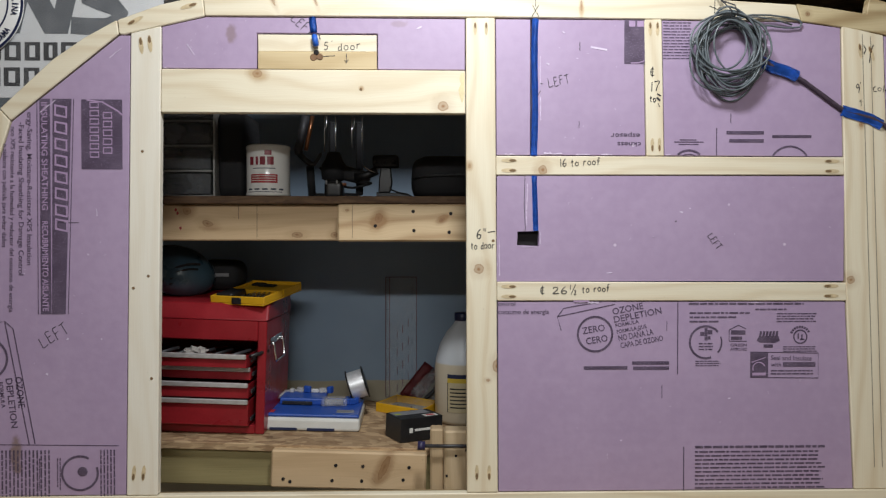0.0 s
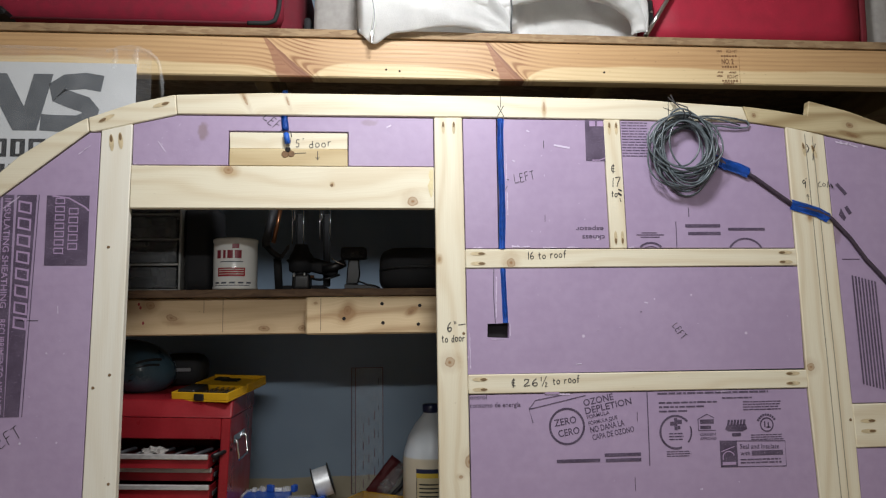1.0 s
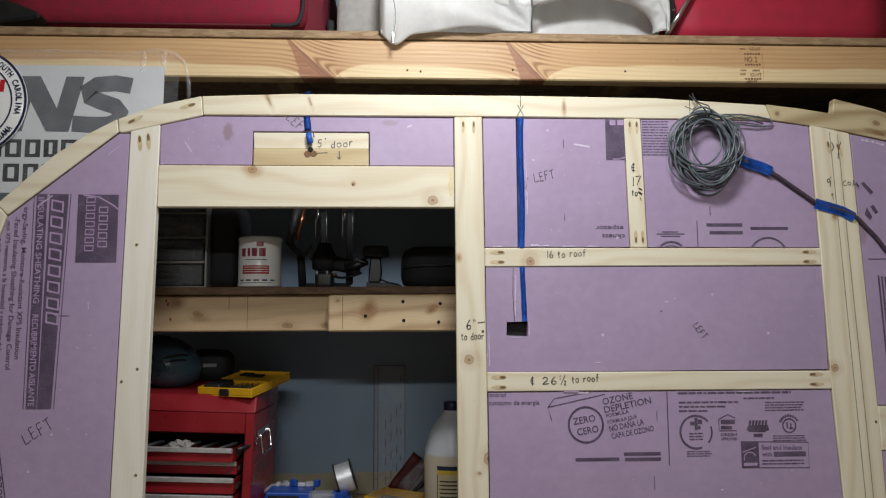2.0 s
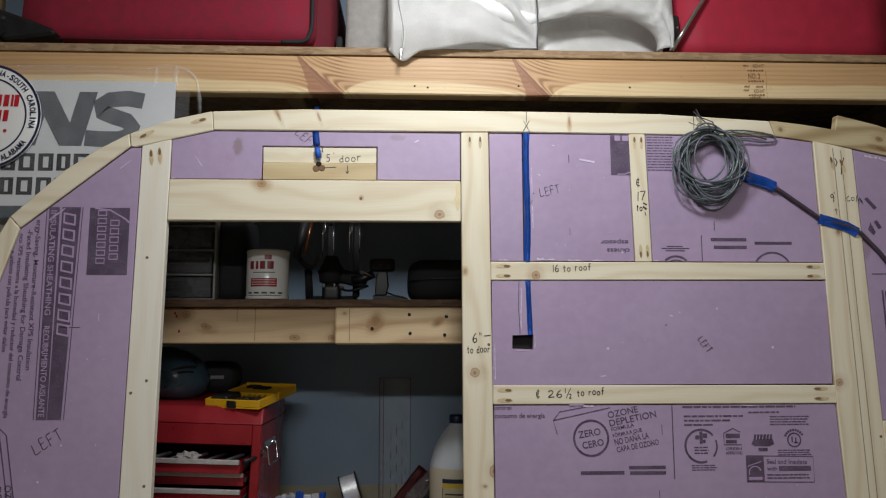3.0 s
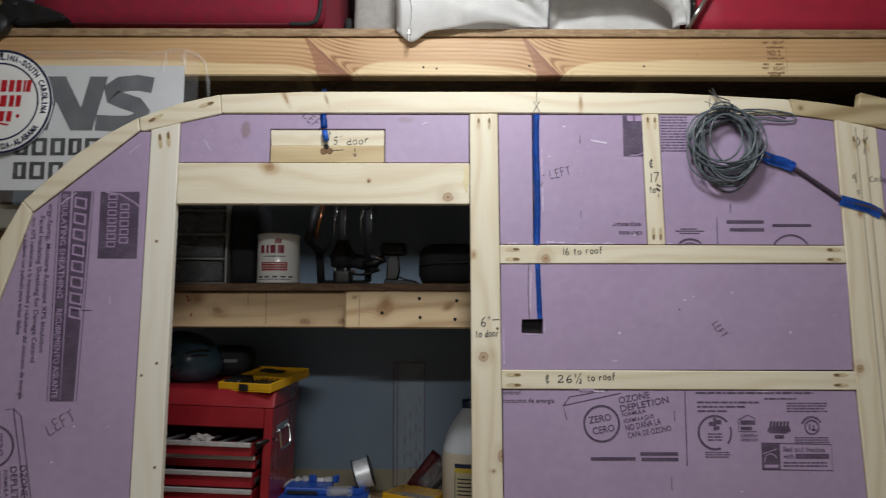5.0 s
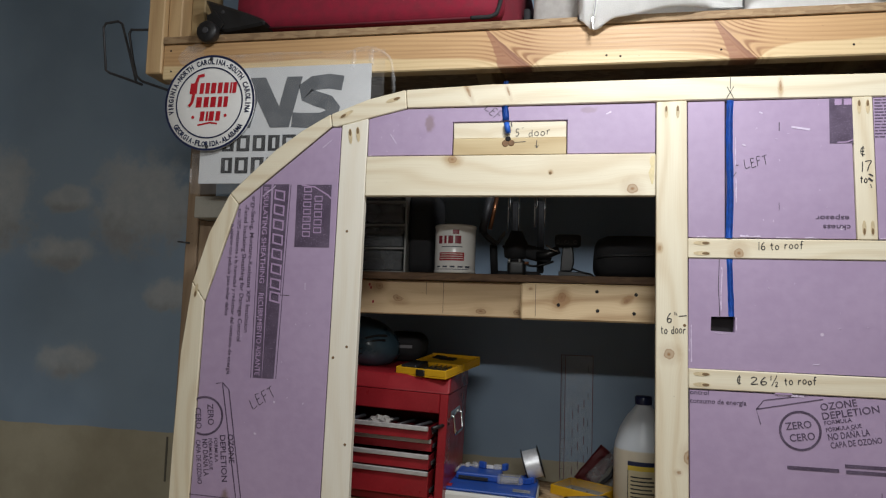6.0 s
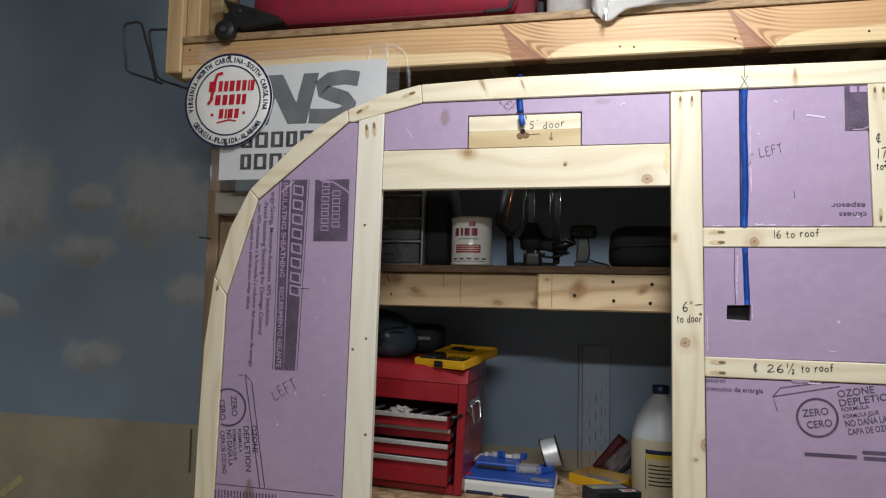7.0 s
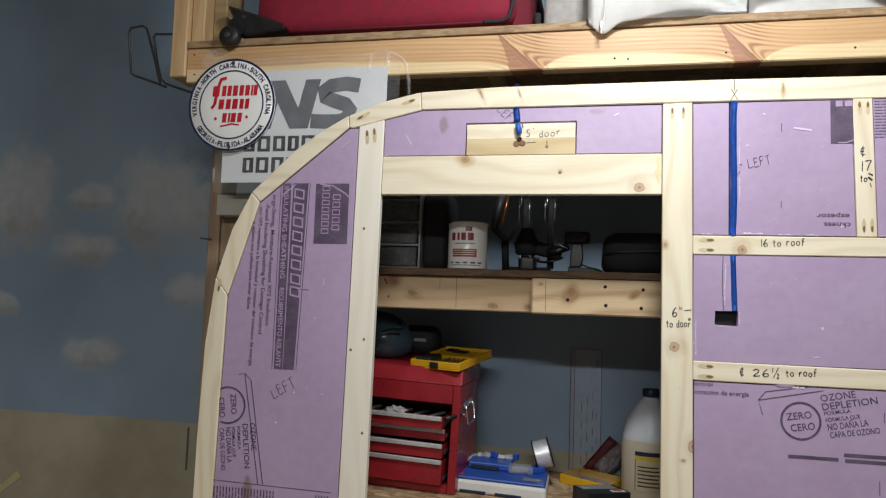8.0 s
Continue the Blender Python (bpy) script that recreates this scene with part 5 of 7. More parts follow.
part("cable_tail", tube(((0.606, -0.014, 1.690), (0.622, -0.010, 1.664), (0.650, -0.006, 1.648), (0.690, -0.005, 1.632), (0.715, -0.004, 1.620), (0.74, -0.004, 1.602), (0.775, -0.004, 1.577), (0.803, -0.004, 1.557), (0.86, -0.005, 1.542),
                                (0.890, -0.004, 1.527), (0.93, -0.003, 1.485), (0.965, -0.003, 1.436), (1.0, -0.003, 1.398), (1.02, -0.003, 1.374), (1.06, -0.003, 1.32), (1.09, -0.003, 1.19), (1.09, -0.003, 0.80)), 0.0045), SLEEVE, coil, "dark sleeved cable")

# ---- signs on the overhead shelf ----
board = thing("lettered_sign", (-0.85, 0.047, 1.586), "white sign board with grey and black shapes in clear plastic", "sign")
part("panel", box(-1.069, -0.639, 0.0455, 0.0485, 1.586, 1.872, 0.0005), SIGN_WHITE, board)
def slanted(x0, x1, z0, z1, lean):
    return flat(((x0, z0), (x1, z0), (x1 + lean, z1), (x0 + lean, z1)), 0.0450)
part("emblem", join(slanted(-0.985, -0.940, 1.722, 1.846, 0.03), slanted(-0.880, -0.840, 1.722, 1.846, 0.03), flat(((-0.955, 1.846), (-0.905, 1.846), (-0.840, 1.722), (-0.888, 1.722)), 0.0448)), SIGN_GREY, board, "grey slanted strokes")
part("emblem", join(stroke([(x - 0.008, z) for x, z in ((-0.700, 1.826), (-0.735, 1.832), (-0.775, 1.828), (-0.795, 1.815), (-0.790, 1.800), (-0.765, 1.790), (-0.735, 1.780), (-0.722, 1.765), (-0.728, 1.748), (-0.75, 1.738), (-0.79, 1.738), (-0.825, 1.740))], 0.036, 0.0450)), SIGN_GREY, board, "grey curved stroke")
rows = []
for z, ws in ((1.664, (0.038, 0.042, 0.040, 0.036, 0.042, 0.036)), (1.610, (0.036, 0.042, 0.040, 0.034, 0.038, 0.036))):
    x = -1.012
    for w in ws:
        rows.append(stroke(((x + 0.0065, z + 0.0045), (x + w * 0.88 - 0.0065, z + 0.0045), (x + w * 0.88 - 0.0065, z + 0.0365), (x + 0.0065, z + 0.0365)), 0.0125, 0.0450, True))
        x += w
part("dark_bars", join(*rows), SIGN_BLACK, board)
def crumpled(x0, x1, z0, z1, y, n, amp, seed):
    bm = bmesh.new()
    g = [[bm.verts.new((x0 + (x1 - x0) * i / n, y + amp * noise.noise((i * 0.9 + seed, j * 0.9, seed)), z0 + (z1 - z0) * j / n)) for j in range(n + 1)] for i in range(n + 1)]
    for i in range(n):
        for j in range(n):
            bm.faces.new((g[i][j], g[i + 1][j], g[i + 1][j + 1], g[i][j + 1])).smooth = True
    return bm
sleeve = part("plastic_sleeve", crumpled(-1.088, -0.606, 1.560, 1.905, 0.0425, 14, 0.004, 3), CLEAR, board, "clear plastic wrapping")
sleeve.visible_shadow = False
FOLD = film_sheet("film_fold", (0.72, 0.73, 0.74), 0.16, 0.12)


def film_fold(points, w, seed):
    """A crease that stands up from the wrapping along points in x and z."""
    bm, rows = bmesh.new(), []
    pts = curved(points, 5)
    for i, q in enumerate(pts):
        d = (pts[min(i + 1, len(pts) - 1)] - pts[max(i - 1, 0)]).normalized()
        k = w * (0.5 + 0.5 * math.sin(math.pi * (i + 0.5) / len(pts))) * (1 + 0.5 * noise.noise((i * 0.7, seed, 0)))
        rows.append([bm.verts.new((q.x - d.y * k * o, 0.0405 - rise * (1 + 0.6 * noise.noise((i * 0.5, seed, rise * 300))), q.y + d.x * k * o)) for o, rise in ((-1, 0.0), (-0.25, 0.004), (0.15, 0.006), (1, 0.0))])
    for a, c in zip(rows, rows[1:]):
        for j in range(3):
            bm.faces.new((a[j], a[j + 1], c[j + 1], c[j])).smooth = True
    return bm


for seed, (w, pts) in enumerate(((0.007, ((-0.682, 1.902), (-0.683, 1.880), (-0.686, 1.856))), (0.006, ((-0.700, 1.897), (-0.668, 1.905), (-0.637, 1.904), (-0.606, 1.890), (-0.590, 1.872))),
                                 (0.006, ((-0.637, 1.905), (-0.640, 1.885), (-0.634, 1.862))), (0.005, ((-0.590, 1.872), (-0.584, 1.830), (-0.582, 1.790))),
                                 (0.020, ((-1.136, 1.893), (-1.100, 1.914), (-1.068, 1.914))), (0.004, ((-1.030, 1.898), (-0.900, 1.903), (-0.760, 1.900))), (0.0028, ((-1.086, 1.622), (-1.087, 1.604), (-1.085, 1.586))))):
    fold = part("film_crease", film_fold(pts, w, seed * 3.7), FOLD, board, "bright crease in the plastic")
    fold.visible_shadow = False

disc = thing("round_sign", (-1.045, 0.037, 1.666), "round white enamel sign with navy rim and red shapes", "sign")
def disc_at(bm, y):
    return moved(bm, Matrix.Translation((-1.045, y, 1.784)) @ pose(0, 0, 0, 90))
part("plate", disc_at(lathe(((0.1175, -0.004), (0.119, -0.001), (0.119, 0.000), (0.116, 0.0022), (0.06, 0.0032), (0.001, 0.0036)), sides=64), 0.036), ENAMEL, disc)
RY = 0.0325
part("rim", join(stroke(circle(-1.045, 1.784, 0.1165, n=72), 0.0055, 0.0330, True)), NAVY, disc, "navy painted ring")
part("rim", join(stroke(circle(-1.045, 1.784, 0.0875, n=72), 0.0036, 0.0323, True)), NAVY, disc, "thin navy ring")
ring_bits = []
def ring_text(s, start, end, r, inward):
    for i, ch in enumerate(s):
        if ch == " ":
            continue
        a = start + (end - start) * (i + 0.5) / len(s)
        turn = a - 90 if not inward else a + 90
        ca, sa = math.cos(radians(a)), math.sin(radians(a))
        rr = r if not inward else r + 0.0125
        w = 0.0090 if ch not in "I-" else 0.0031 if ch == "I" else 0.004
        tx, tz = math.cos(radians(turn)), math.sin(radians(turn))
        ring_bits.append(words(ch, -1.045 + rr * ca - tx * w / 2, 1.784 + rr * sa - tz * w / 2, 0.0125, turn, w, RY, 0.0, 0.034))
ring_text("VIRGINIA-NORTH CAROLINA-SOUTH CAROLINA", 196, -16, 0.0965, False)
part("lettering", join(*ring_bits), NAVY, disc, "navy arc of state names")
ring_bits = []
ring_text("GEORGIA-FLORIDA-ALABAMA", 212, 328, 0.0965, True)
part("lettering", join(*ring_bits), NAVY, disc, "navy arc of state names")
red = []
for z, x0, ws, h in ((1.806, -1.098, (0.026, 0.015, 0.015, 0.018, 0.016, 0.016, 0.007, 0.014), 0.027), (1.772, -1.080, (0.020, 0.018, 0.020, 0.015, 0.015), 0.026), (1.738, -1.068, (0.016, 0.008, 0.018, 0.016), 0.024)):
    x = x0
    for w in ws:
        lean = 0.002
        red.append(flat(((x, z), (x + w * 0.72, z + 0.0005), (x + w * 0.72 + lean, z + h), (x + lean, z + h)), 0.0318))
        x += w
red += [stroke([(-1.098, 1.775), (-1.090, 1.785), (-1.082, 1.83), (-1.075, 1.850), (-1.060, 1.853)], 0.008, 0.0308), stroke([(-1.072, 1.728), (-1.04, 1.734), (-1.02, 1.731)], 0.004, 0.0318), flat(circle(-1.086, 1.748, 0.004, n=12), 0.0318), flat(circle(-1.000, 1.751, 0.004, n=12), 0.0318)]
for q in red:
    part("red_shape", q, SIGN_RED, disc, "red painted shape")
for sz in (1.893, 1.675):
    part("screw", moved(lathe(((0.0045, 0), (0.004, 0.002), (0.001, 0.0028)), sides=14), Matrix.Translation((-1.045, 0.0335, sz)) @ pose(0, 0, 0, 90)), STEEL, disc, "grey screw head")

# ---- things on the overhead shelf ----
def soft_box(x0, x1, y0, y1, z0, z1, r, puff=0.0, seed=0):
    bm = box(x0, x1, y0, y1, z0, z1, 0)
    bmesh.ops.subdivide_edges(bm, edges=list(bm.edges), cuts=7, use_grid_fill=True)
    c = Vector(((x0 + x1) / 2, (y0 + y1) / 2, (z0 + z1) / 2))
    h = Vector(((x1 - x0) / 2, (y1 - y0) / 2, (z1 - z0) / 2))
    for v in bm.verts:
        d = v.co - c
        inner = Vector([max(-h[i] + r, min(h[i] - r, d[i])) for i in range(3)])
        o = d - inner
        if o.length > 1e-6:
            o = o.normalized() * min(r, o.length) if sum(abs(q) > 1e-6 for q in o) < 2 else o.normalized() * r
        p = c + inner + o
        n = noise.noise(p * 7 + Vector((seed, 0, 0)))
        v.co = p + (d.normalized() * puff * n if v.co.z > z0 + 0.01 else Vector())
    return smoothed(bm)


case = thing("red_suitcase", (-0.69, 0.35, 1.96), "red cloth suitcase with black wheel and piping", "suitcase")
part("shell", soft_box(-1.035, -0.300, 0.118, 0.62, 1.9615, 2.235, 0.030, 0.004, 2), plain("dark_red_cloth", (0.13, 0.006, 0.016), 0.85, 0, 0.2, 40, 0.35), case, "dark red cloth body")
part("front_panel", soft_box(-1.020, -0.335, 0.078, 0.16, 1.984, 2.232, 0.032, 0.005, 6), RED_CLOTH, case, "red cloth front")
ribs = [(-0.412 + 0.0045 * i, 0.0815, 1.9855 + 0.0004 * max(0, i - 8) ** 2 * 0.6) for i in range(14)] + [(-0.3515 + 0.0105 * math.sin(i * 0.22), 0.081, 1.992 + 0.0062 * i) for i in range(8)] + [(-0.341, 0.081, 2.045 + 0.03 * i) for i in range(6)]
part("piping", tube(ribs, 0.0052), SOFT_BLACK, case, "black corded piping")
part("piping", tube(((-0.98, 0.084, 1.986), (-0.7, 0.081, 1.985), (-0.41, 0.0815, 1.9855)), 0.003), plain("dark_red_piping", (0.09, 0.005, 0.012), 0.8), case, "dark red piping")
part("side_panel", soft_box(-0.298, -0.276, 0.16, 0.60, 1.9615, 2.04, 0.010, 0.003, 5), SOFT_BLACK, case, "black cloth side")
part("corner_guard", prism(((-1.085, 2.056), (-1.066, 2.02), (-1.072, 1.992), (-1.03, 1.968), (-0.975, 1.975), (-0.917, 1.984), (-0.922, 1.996), (-0.96, 2.012), (-1.01, 2.030), (-1.05, 2.044)), 0.050, 0.117, 0.006), BLACK, case, "black plastic corner")
wheel = part("wheel", moved(lathe(((0.010, -0.013), (0.024, -0.012), (0.0265, -0.008), (0.0265, 0.008), (0.024, 0.012), (0.010, 0.013)), sides=32), Matrix.Translation((-1.057, 0.030, 1.960)) @ pose(0, 0, 0, 90)), BLACK, case, "black rubber wheel")
part("wheel_hub", moved(lathe(((0.008, 0), (0.007, 0.003)), sides=14), Matrix.Translation((-1.057, 0.017, 1.960)) @ pose(0, 0, 0, 90)), STEEL, wheel)
part("wheel_arm", prism(((-1.070, 1.965), (-1.050, 1.955), (-1.025, 1.985), (-1.05, 2.02), (-1.072, 2.01)), 0.0435, 0.0495, 0.001), BLACK, case)
part("rivet", moved(lathe(((0.0055, 0), (0.004, 0.002)), sides=12), Matrix.Translation((-1.032, 0.0495, 2.018)) @ pose(0, 0, 0, 90)), STEEL, case)

solo("storage_bag", soft_box(-0.274, -0.155, 0.13, 0.6, 1.9615, 2.22, 0.02, 0.012, 8), GREY_CLOTH, "grey cloth storage bag on the shelf", "bag")
bin_red = thing("red_bin", (0.8, 0.35, 1.9605), "plain red cloth storage bin on the shelf", "bin")
part("body", soft_box(0.535, 1.058, 0.075, 0.62, 1.9615, 2.26, 0.018, 0.003, 11), plain("red_fabric_bin", (0.37, 0.011, 0.035), 0.75, 0, 0.10, 30, 0.25), bin_red)
part("side_panel", soft_box(1.060, 1.078, 0.085, 0.61, 1.9615, 2.25, 0.006, 0.002, 12), plain("dark_red_side", (0.16, 0.008, 0.018), 0.8), bin_red, "darker red side")
solo("grey_bin", soft_box(1.10, 1.55, 0.12, 0.6, 1.9615, 2.2, 0.02, 0.004, 13), GREY_CLOTH, "grey cloth bin on the shelf", "bin")


def ease(a, b, t):
    t = max(0.0, min(1.0, (t - a) / (b - a)))
    return t * t * (3 - 2 * t)


def cloth(nu, nv, place, thick):
    """A sheet whose point at u, v (0 to 1) is given by place."""
    bm = bmesh.new()
    g = [[bm.verts.new(place(i / nu, j / nv)) for j in range(nv + 1)] for i in range(nu + 1)]
    for i in range(nu):
        for j in range(nv):
            bm.faces.new((g[i][j], g[i + 1][j], g[i + 1][j + 1], g[i][j + 1])).smooth = True
    bmesh.ops.solidify(bm, geom=list(bm.faces), thickness=thick)
    bmesh.ops.recalc_face_normals(bm, faces=bm.faces)
    return smoothed(bm)


def left_lobe(u, v):
    x = -0.164 + 0.350 * u
    droop = 0.036 * math.exp(-((x + 0.128) / 0.030) ** 2) + 0.013 * math.exp(-((x + 0.065) / 0.05) ** 2)
    z0 = 1.9625 - droop
    z = z0 + (2.24 - z0) * v
    dx, dz = 0.186 - x, z - 1.972
    ang, far = math.atan2(dz, dx + 0.01), math.hypot(dx, dz)
    fold = 0.010 * math.sin(ang * 7.5 + 0.8) * ease(0.0, 0.10, far) * (1 - ease(0.16, 0.36, far)) + 0.006 * math.sin(ang * 14 + 2) * ease(0.01, 0.05, far) * (1 - ease(0.08, 0.2, far))
    crease = noise.noise((x * 11, z * 9, 2.0)) * 0.007 + noise.noise((x * 34, z * 30, 5.0)) * 0.0016
    y = 0.030 + 0.030 * ease(0.03, 0.186, x) - fold - crease + 0.03 * ease(0.5, 1.0, v) + 0.030 * (1 - ease(0.0, 0.035, u)) - 0.012 * math.sin(math.pi * min(1, v * 2))
    if z < 1.965:
        y = min(y, 0.040)
    return (x, y, z)


def inner_cloth(u, v):
    x, z = 0.180 + 0.325 * u, 1.9625 + 0.20 * v
    dx, dz = x - 0.186, z - 1.972
    ang = math.atan2(dz, dx + 0.01)
    return (x, 0.075 + 0.035 * ease(0.0, 0.12, u) - 0.007 * math.sin(ang * 9) * math.exp(-dx / 0.06) - 0.010 * noise.noise((x * 16, z * 14, 7.0)), z)


SLEEVE_EDGE = curved([(0.186, 2.030), (0.230, 2.036), (0.290, 2.046), (0.350, 2.046), (0.405, 2.036), (0.445, 2.016), (0.468, 1.992), (0.470, 1.966)], 8)


def sleeve_roll(u, v):
    """The sleeve's thick edge turns under along its mouth and runs up and round to the side."""
    f = u * (len(SLEEVE_EDGE) - 1)
    i = min(int(f), len(SLEEVE_EDGE) - 2)
    q = SLEEVE_EDGE[i].lerp(SLEEVE_EDGE[i + 1], f - i)
    d = (SLEEVE_EDGE[i + 1] - SLEEVE_EDGE[i]).normalized()
    n = Vector((-d.y, d.x))
    r = 0.009 + 0.013 * ease(0.0, 0.45, u)
    mid = 0.056 - 0.014 * math.sin(math.pi * u)
    lump = 0.0035 * noise.noise((u * 16, v * 7, 4.0)) + 0.0014 * noise.noise((u * 60, v * 40, 9.0))
    if v < 0.42:
        a = radians(-140 + 140 * v / 0.42)
        out, y = r + r * math.sin(a), mid - r * math.cos(a)
        return (q.x + n.x * out, y - lump, q.y + n.y * out)
    t = (v - 0.42) / 0.58
    end = Vector((0.186 + 0.334 * min(1.0, u / 0.7), 2.24 if u < 0.7 else 2.24 - 0.275 * (u - 0.7) / 0.3))
    start = q + n * r
    p = start.lerp(end, t)
    bulge = 0.006 * math.sin(math.pi * min(1.0, t * 1.6)) if t < 0.625 else 0.0
    groove = 0.011 * math.exp(-((t - 0.13) / 0.05) ** 2)
    return (p.x, mid - r - bulge + groove + 0.055 * t * t - lump, p.y)


def hem(points, radii):
    bm = tube(points, 1.0, 16)
    n = len(points)
    vs = list(bm.verts)
    for i, p in enumerate(points):
        for v in vs[i * 16:(i + 1) * 16]:
            d = (v.co - Vector(p))
            v.co = Vector(p) + d * radii[i] * (1 + 0.14 * noise.noise(v.co * 1.0 + Vector((i * 0.8, 0, 0))))
    return bm


coat = thing("folded_jacket", (0.18, 0.15, 1.961), "folded white fleece jacket with a zip over the shelf edge", "jacket")
part("front_panel", cloth(80, 50, left_lobe, 0.004), WHITE_CLOTH, coat)
part("inner_panel", cloth(50, 36, inner_cloth, 0.004), WHITE_CLOTH, coat)
part("sleeve", cloth(96, 40, sleeve_roll, 0.004), WHITE_CLOTH, coat, "thick rolled fleece sleeve edge")
part("filling", soft_box(-0.145, 0.505, 0.135, 0.40, 1.9615, 2.235, 0.03, 0.006, 21), WHITE_CLOTH, coat)
Q = [(-0.055 + 0.0172 * i, 2.112 - 0.086 * math.sin(i / 14 * 1.45)) for i in range(15)]
part("rolled_hem", hem([(x, 0.046 + 0.012 * (i / 14), z + 0.010) for i, (x, z) in enumerate(Q)], [0.022 - 0.006 * ease(8, 14, i) for i in range(15)]), WHITE_CLOTH, coat, "fleece hem")
part("seam_thread", tube(((0.187, 0.058, 1.966), (0.186, 0.052, 1.99), (0.188, 0.046, 2.015), (0.185, 0.040, 2.035), (0.186, 0.040, 2.055), (0.184, 0.045, 2.09), (0.182, 0.055, 2.14)), 0.0021), plain("grey_thread", (0.10, 0.10, 0.10), 0.8), coat)
zx = [(-0.1315 + 0.006 * math.sin(i * 0.5), 0.019 + 0.0006 * i, 1.938 + 0.014 * i) for i in range(14)]
part("zip_tape", tube(zx, 0.0042, 8), OFFWHITE, coat, "white zip tape")
part("zip_teeth", tube([(x, y - 0.0036, z) for x, y, z in zx], 0.0013, 6), GREY, coat, "grey zip teeth")
puller = part("zip_pull", box(-0.1345, -0.1280, 0.0105, 0.0155, 1.931, 1.945, 0.001), CHROME, coat, "metal zip pull")
part("pull_tab", box(-0.1330, -0.1295, 0.0110, 0.0128, 1.917, 1.932, 0.0008), CHROME, puller)

frame_tube = thing("folding_chair", (0.56, 0.08, 1.961), "chromed tube of a folded chair between the bags", "chair")
part("tube_leg", tube(((0.506, 0.060, 1.968), (0.545, 0.060, 2.03), (0.590, 0.062, 2.10), (0.66, 0.07, 2.21)), 0.0055), CHROME, frame_tube)
part("hinge", box(0.508, 0.530, 0.064, 0.075, 1.995, 2.06, 0.004), BLACK, frame_tube, "black plastic hinge")
part("hinge_pin", moved(lathe(((0.0035, 0), (0.003, 0.002)), sides=10), Matrix.Translation((0.524, 0.0635, 2.028)) @ pose(0, 0, 0, 90)), CHROME, frame_tube)

# ---- things on the upper deck ----
ORG_PLASTIC = plain("grey_white_plastic", (0.34, 0.34, 0.33), 0.45, 0, 0.08, 20)
org = thing("drawer_organizer", (-0.68, 0.35, 1.389), "small smoky plastic drawer organizer with white frame", "organizer")
part("panel", box(-0.7790, -0.5960, 0.43, 0.436, 1.3895, 1.63, 0.001), ORG_PLASTIC, org)
part("panel", box(-0.6010, -0.5960, 0.262, 0.429, 1.3895, 1.63, 0.001), ORG_PLASTIC, org)
part("panel", box(-0.7790, -0.7740, 0.262, 0.429, 1.3895, 1.63, 0.001), ORG_PLASTIC, org)
for z in (1.3895, 1.4505, 1.5115, 1.5725, 1.6245):
    part("divider", box(-0.7735, -0.6015, 0.258, 0.429, z, z + 0.005, 0.001), ORG_PLASTIC, org)
for z in (1.396, 1.457, 1.518, 1.579):
    dr = part("drawer", join(box(-0.7710, -0.6040, 0.252, 0.256, z, z + 0.050, 0.001), box(-0.7710, -0.7670, 0.257, 0.425, z, z + 0.045, 0), box(-0.6080, -0.6040, 0.257, 0.425, z, z + 0.045, 0), box(-0.7660, -0.6090, 0.257, 0.425, z, z + 0.003, 0)), SMOKY, org, "smoky clear drawer")
    part("contents", box(-0.7490, -0.6290, 0.27, 0.40, z + 0.0035, z + 0.028, 0.006), GREY, dr)
    part("pull", box(-0.7090, -0.6690, 0.245, 0.2515, z + 0.022, z + 0.028, 0.001), SMOKY, dr)

solo("black_case", soft_box(-0.594, -0.529, 0.275, 0.46, 1.3895, 1.605, 0.012, 0.001, 4), SOFT_BLACK, "upright black case on the shelf", "case")

can = thing("paint_can", (-0.4635, 0.252, 1.3895), "white quart paint can with red label panel", "paint can")
part("can_body", lathe(((0.0505, 0.0), (0.053, 0.002), (0.053, 0.006), (0.0515, 0.008), (0.0515, 0.112), (0.053, 0.115), (0.053, 0.120), (0.050, 0.122), (0.046, 0.118)), (-0.4635, 0.252, 1.3898), 44), ENAMEL, can)
part("lid", lathe(((0.0455, 0.117), (0.044, 0.121), (0.038, 0.119), (0.001, 0.119)), (-0.4635, 0.252, 1.3898), 36), STEEL, can, "grey metal lid")
def wrap(a0, a1, z0, z1, r=0.0519):
    bm = bmesh.new()
    n = 12
    cols = [[bm.verts.new((-0.4635 + r * math.sin(radians(a0 + (a1 - a0) * i / n)), 0.252 - r * math.cos(radians(a0 + (a1 - a0) * i / n)), z)) for z in (z0, z1)] for i in range(n + 1)]
    for a, c in zip(cols, cols[1:]):
        bm.faces.new((a[0], c[0], c[1], a[1])).smooth = True
    return bm
part("label_panel", wrap(-38, 36, 1.420, 1.4405), plain("label_red", (0.34, 0.02, 0.03), 0.35), can, "red label panel")
DARK_LABEL = plain("label_dark_red", (0.22, 0.015, 0.03), 0.35)
for a0, a1, z0, z1 in ((-42, -29, 1.4625, 1.482), (-22, -15, 1.4625, 1.482), (-10, 4, 1.4625, 1.482), (9, 26, 1.4625, 1.482), (2, 20, 1.486, 1.497)):
    part("label_mark", wrap(a0, a1, z0, z1), DARK_LABEL, can, "dark red bar")
tagged(part("fine_print", join(wrap(-30, 30, 1.4535, 1.4555), *[wrap(-48 + 22 * i, -34 + 22 * i, 1.403, 1.407) for i in range(5)], wrap(-50, 50, 1.398, 1.3995)), plain("label_ink", (0.06, 0.07, 0.10), 0.5), can, "small dark bars"), kind="stuff")
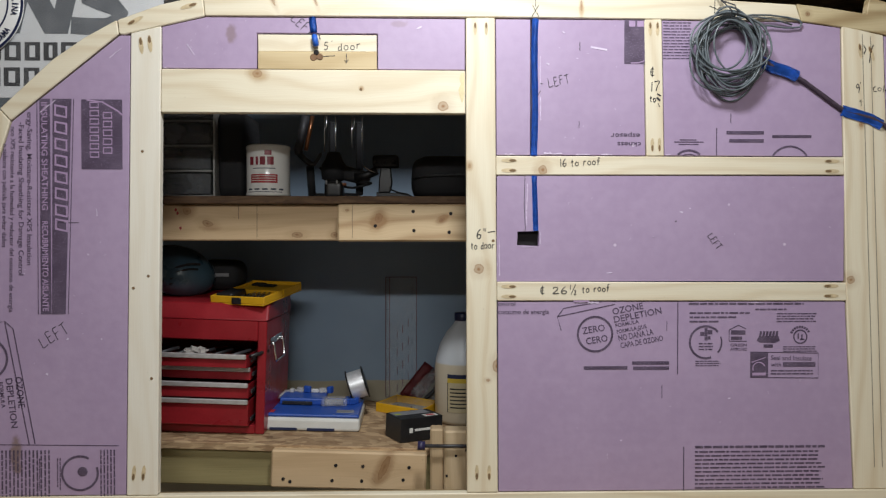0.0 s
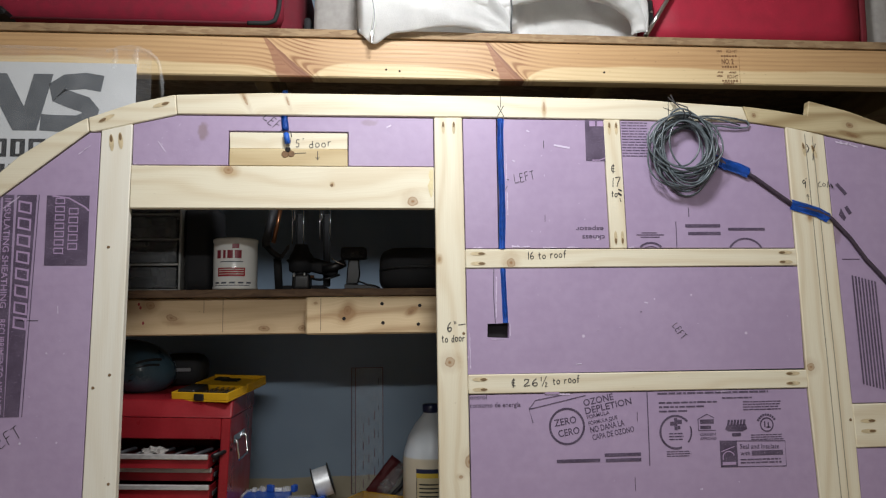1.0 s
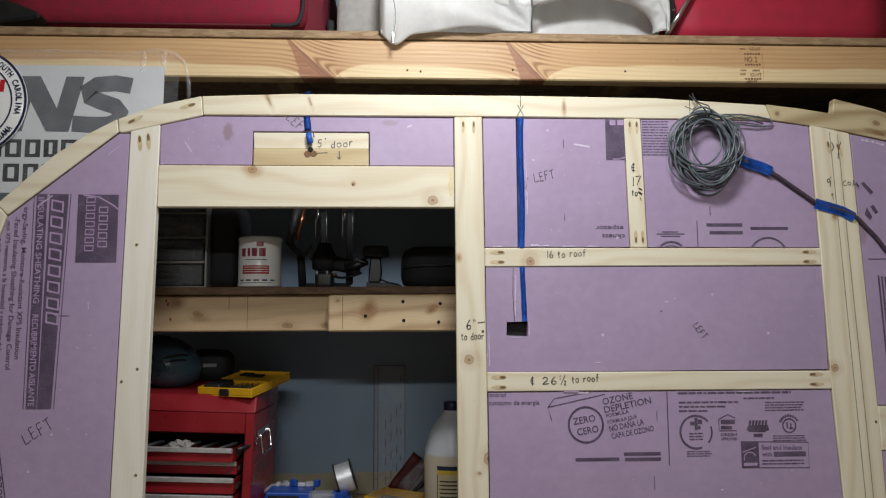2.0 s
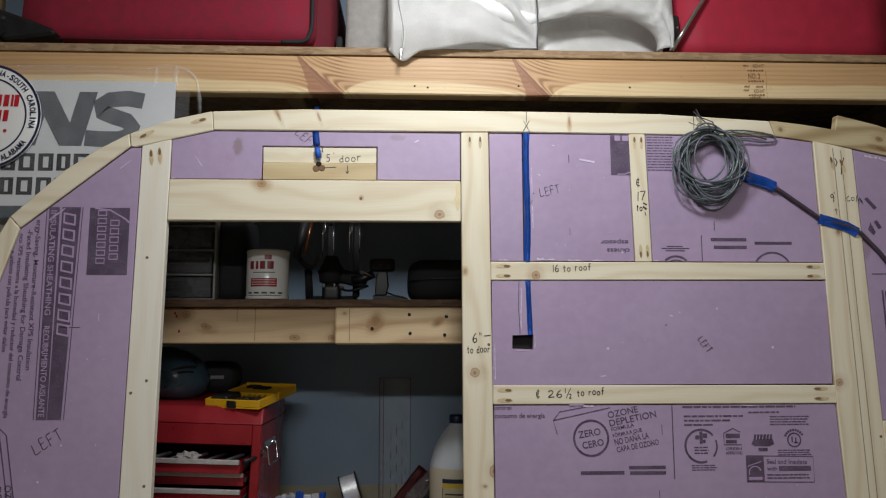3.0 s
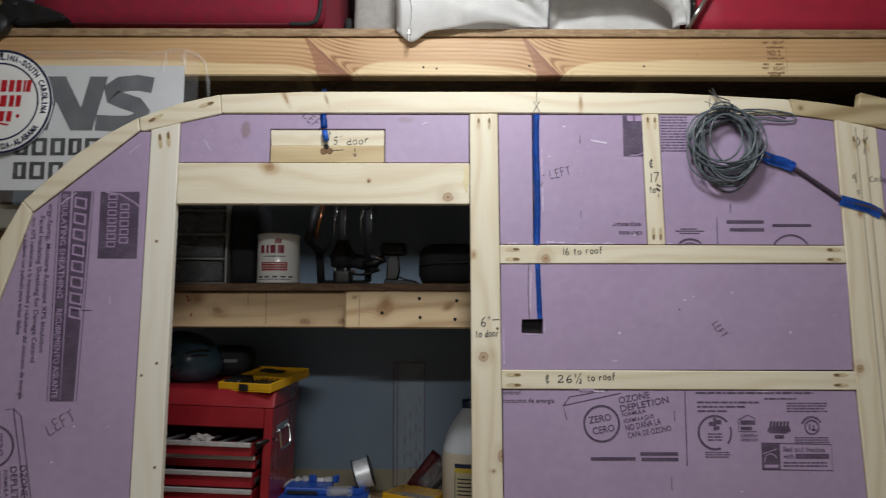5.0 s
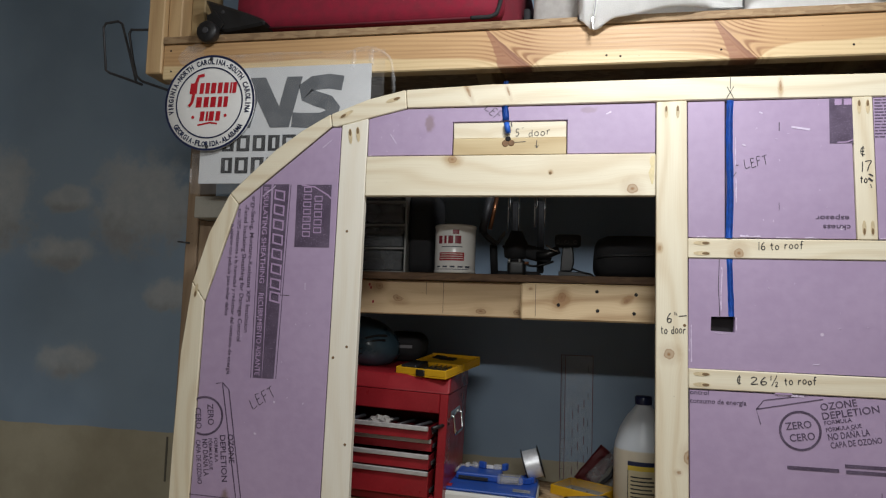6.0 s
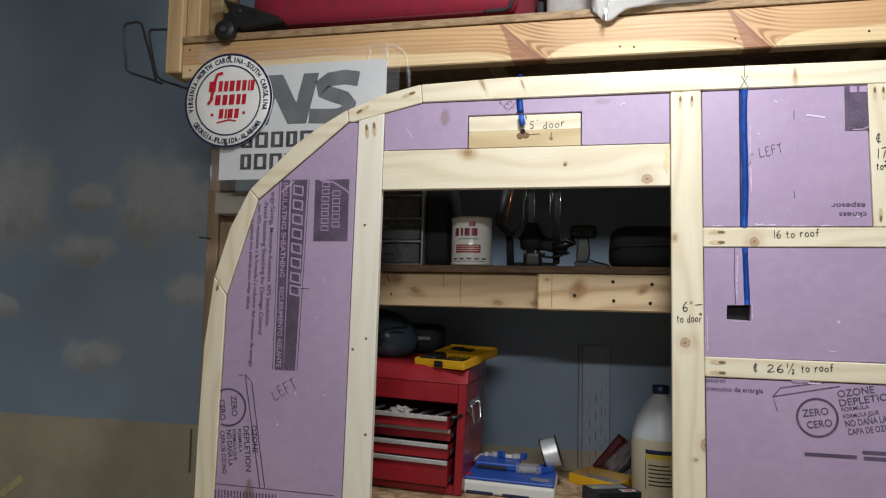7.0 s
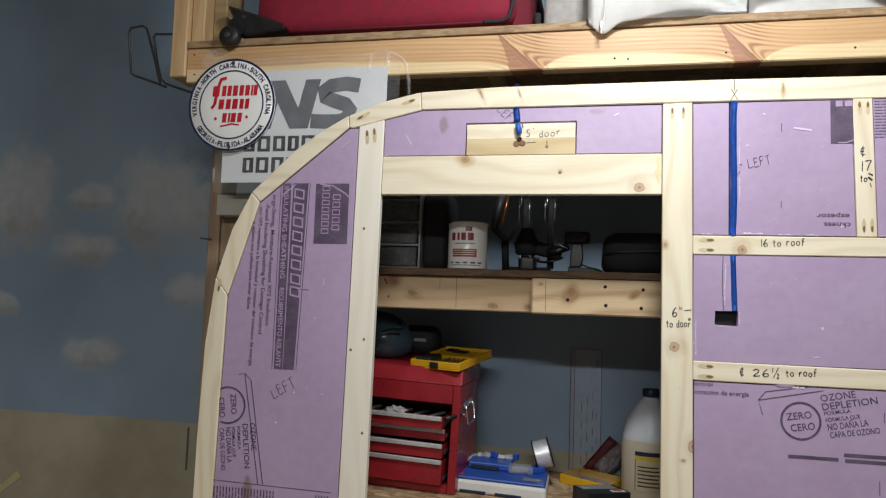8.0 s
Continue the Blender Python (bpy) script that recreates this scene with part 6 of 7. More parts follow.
tagged(part("fine_print", join(*[wrap(-34, 32, 1.4245 + 0.0055 * i, 1.4262 + 0.0055 * i, 0.0523) for i in range(3)]), OFFWHITE, can, "pale bars"), kind="stuff")

rig = thing("drill_stand", (-0.30, 0.38, 1.3895), "black drill stand with chromed guide rods", "tool")
part("base", box(-0.365, -0.255, 0.33, 0.47, 1.3898, 1.404, 0.004), SOFT_BLACK, rig)
part("foot", soft_box(-0.336, -0.290, 0.30, 0.35, 1.3898, 1.432, 0.008), BLACK, rig)
for cx in (-0.329, -0.258):
    part("column", box(cx - 0.009, cx + 0.009, 0.405, 0.430, 1.404, 1.60, 0.004), SOFT_BLACK, rig)
part("motor", moved(lathe(((0.020, 0.0), (0.031, 0.006), (0.033, 0.030), (0.030, 0.044), (0.022, 0.056), (0.016, 0.074)), sides=24), Matrix.Translation((-0.318, 0.352, 1.436))), SOFT_BLACK, rig)
part("chuck", moved(lathe(((0.006, 0.0), (0.011, 0.006), (0.012, 0.020), (0.008, 0.026)), sides=16), Matrix.Translation((-0.318, 0.340, 1.412))), STEEL, rig)
part("carriage", moved(soft_box(-0.045, 0.045, -0.022, 0.022, -0.018, 0.018, 0.010, 0.003, 15), Matrix.Translation((-0.268, 0.358, 1.452)) @ pose(0, 0, 0, 0, 14, 0)), SOFT_BLACK, rig)
for rx, z0 in ((-0.340, 1.510), (-0.312, 1.508), (-0.270, 1.520), (-0.244, 1.517)):
    part("rod", tube(((rx, 0.338, z0), (rx, 0.338, 1.60)), 0.0015), CHROME, rig)
for hx in (-0.334, -0.264):
    part("hook_wire", tube(((hx, 0.337, 1.60), (hx, 0.337, 1.578), (hx - 0.003, 0.337, 1.570), (hx - 0.006, 0.337, 1.574)), 0.0014), CHROME, rig)
for px in (-0.330, -0.304):
    part("pin", tube(((px, 0.299, 1.424), (px, 0.299, 1.434)), 0.0022), ALU, rig)
part("copper_pin", tube(((-0.300, 0.312, 1.424), (-0.281, 0.312, 1.425)), 0.0035), COPPER, rig)
part("cord", tube([(-0.352 + 0.012 * i, 0.335 + 0.006 * math.sin(i * 1.3), 1.470 - 0.030 * math.sin(math.pi * i / 11) - 0.0035 * i) for i in range(12)], 0.0032), BLACK, rig, "looped black cord")
pist = thing("heat_tool", (-0.39, 0.35, 1.3895), "grey and orange hand tool leaning on the stand", "tool")
part("barrel", tube(((-0.388, 0.340, 1.60), (-0.396, 0.335, 1.56), (-0.405, 0.330, 1.515), (-0.404, 0.330, 1.503)), 0.0105, 14), STEEL, pist, "worn grey barrel")
part("stripe", tube(((-0.370, 0.334, 1.60), (-0.377, 0.330, 1.56), (-0.386, 0.326, 1.512)), 0.0055), COPPER, pist, "orange strip")
part("nozzle", tube(((-0.405, 0.330, 1.506), (-0.390, 0.330, 1.490), (-0.374, 0.330, 1.478), (-0.366, 0.330, 1.476)), 0.0075), STEEL, pist)
part("blade", prism(((-0.370, 1.476), (-0.363, 1.472), (-0.346, 1.498), (-0.345, 1.509), (-0.352, 1.504)), 0.326, 0.331, 0.0008), STEEL, pist, "dull angled blade")
part("stand", tube(((-0.378, 0.345, 1.474), (-0.375, 0.36, 1.392)), 0.010, 10), SOFT_BLACK, pist)
mini = thing("camera_mount", (-0.19, 0.33, 1.3895), "small black adjustable clamp mount", "mount")
part("base", prism(((-0.205, 1.3898), (-0.118, 1.3898), (-0.120, 1.396), (-0.150, 1.403), (-0.205, 1.405)), 0.30, 0.36, 0.0015), BLACK, mini)
part("neck", prism(((-0.202, 1.405), (-0.172, 1.405), (-0.166, 1.43), (-0.170, 1.470), (-0.196, 1.470), (-0.200, 1.44)), 0.322, 0.348, 0.003), BLACK, mini)
part("head", soft_box(-0.216, -0.150, 0.316, 0.356, 1.468, 1.501, 0.008, 0.002, 4), BLACK, mini)
part("arm", tube(((-0.262, 0.335, 1.445), (-0.235, 0.332, 1.449), (-0.205, 0.330, 1.462)), 0.011, 12), BLACK, mini)
for kx in (-0.209, -0.186, -0.164):
    part("knob", moved(lathe(((0.0052, 0), (0.0046, 0.006), (0.002, 0.0075)), sides=14), Matrix.Translation((kx, 0.3155, 1.481)) @ pose(0, 0, 0, 90)), STEEL, mini)
part("lever", tube(((-0.238, 0.312, 1.471), (-0.226, 0.310, 1.462), (-0.206, 0.308, 1.453)), 0.0021), CHROME, mini)
part("tab", box(-0.180, -0.163, 0.290, 0.2985, 1.3898, 1.3935, 0.0008), CHROME, mini)
part("cable", tube(((-0.170, 0.312, 1.412), (-0.150, 0.305, 1.404), (-0.128, 0.303, 1.400), (-0.116, 0.304, 1.394)), 0.0020), BLACK, mini)
bag = thing("tool_bag", (-0.02, 0.40, 1.3895), "soft black zipped case lying on the shelf", "case")
part("shell", soft_box(-0.118, 0.15, 0.30, 0.50, 1.3898, 1.500, 0.035, 0.006, 9), SOFT_BLACK, bag)
part("zip", tube(((-0.112, 0.305, 1.440), (-0.06, 0.2965, 1.446), (0.0, 0.2955, 1.448), (0.14, 0.2985, 1.447)), 0.0028), BLACK, bag)

CARD = plain("brown_card", (0.26, 0.17, 0.10), 0.8, 0, 0.15, 20)
for cx0, cx1, ctop, tone in ((0.66, 0.86, 1.80, CARD), (1.02, 1.42, 1.76, SOFT_BLACK)):
    kind_of = "brown cardboard" if tone is CARD else "dark cardboard"
    pile = thing("storage_box", ((cx0 + cx1) / 2, 0.45, 1.389), kind_of + " box on the upper shelf behind the frame", "box", "boxes on the shelf")
    part("carton", box(cx0, cx1, 0.30, 0.62, 1.3895, ctop, 0.003), tone, pile)
    part("lid_flap", box(cx0 - 0.003, cx1 + 0.003, 0.297, 0.457, ctop + 0.0005, ctop + 0.004, 0.001), tone, pile)
    part("lid_flap", box(cx0 - 0.003, cx1 + 0.003, 0.460, 0.623, ctop + 0.0005, ctop + 0.004, 0.001), tone, pile)

# ---- things on the worktop ----
chest = thing("tool_chest", (-0.486, 0.288, bench_z(-0.486) + 0.0012), "red enamelled steel tool chest with drawers partly open", "tool chest", turn=-1, lean=SAG)
def cpart(name, bm, material, parent, label=""):
    return part(name, bm, material, parent, label, local=True)
cpart("side_panel", box(-0.52, -0.500, 0.0, 0.27, 0.0, 0.282, 0.002), RED_STEEL, chest)
cpart("side_panel", box(-0.022, 0.0, 0.0, 0.27, 0.0, 0.282, 0.002), RED_STEEL, chest)
cpart("back_panel", box(-0.4995, -0.0225, 0.262, 0.27, 0.0, 0.282, 0.001), RED_STEEL, chest)
cpart("bottom_panel", box(-0.4995, -0.0225, 0.0, 0.2615, 0.0, 0.022, 0.002), RED_STEEL, chest)
cpart("front_strip", box(-0.4995, -0.0225, 0.0, 0.012, 0.232, 0.282, 0.002), RED_STEEL, chest)
cpart("till_floor", box(-0.4995, -0.0225, 0.0125, 0.2615, 0.236, 0.240, 0), RED_STEEL, chest)
lid_bm = box(-0.523, 0.003, -0.003, 0.273, 0.2825, 0.325, 0)
for v in lid_bm.verts:
    if v.co.z > 0.3:
        v.co.y, v.co.z = (v.co.y + 0.024, 0.322) if v.co.y < 0.1 else (v.co.y, 0.352)
        v.co.x = v.co.x * 0.975 - 0.004
cpart("lid", bevelled(lid_bm, 0.005, 2), RED_STEEL, chest)
for z0, z1, out in ((0.174, 0.206, 0.055), (0.137, 0.168, 0.012), (0.095, 0.132, 0.030), (0.026, 0.090, 0.026)):
    dr = cpart("drawer", join(box(-0.496, -0.034, -out, -out + 0.003, z0, z1, 0.001), box(-0.496, -0.493, -out + 0.0032, 0.22, z0, z1 - 0.004, 0), box(-0.037, -0.034, -out + 0.0032, 0.22, z0, z1 - 0.004, 0), box(-0.4925, -0.0375, -out + 0.0032, 0.22, z0, z0 + 0.002, 0)), RED_STEEL, chest)
    cpart("pull_strip", box(-0.496, -0.034, -out - 0.009, -out - 0.0004, z1 - 0.010, z1 + 0.0015, 0.0015), ALU, dr, "bright metal pull strip")
    cpart("slide", box(-0.0335, -0.030, -out * 0.4 + 0.004, 0.15, z0 + 0.008, z0 + 0.018, 0.001), STEEL, dr)
rag = bmesh.new()
bmesh.ops.create_icosphere(rag, subdivisions=3, radius=1)
for v in rag.verts:
    v.co = Vector((v.co.x * 0.026, v.co.y * 0.022, v.co.z * 0.013)) * (1 + 0.6 * noise.noise(v.co * 2.2))
cpart("rag", moved(rag, Matrix.Translation((-0.172, -0.016, 0.203))), GREY_CLOTH, chest, "crumpled grey rag")
for i in range(7):
    cpart("hand_tool", tube(((-0.30 + 0.045 * i, -0.035, 0.200), (-0.27 + 0.045 * i, 0.02, 0.206)), 0.005), STEEL if i % 2 else BLACK, chest)
grip = cpart("side_handle", tube(((0.006, 0.040, 0.228), (0.010, 0.040, 0.218), (0.015, 0.040, 0.182), (0.015, 0.046, 0.177), (0.015, 0.136, 0.177), (0.015, 0.142, 0.182), (0.010, 0.142, 0.218), (0.006, 0.142, 0.228)), 0.0034), CHROME, chest, "chromed bail handle")
cpart("handle_plate", box(0.0005, 0.004, 0.030, 0.152, 0.219, 0.237, 0.001), CHROME, grip)

bits = thing("bit_case", (-0.540, 0.350, 1.1275), "open yellow bit case lying on the chest", "bit case", turn=-17, tip=7.2, lean=1)
cpart("tray", join(box(-0.075, 0.075, -0.05, 0.05, 0.0, 0.004, 0.001), box(-0.075, 0.075, -0.05, -0.045, 0.0045, 0.022, 0.001), box(-0.075, -0.070, -0.0445, 0.0445, 0.0045, 0.022, 0.001), box(0.070, 0.075, -0.0445, 0.0445, 0.0045, 0.022, 0.001), box(-0.075, 0.075, 0.045, 0.05, 0.0045, 0.020, 0.001)), YELLOW, bits)
cpart("tray", join(box(-0.075, 0.075, 0.055, 0.155, 0.0, 0.004, 0.001), box(-0.075, 0.075, 0.150, 0.155, 0.0045, 0.024, 0.001), box(-0.075, -0.070, 0.0555, 0.1495, 0.0045, 0.022, 0.001), box(0.070, 0.075, 0.0555, 0.1495, 0.0045, 0.022, 0.001), box(-0.069, 0.069, 0.056, 0.149, 0.0045, 0.016, 0.003)), YELLOW, bits)
cpart("latch", box(-0.012, 0.014, -0.056, -0.0505, 0.003, 0.020, 0.002), BLACK, bits, "black latch")
cpart("insert", box(-0.066, -0.02, -0.04, 0.03, 0.0045, 0.026, 0.003), BLACK, bits, "black bit holder")
cpart("insert", box(-0.03, 0.02, 0.10, 0.125, 0.0165, 0.022, 0.003), BLACK, bits, "black bit holder")
cpart("insert", box(-0.055, -0.02, 0.11, 0.14, 0.0165, 0.022, 0.003), BLACK, bits, "black bit holder")
for i in range(16):
    cpart("bit", tube(((-0.010 + 0.0048 * i, -0.038, 0.008), (-0.008 + 0.0048 * i, 0.0 + 0.02 * (i % 3), 0.016)), 0.002, 6), CHROME if i % 3 else STEEL, bits)


def helmet():
    bm = bmesh.new()
    bmesh.ops.create_uvsphere(bm, u_segments=32, v_segments=20, radius=1)
    for v in bm.verts:
        x, y, z = v.co
        s = 1 + 0.08 * math.sin(3 * x)
        v.co = Vector((x * 0.105, y * 0.086 * s, z * (0.074 if z > 0 else 0.062)))
    return smoothed(bm)


hat = thing("helmet", (-0.74, 0.40, 1.13), "dark blue hard plastic helmet with slots", "helmet")
part("shell", moved(helmet(), Matrix.Translation((-0.748, 0.420, 1.196)) @ pose(0, 0, 0, 0, 14, 0)), TEAL, hat)
# slots are near-black strips on the shell, the shade inside put into their colour
for i in range(4):
    part("vent_slot", tube([(-0.735 + 0.056 * k / 6 + 0.004 * i, 0.3345 + 0.028 * (k / 6) ** 2 + 0.003 * abs(i - 1.2), 1.172 + 0.0135 * i + 0.010 * math.sin(k / 6 * 2.0)) for k in range(7)], 0.0032, 6), VOID, hat)
part("stud", moved(lathe(((0.005, 0), (0.004, 0.002)), sides=12), Matrix.Translation((-0.752, 0.335, 1.180)) @ pose(0, 0, 0, 90)), VOID, hat)
sack = thing("black_pouch", (-0.64, 0.48, 1.14), "black pouch with a small grey tag", "pouch")
part("shell", soft_box(-0.70, -0.585, 0.44, 0.55, 1.148, 1.228, 0.03, 0.006, 3), SOFT_BLACK, sack)
part("tag", box(-0.648, -0.612, 0.436, 0.4395, 1.186, 1.195, 0.0005), GREY, sack, "grey tag")

kit = thing("blue_case", (-0.377, 0.430, bench_z(-0.377) + 0.0004), "blue and white plastic case with loose tools on top", "case", turn=1, lean=SAG)
low = box(-0.124, 0.124, -0.10, 0.10, 0.0, 0.034, 0.008, 3)
cpart("base", low, OFFWHITE, kit, "white lower shell")
cpart("lid", box(-0.121, 0.121, -0.096, 0.096, 0.0345, 0.043, 0.004, 2), BLUE, kit, "blue lid")
cpart("front_slot", box(-0.105, -0.035, -0.1035, -0.1003, 0.002, 0.009, 0.001), NAVY, kit)
cpart("front_slot", box(-0.010, 0.060, -0.1035, -0.1003, 0.002, 0.009, 0.001), NAVY, kit)
cpart("badge", box(-0.112, -0.098, -0.085, -0.06, 0.0432, 0.0445, 0.0005), plain("badge_red", (0.42, 0.03, 0.04), 0.4), kit, "small red badge")
cpart("raised_lid", box(-0.100, 0.02, 0.0, 0.085, 0.0435, 0.062, 0.004, 2), BLUE, kit, "raised blue cover")
cpart("cover_slot", box(-0.092, -0.012, -0.006, -0.0004, 0.045, 0.054, 0.001), BLACK, kit)
cpart("clear_arm", tube(((-0.118, -0.05, 0.046), (-0.114, 0.0, 0.054), (-0.096, 0.070, 0.064), (-0.03, 0.088, 0.066), (0.03, 0.09, 0.062)), 0.0045), PACK, kit, "milky plastic handle")
for i in range(6):
    cpart("clip", moved(box(-0.006, 0.006, -0.010, 0.010, 0.0, 0.010 + 0.004 * (i % 3), 0.002), Matrix.Translation((-0.078 + 0.021 * i, 0.070, 0.0625)) @ pose(0, 0, 0, 0, 0, 31 * i)), (MILKY, PACK, BLUE)[i % 3], kit)
cpart("blister", moved(box(-0.035, 0.035, -0.022, 0.022, 0.0, 0.020, 0.006, 2), Matrix.Translation((0.045, 0.01, 0.0435)) @ pose(0, 0, 0, 0, 0, 8)), PACK, kit, "clear blister pack")
cpart("blister_core", moved(box(-0.024, 0.024, -0.014, 0.014, 0.002, 0.013, 0.003), Matrix.Translation((0.045, 0.01, 0.0435)) @ pose(0, 0, 0, 0, 0, 8)), GREY, kit)
for i in range(5):
    cpart("blue_clip", moved(box(-0.010, 0.010, -0.006, 0.006, 0.0, 0.016, 0.002), Matrix.Translation((0.080 + 0.013 * (i % 3), 0.02 + 0.022 * (i // 2), 0.0435)) @ pose(0, 0, 0, 0, 0, 37 * i)), BLUE, kit)
cpart("sticker", box(0.06, 0.105, -0.075, -0.045, 0.0432, 0.0440, 0.0003), GREY, kit, "grey sticker")

spool = thing("solder_spool", (-0.274, 0.492, 0.836), "spool of bright silver solder wire with black flanges", "spool")
m_sp = Matrix.Translation((-0.272, 0.495, 0.8815)) @ pose(0, 0, 0, 0, 73, 5)
part("wound_wire", moved(lathe(tuple((0.0385 + 0.0006 * (i % 2), -0.021 + 0.042 * i / 24) for i in range(25)), sides=40), m_sp), plain("silver_wire", (0.74, 0.75, 0.76), 0.38, 0.55, 0.1, 90), spool)
for s in (-1, 1):
    part("flange", moved(lathe(((0.012, s * 0.0215), (0.0445, s * 0.0215), (0.0445, s * 0.0240), (0.012, s * 0.0240)), sides=40), m_sp), BLACK, spool, "black flange")

tray = thing("yellow_organizer", (-0.132, 0.580, bench_z(-0.132) + 0.0004), "shallow yellow tray with clear lid and screws", "tray", turn=-28, lean=SAG)
cpart("tray", join(box(-0.075, 0.075, -0.06, 0.06, 0.0, 0.003, 0.001), box(-0.075, 0.075, -0.06, -0.056, 0.0032, 0.026, 0.001), box(-0.075, 0.075, 0.056, 0.06, 0.0032, 0.026, 0.001), box(-0.075, -0.071, -0.0558, 0.0558, 0.0032, 0.026, 0.001), box(0.071, 0.075, -0.0558, 0.0558, 0.0032, 0.026, 0.001)), YELLOW, tray)
cpart("lining", box(-0.0705, 0.0705, -0.0555, 0.0555, 0.0032, 0.0045, 0), plain("tray_lining", (0.24, 0.22, 0.17), 0.6), tray, "dull grey lining")
cpart("clear_lid", box(-0.070, 0.070, -0.055, 0.055, 0.0235, 0.0245, 0), CLEAR, tray)
for i in range(16):
    a = 0.9 * i
    cpart("screw", tube(((-0.05 + 0.0065 * i, -0.03 + 0.02 * math.sin(a), 0.006), (-0.05 + 0.0065 * i + 0.014 * math.cos(a), -0.025 + 0.02 * math.sin(a) + 0.012, 0.011)), 0.0018, 6), CHROME, tray)

carton = thing("black_box", (-0.112, 0.308, bench_z(-0.112) + 0.0008), "small black printed cardboard box", "box", turn=30, lean=SAG)
cpart("carton", box(-0.060, 0.060, -0.040, 0.040, 0.0, 0.058, 0.0012), BLACK, carton)
cpart("top_label", box(-0.055, 0.045, -0.002, 0.033, 0.0582, 0.0587, 0.0001), GREY, carton, "grey printed top")
cpart("sticker", box(0.012, 0.050, -0.034, -0.016, 0.0582, 0.0588, 0.0001), OFFWHITE, carton, "white sticker")
cpart("sticker_mark", box(0.020, 0.042, -0.031, -0.020, 0.0590, 0.0593, 0.0001), SIGN_RED, carton)
cpart("green_mark", box(-0.052, -0.035, 0.002, 0.012, 0.0589, 0.0592, 0.0001), plain("lime_mark", (0.35, 0.42, 0.05), 0.5), carton)
cpart("front_mark", join(box(-0.035, -0.025, -0.0406, -0.0402, 0.022, 0.034, 0.0001), box(-0.02, 0.03, -0.0406, -0.0402, 0.025, 0.031, 0.0001)), OFFWHITE, carton, "pale bars")

def jug_plastic():
    """Milky plastic, darker and creamier up to the level of the liquid behind it."""
    g = Graph("jug_plastic", 0.32)
    x, y, z = g.sep(g.p)
    full = g.span(z, 0.950, 0.944)
    g.colour(g.mix(full, g.mix(g.noise(g.p, 9.0, 3), (0.58, 0.62, 0.66), (0.70, 0.74, 0.77)), g.mix(g.noise(g.p, 7.0, 3), (0.60, 0.53, 0.40), (0.68, 0.61, 0.47))))
    g.b.inputs["Subsurface Weight"].default_value = 0.25
    g.b.inputs["Subsurface Radius"].default_value = (0.02, 0.02, 0.02)
    g.bump(g.noise(g.p, 40.0, 2), 0.08, 0.002)
    return g.mat


JUG_PLASTIC = jug_plastic()
jug = thing("plastic_jug", (0.021, 0.487, 0.7815), "translucent gallon jug with navy cap and yellow label", "jug")
part("bottle", lathe(((0.060, 0.0), (0.071, 0.004), (0.076, 0.014), (0.077, 0.10), (0.077, 0.150), (0.074, 0.175), (0.062, 0.215), (0.042, 0.250), (0.026, 0.268), (0.0205, 0.276), (0.020, 0.286)), (0.021, 0.487, 0.7815), 44), JUG_PLASTIC, jug, "milky plastic bottle, cream liquid inside")
part("cap", lathe(((0.0215, 0.279), (0.0225, 0.281), (0.0225, 0.298), (0.020, 0.301), (0.001, 0.301)), (0.021, 0.487, 0.7815), 30), NAVY, jug, "navy screw cap")
def jug_wrap(a0, a1, z0, z1, r=0.0782):
    bm = bmesh.new()
    cols = [[bm.verts.new((0.021 + r * math.sin(radians(a0 + (a1 - a0) * i / 10)), 0.487 - r * math.cos(radians(a0 + (a1 - a0) * i / 10)), z)) for z in (z0, z1)] for i in range(11)]
    for a, c in zip(cols, cols[1:]):
        bm.faces.new((a[0], c[0], c[1], a[1])).smooth = True
    return bm
label_j = part("label", jug_wrap(-34, 40, 0.8193, 0.8993), CREAM, jug, "cream paper label")
part("label_band", jug_wrap(-34, 40, 0.8993, 0.9113, 0.0784), LABEL_YELLOW, jug, "yellow band")
part("label_band", jug_wrap(-34, 40, 0.9113, 0.9223, 0.0784), NAVY, jug, "navy band")
part("label_print", join(*[jug_wrap(-28, 30 - 9 * (i % 3), 0.8313 + 0.010 * i, 0.8348 + 0.010 * i, 0.0786) for i in range(6)], jug_wrap(-34, -32.5, 0.8193, 0.8993, 0.0786)), SIGN_BLACK, jug, "small dark bars")

pack = thing("blister_packs", (-0.09, 0.62, 0.785), "red card and clear plastic packs leaning on the wall", "package")
def card(n, w, h, amp, seed):
    bm = bmesh.new()
    g = [[bm.verts.new((w * (i / n - 0.5), amp * noise.noise((i * 0.7 + seed, j * 0.7, seed)), h * j / n)) for j in range(n + 1)] for i in range(n + 1)]
    for i in range(n):
        for j in range(n):
            bm.faces.new((g[i][j], g[i + 1][j], g[i + 1][j + 1], g[i][j + 1])).smooth = True
    bmesh.ops.solidify(bm, geom=list(bm.faces), thickness=0.0015)
    return bm
part("red_card", moved(card(8, 0.06, 0.125, 0.012, 1), Matrix.Translation((-0.138, 0.655, 0.800)) @ pose(0, 0, 0, -14, 40, 0)), plain("red_card", (0.20, 0.03, 0.035), 0.5), pack)
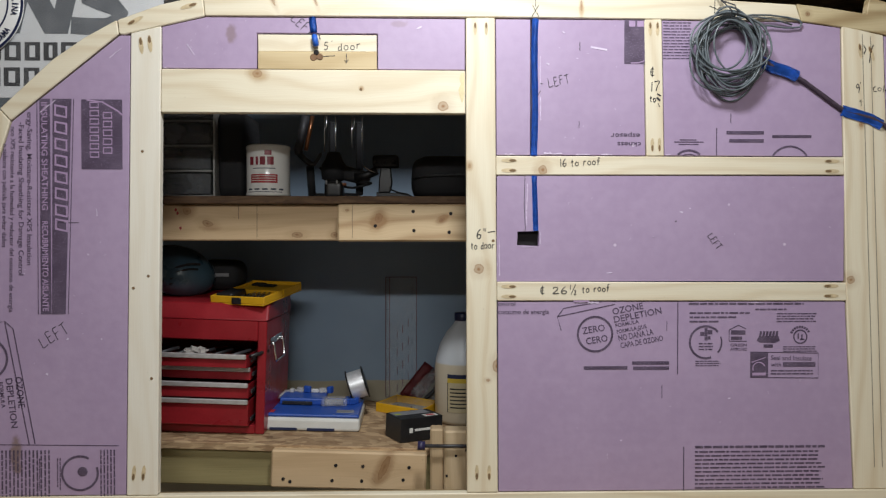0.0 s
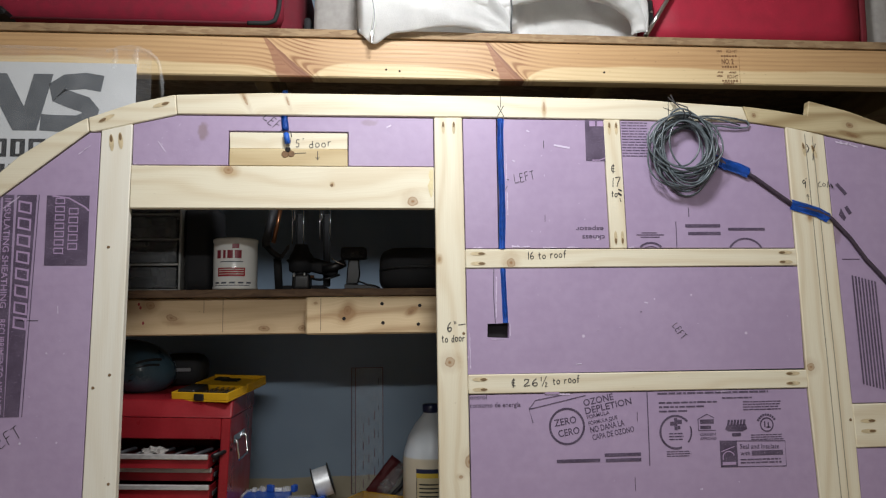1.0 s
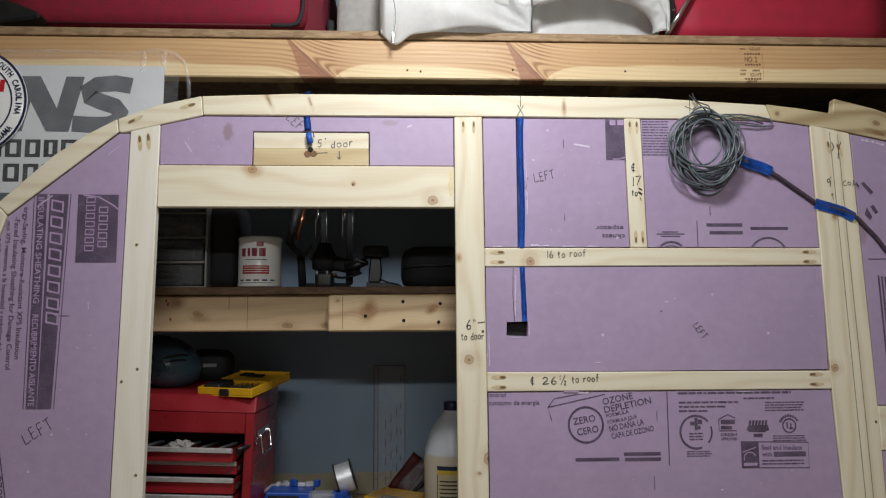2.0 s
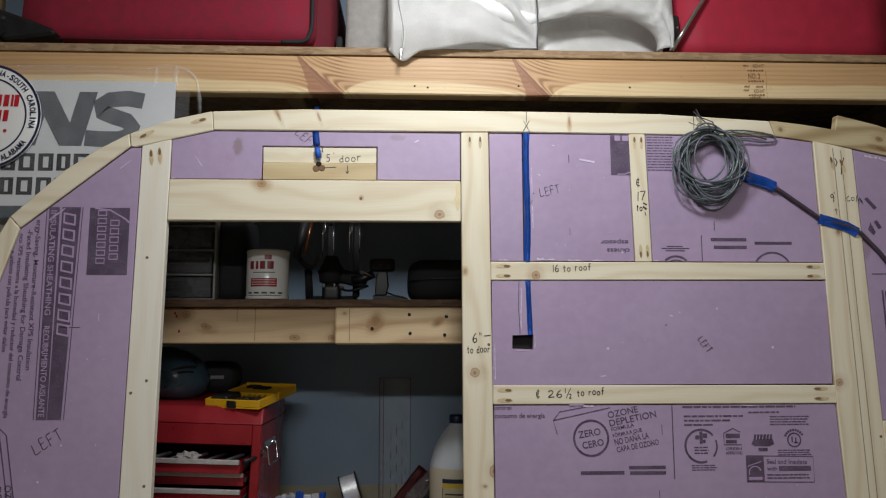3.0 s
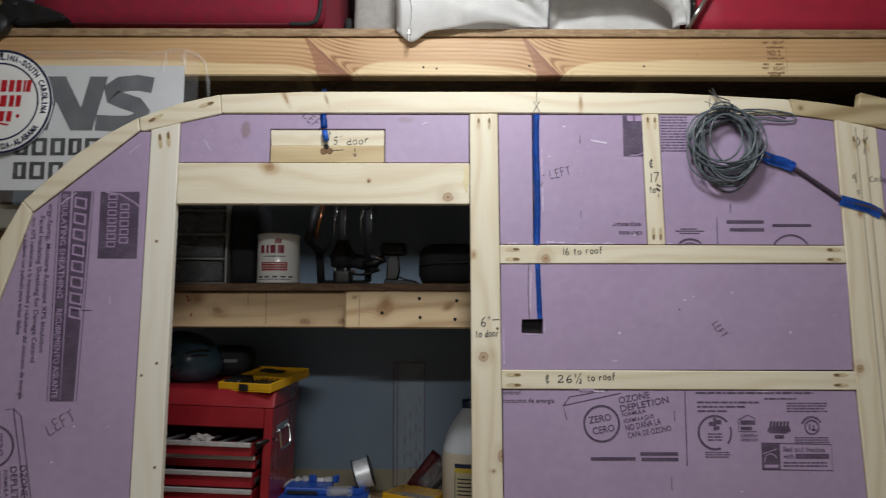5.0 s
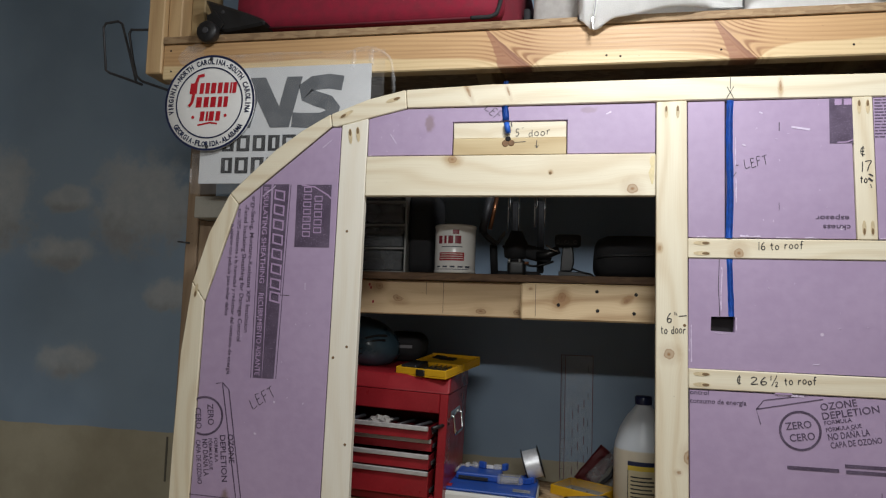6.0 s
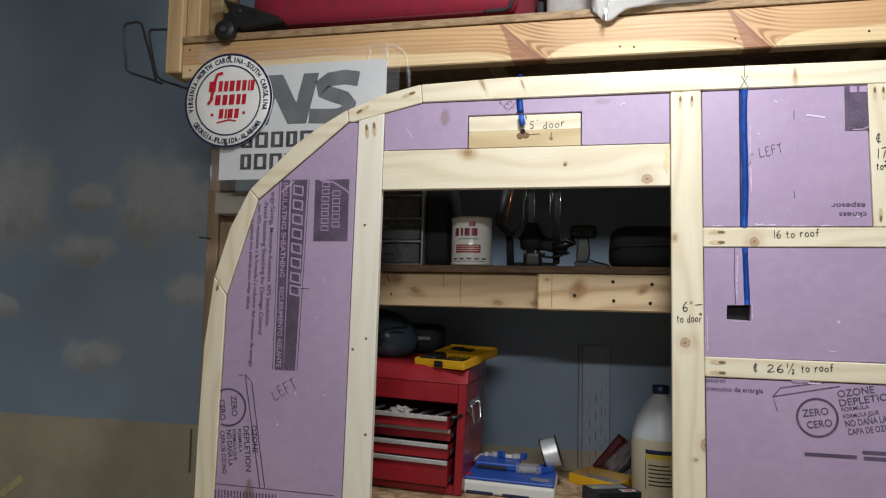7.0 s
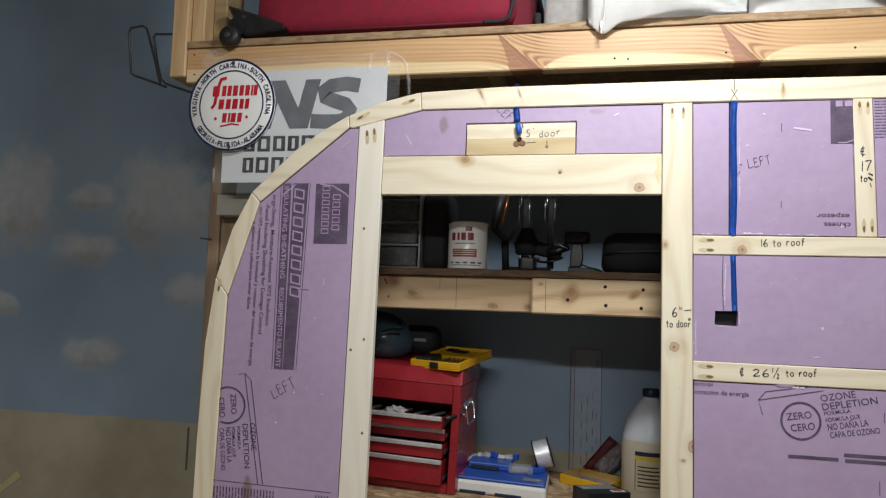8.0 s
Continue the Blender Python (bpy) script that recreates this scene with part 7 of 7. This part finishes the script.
part("clear_pack", moved(card(10, 0.085, 0.12, 0.022, 6), Matrix.Translation((-0.100, 0.648, 0.796)) @ pose(0, 0, 0, -14, 46, 0)), PACK, pack)
part("inner_part", moved(tube(((0, 0, 0.01), (0.004, 0.0, 0.05), (-0.006, 0, 0.08)), 0.006), Matrix.Translation((-0.092, 0.640, 0.797)) @ pose(0, 0, 0, -14, 44, 0)), STEEL, pack)

rule = thing("clear_ruler", (-0.156, 0.696, 0.80), "clear plastic ruler with red markings on the wall", "ruler")
blade = part("blade", box(-0.205, -0.108, 0.6955, 0.6975, 0.795, 1.172, 0.0003), CLEAR, rule)
blade.visible_shadow = False
RULE_RED = plain("ruler_red", (0.13, 0.045, 0.06), 0.5)
RULE_INK = plain("ruler_ink", (0.06, 0.055, 0.07), 0.5)
tagged(part("scale_marks", join(*[bar(-0.204, -0.204 + (0.010 if i % 4 == 0 else 0.005), 0.80 + 0.0075 * i, 0.8010 + 0.0075 * i, 0.6948) for i in range(49)]), RULE_INK, rule), kind="stuff")
for ex in (-0.192, -0.2045, -0.110):
    part("edge_line", bar(ex - 0.0009, ex + 0.0009, 0.80, 1.171, 0.6948), RULE_RED, rule)
part("edge_line", bar(-0.205, -0.109, 1.1695, 1.1715, 0.6948), RULE_RED, rule)
for c in range(3):
    for k in range(4):
        part("red_mark", bar(-0.170 + 0.017 * c, -0.1682 + 0.017 * c, 0.98 - 0.055 * k + 0.018 * c, 1.005 - 0.055 * k + 0.018 * c, 0.6948), RULE_RED, rule)
for k in range(4):
    part("figure", bar(-0.124, -0.1225, 0.88 + 0.08 * k, 0.90 + 0.08 * k, 0.6948), RULE_INK, rule)

# ---- small marks on the wall ----
# thin dark upright strip just in front of the beige wall
solo("wall_slot", box(-1.519, -1.512, 0.696, 0.699, 0.69, 0.838, 0.001), plain("strip_dark", (0.13, 0.12, 0.095), 0.8), "narrow dark upright strip on the beige wall", "trim", kind="structure")
solo("tape_piece", moved(box(-0.055, 0.055, -0.001, 0.001, -0.013, 0.013, 0.0003), Matrix.Translation((-2.235, 0.698, 0.588)) @ pose(0, 0, 0, 0, -38, 0)), MASK_TAPE, "pale yellow tape strip on the wall", "tape")
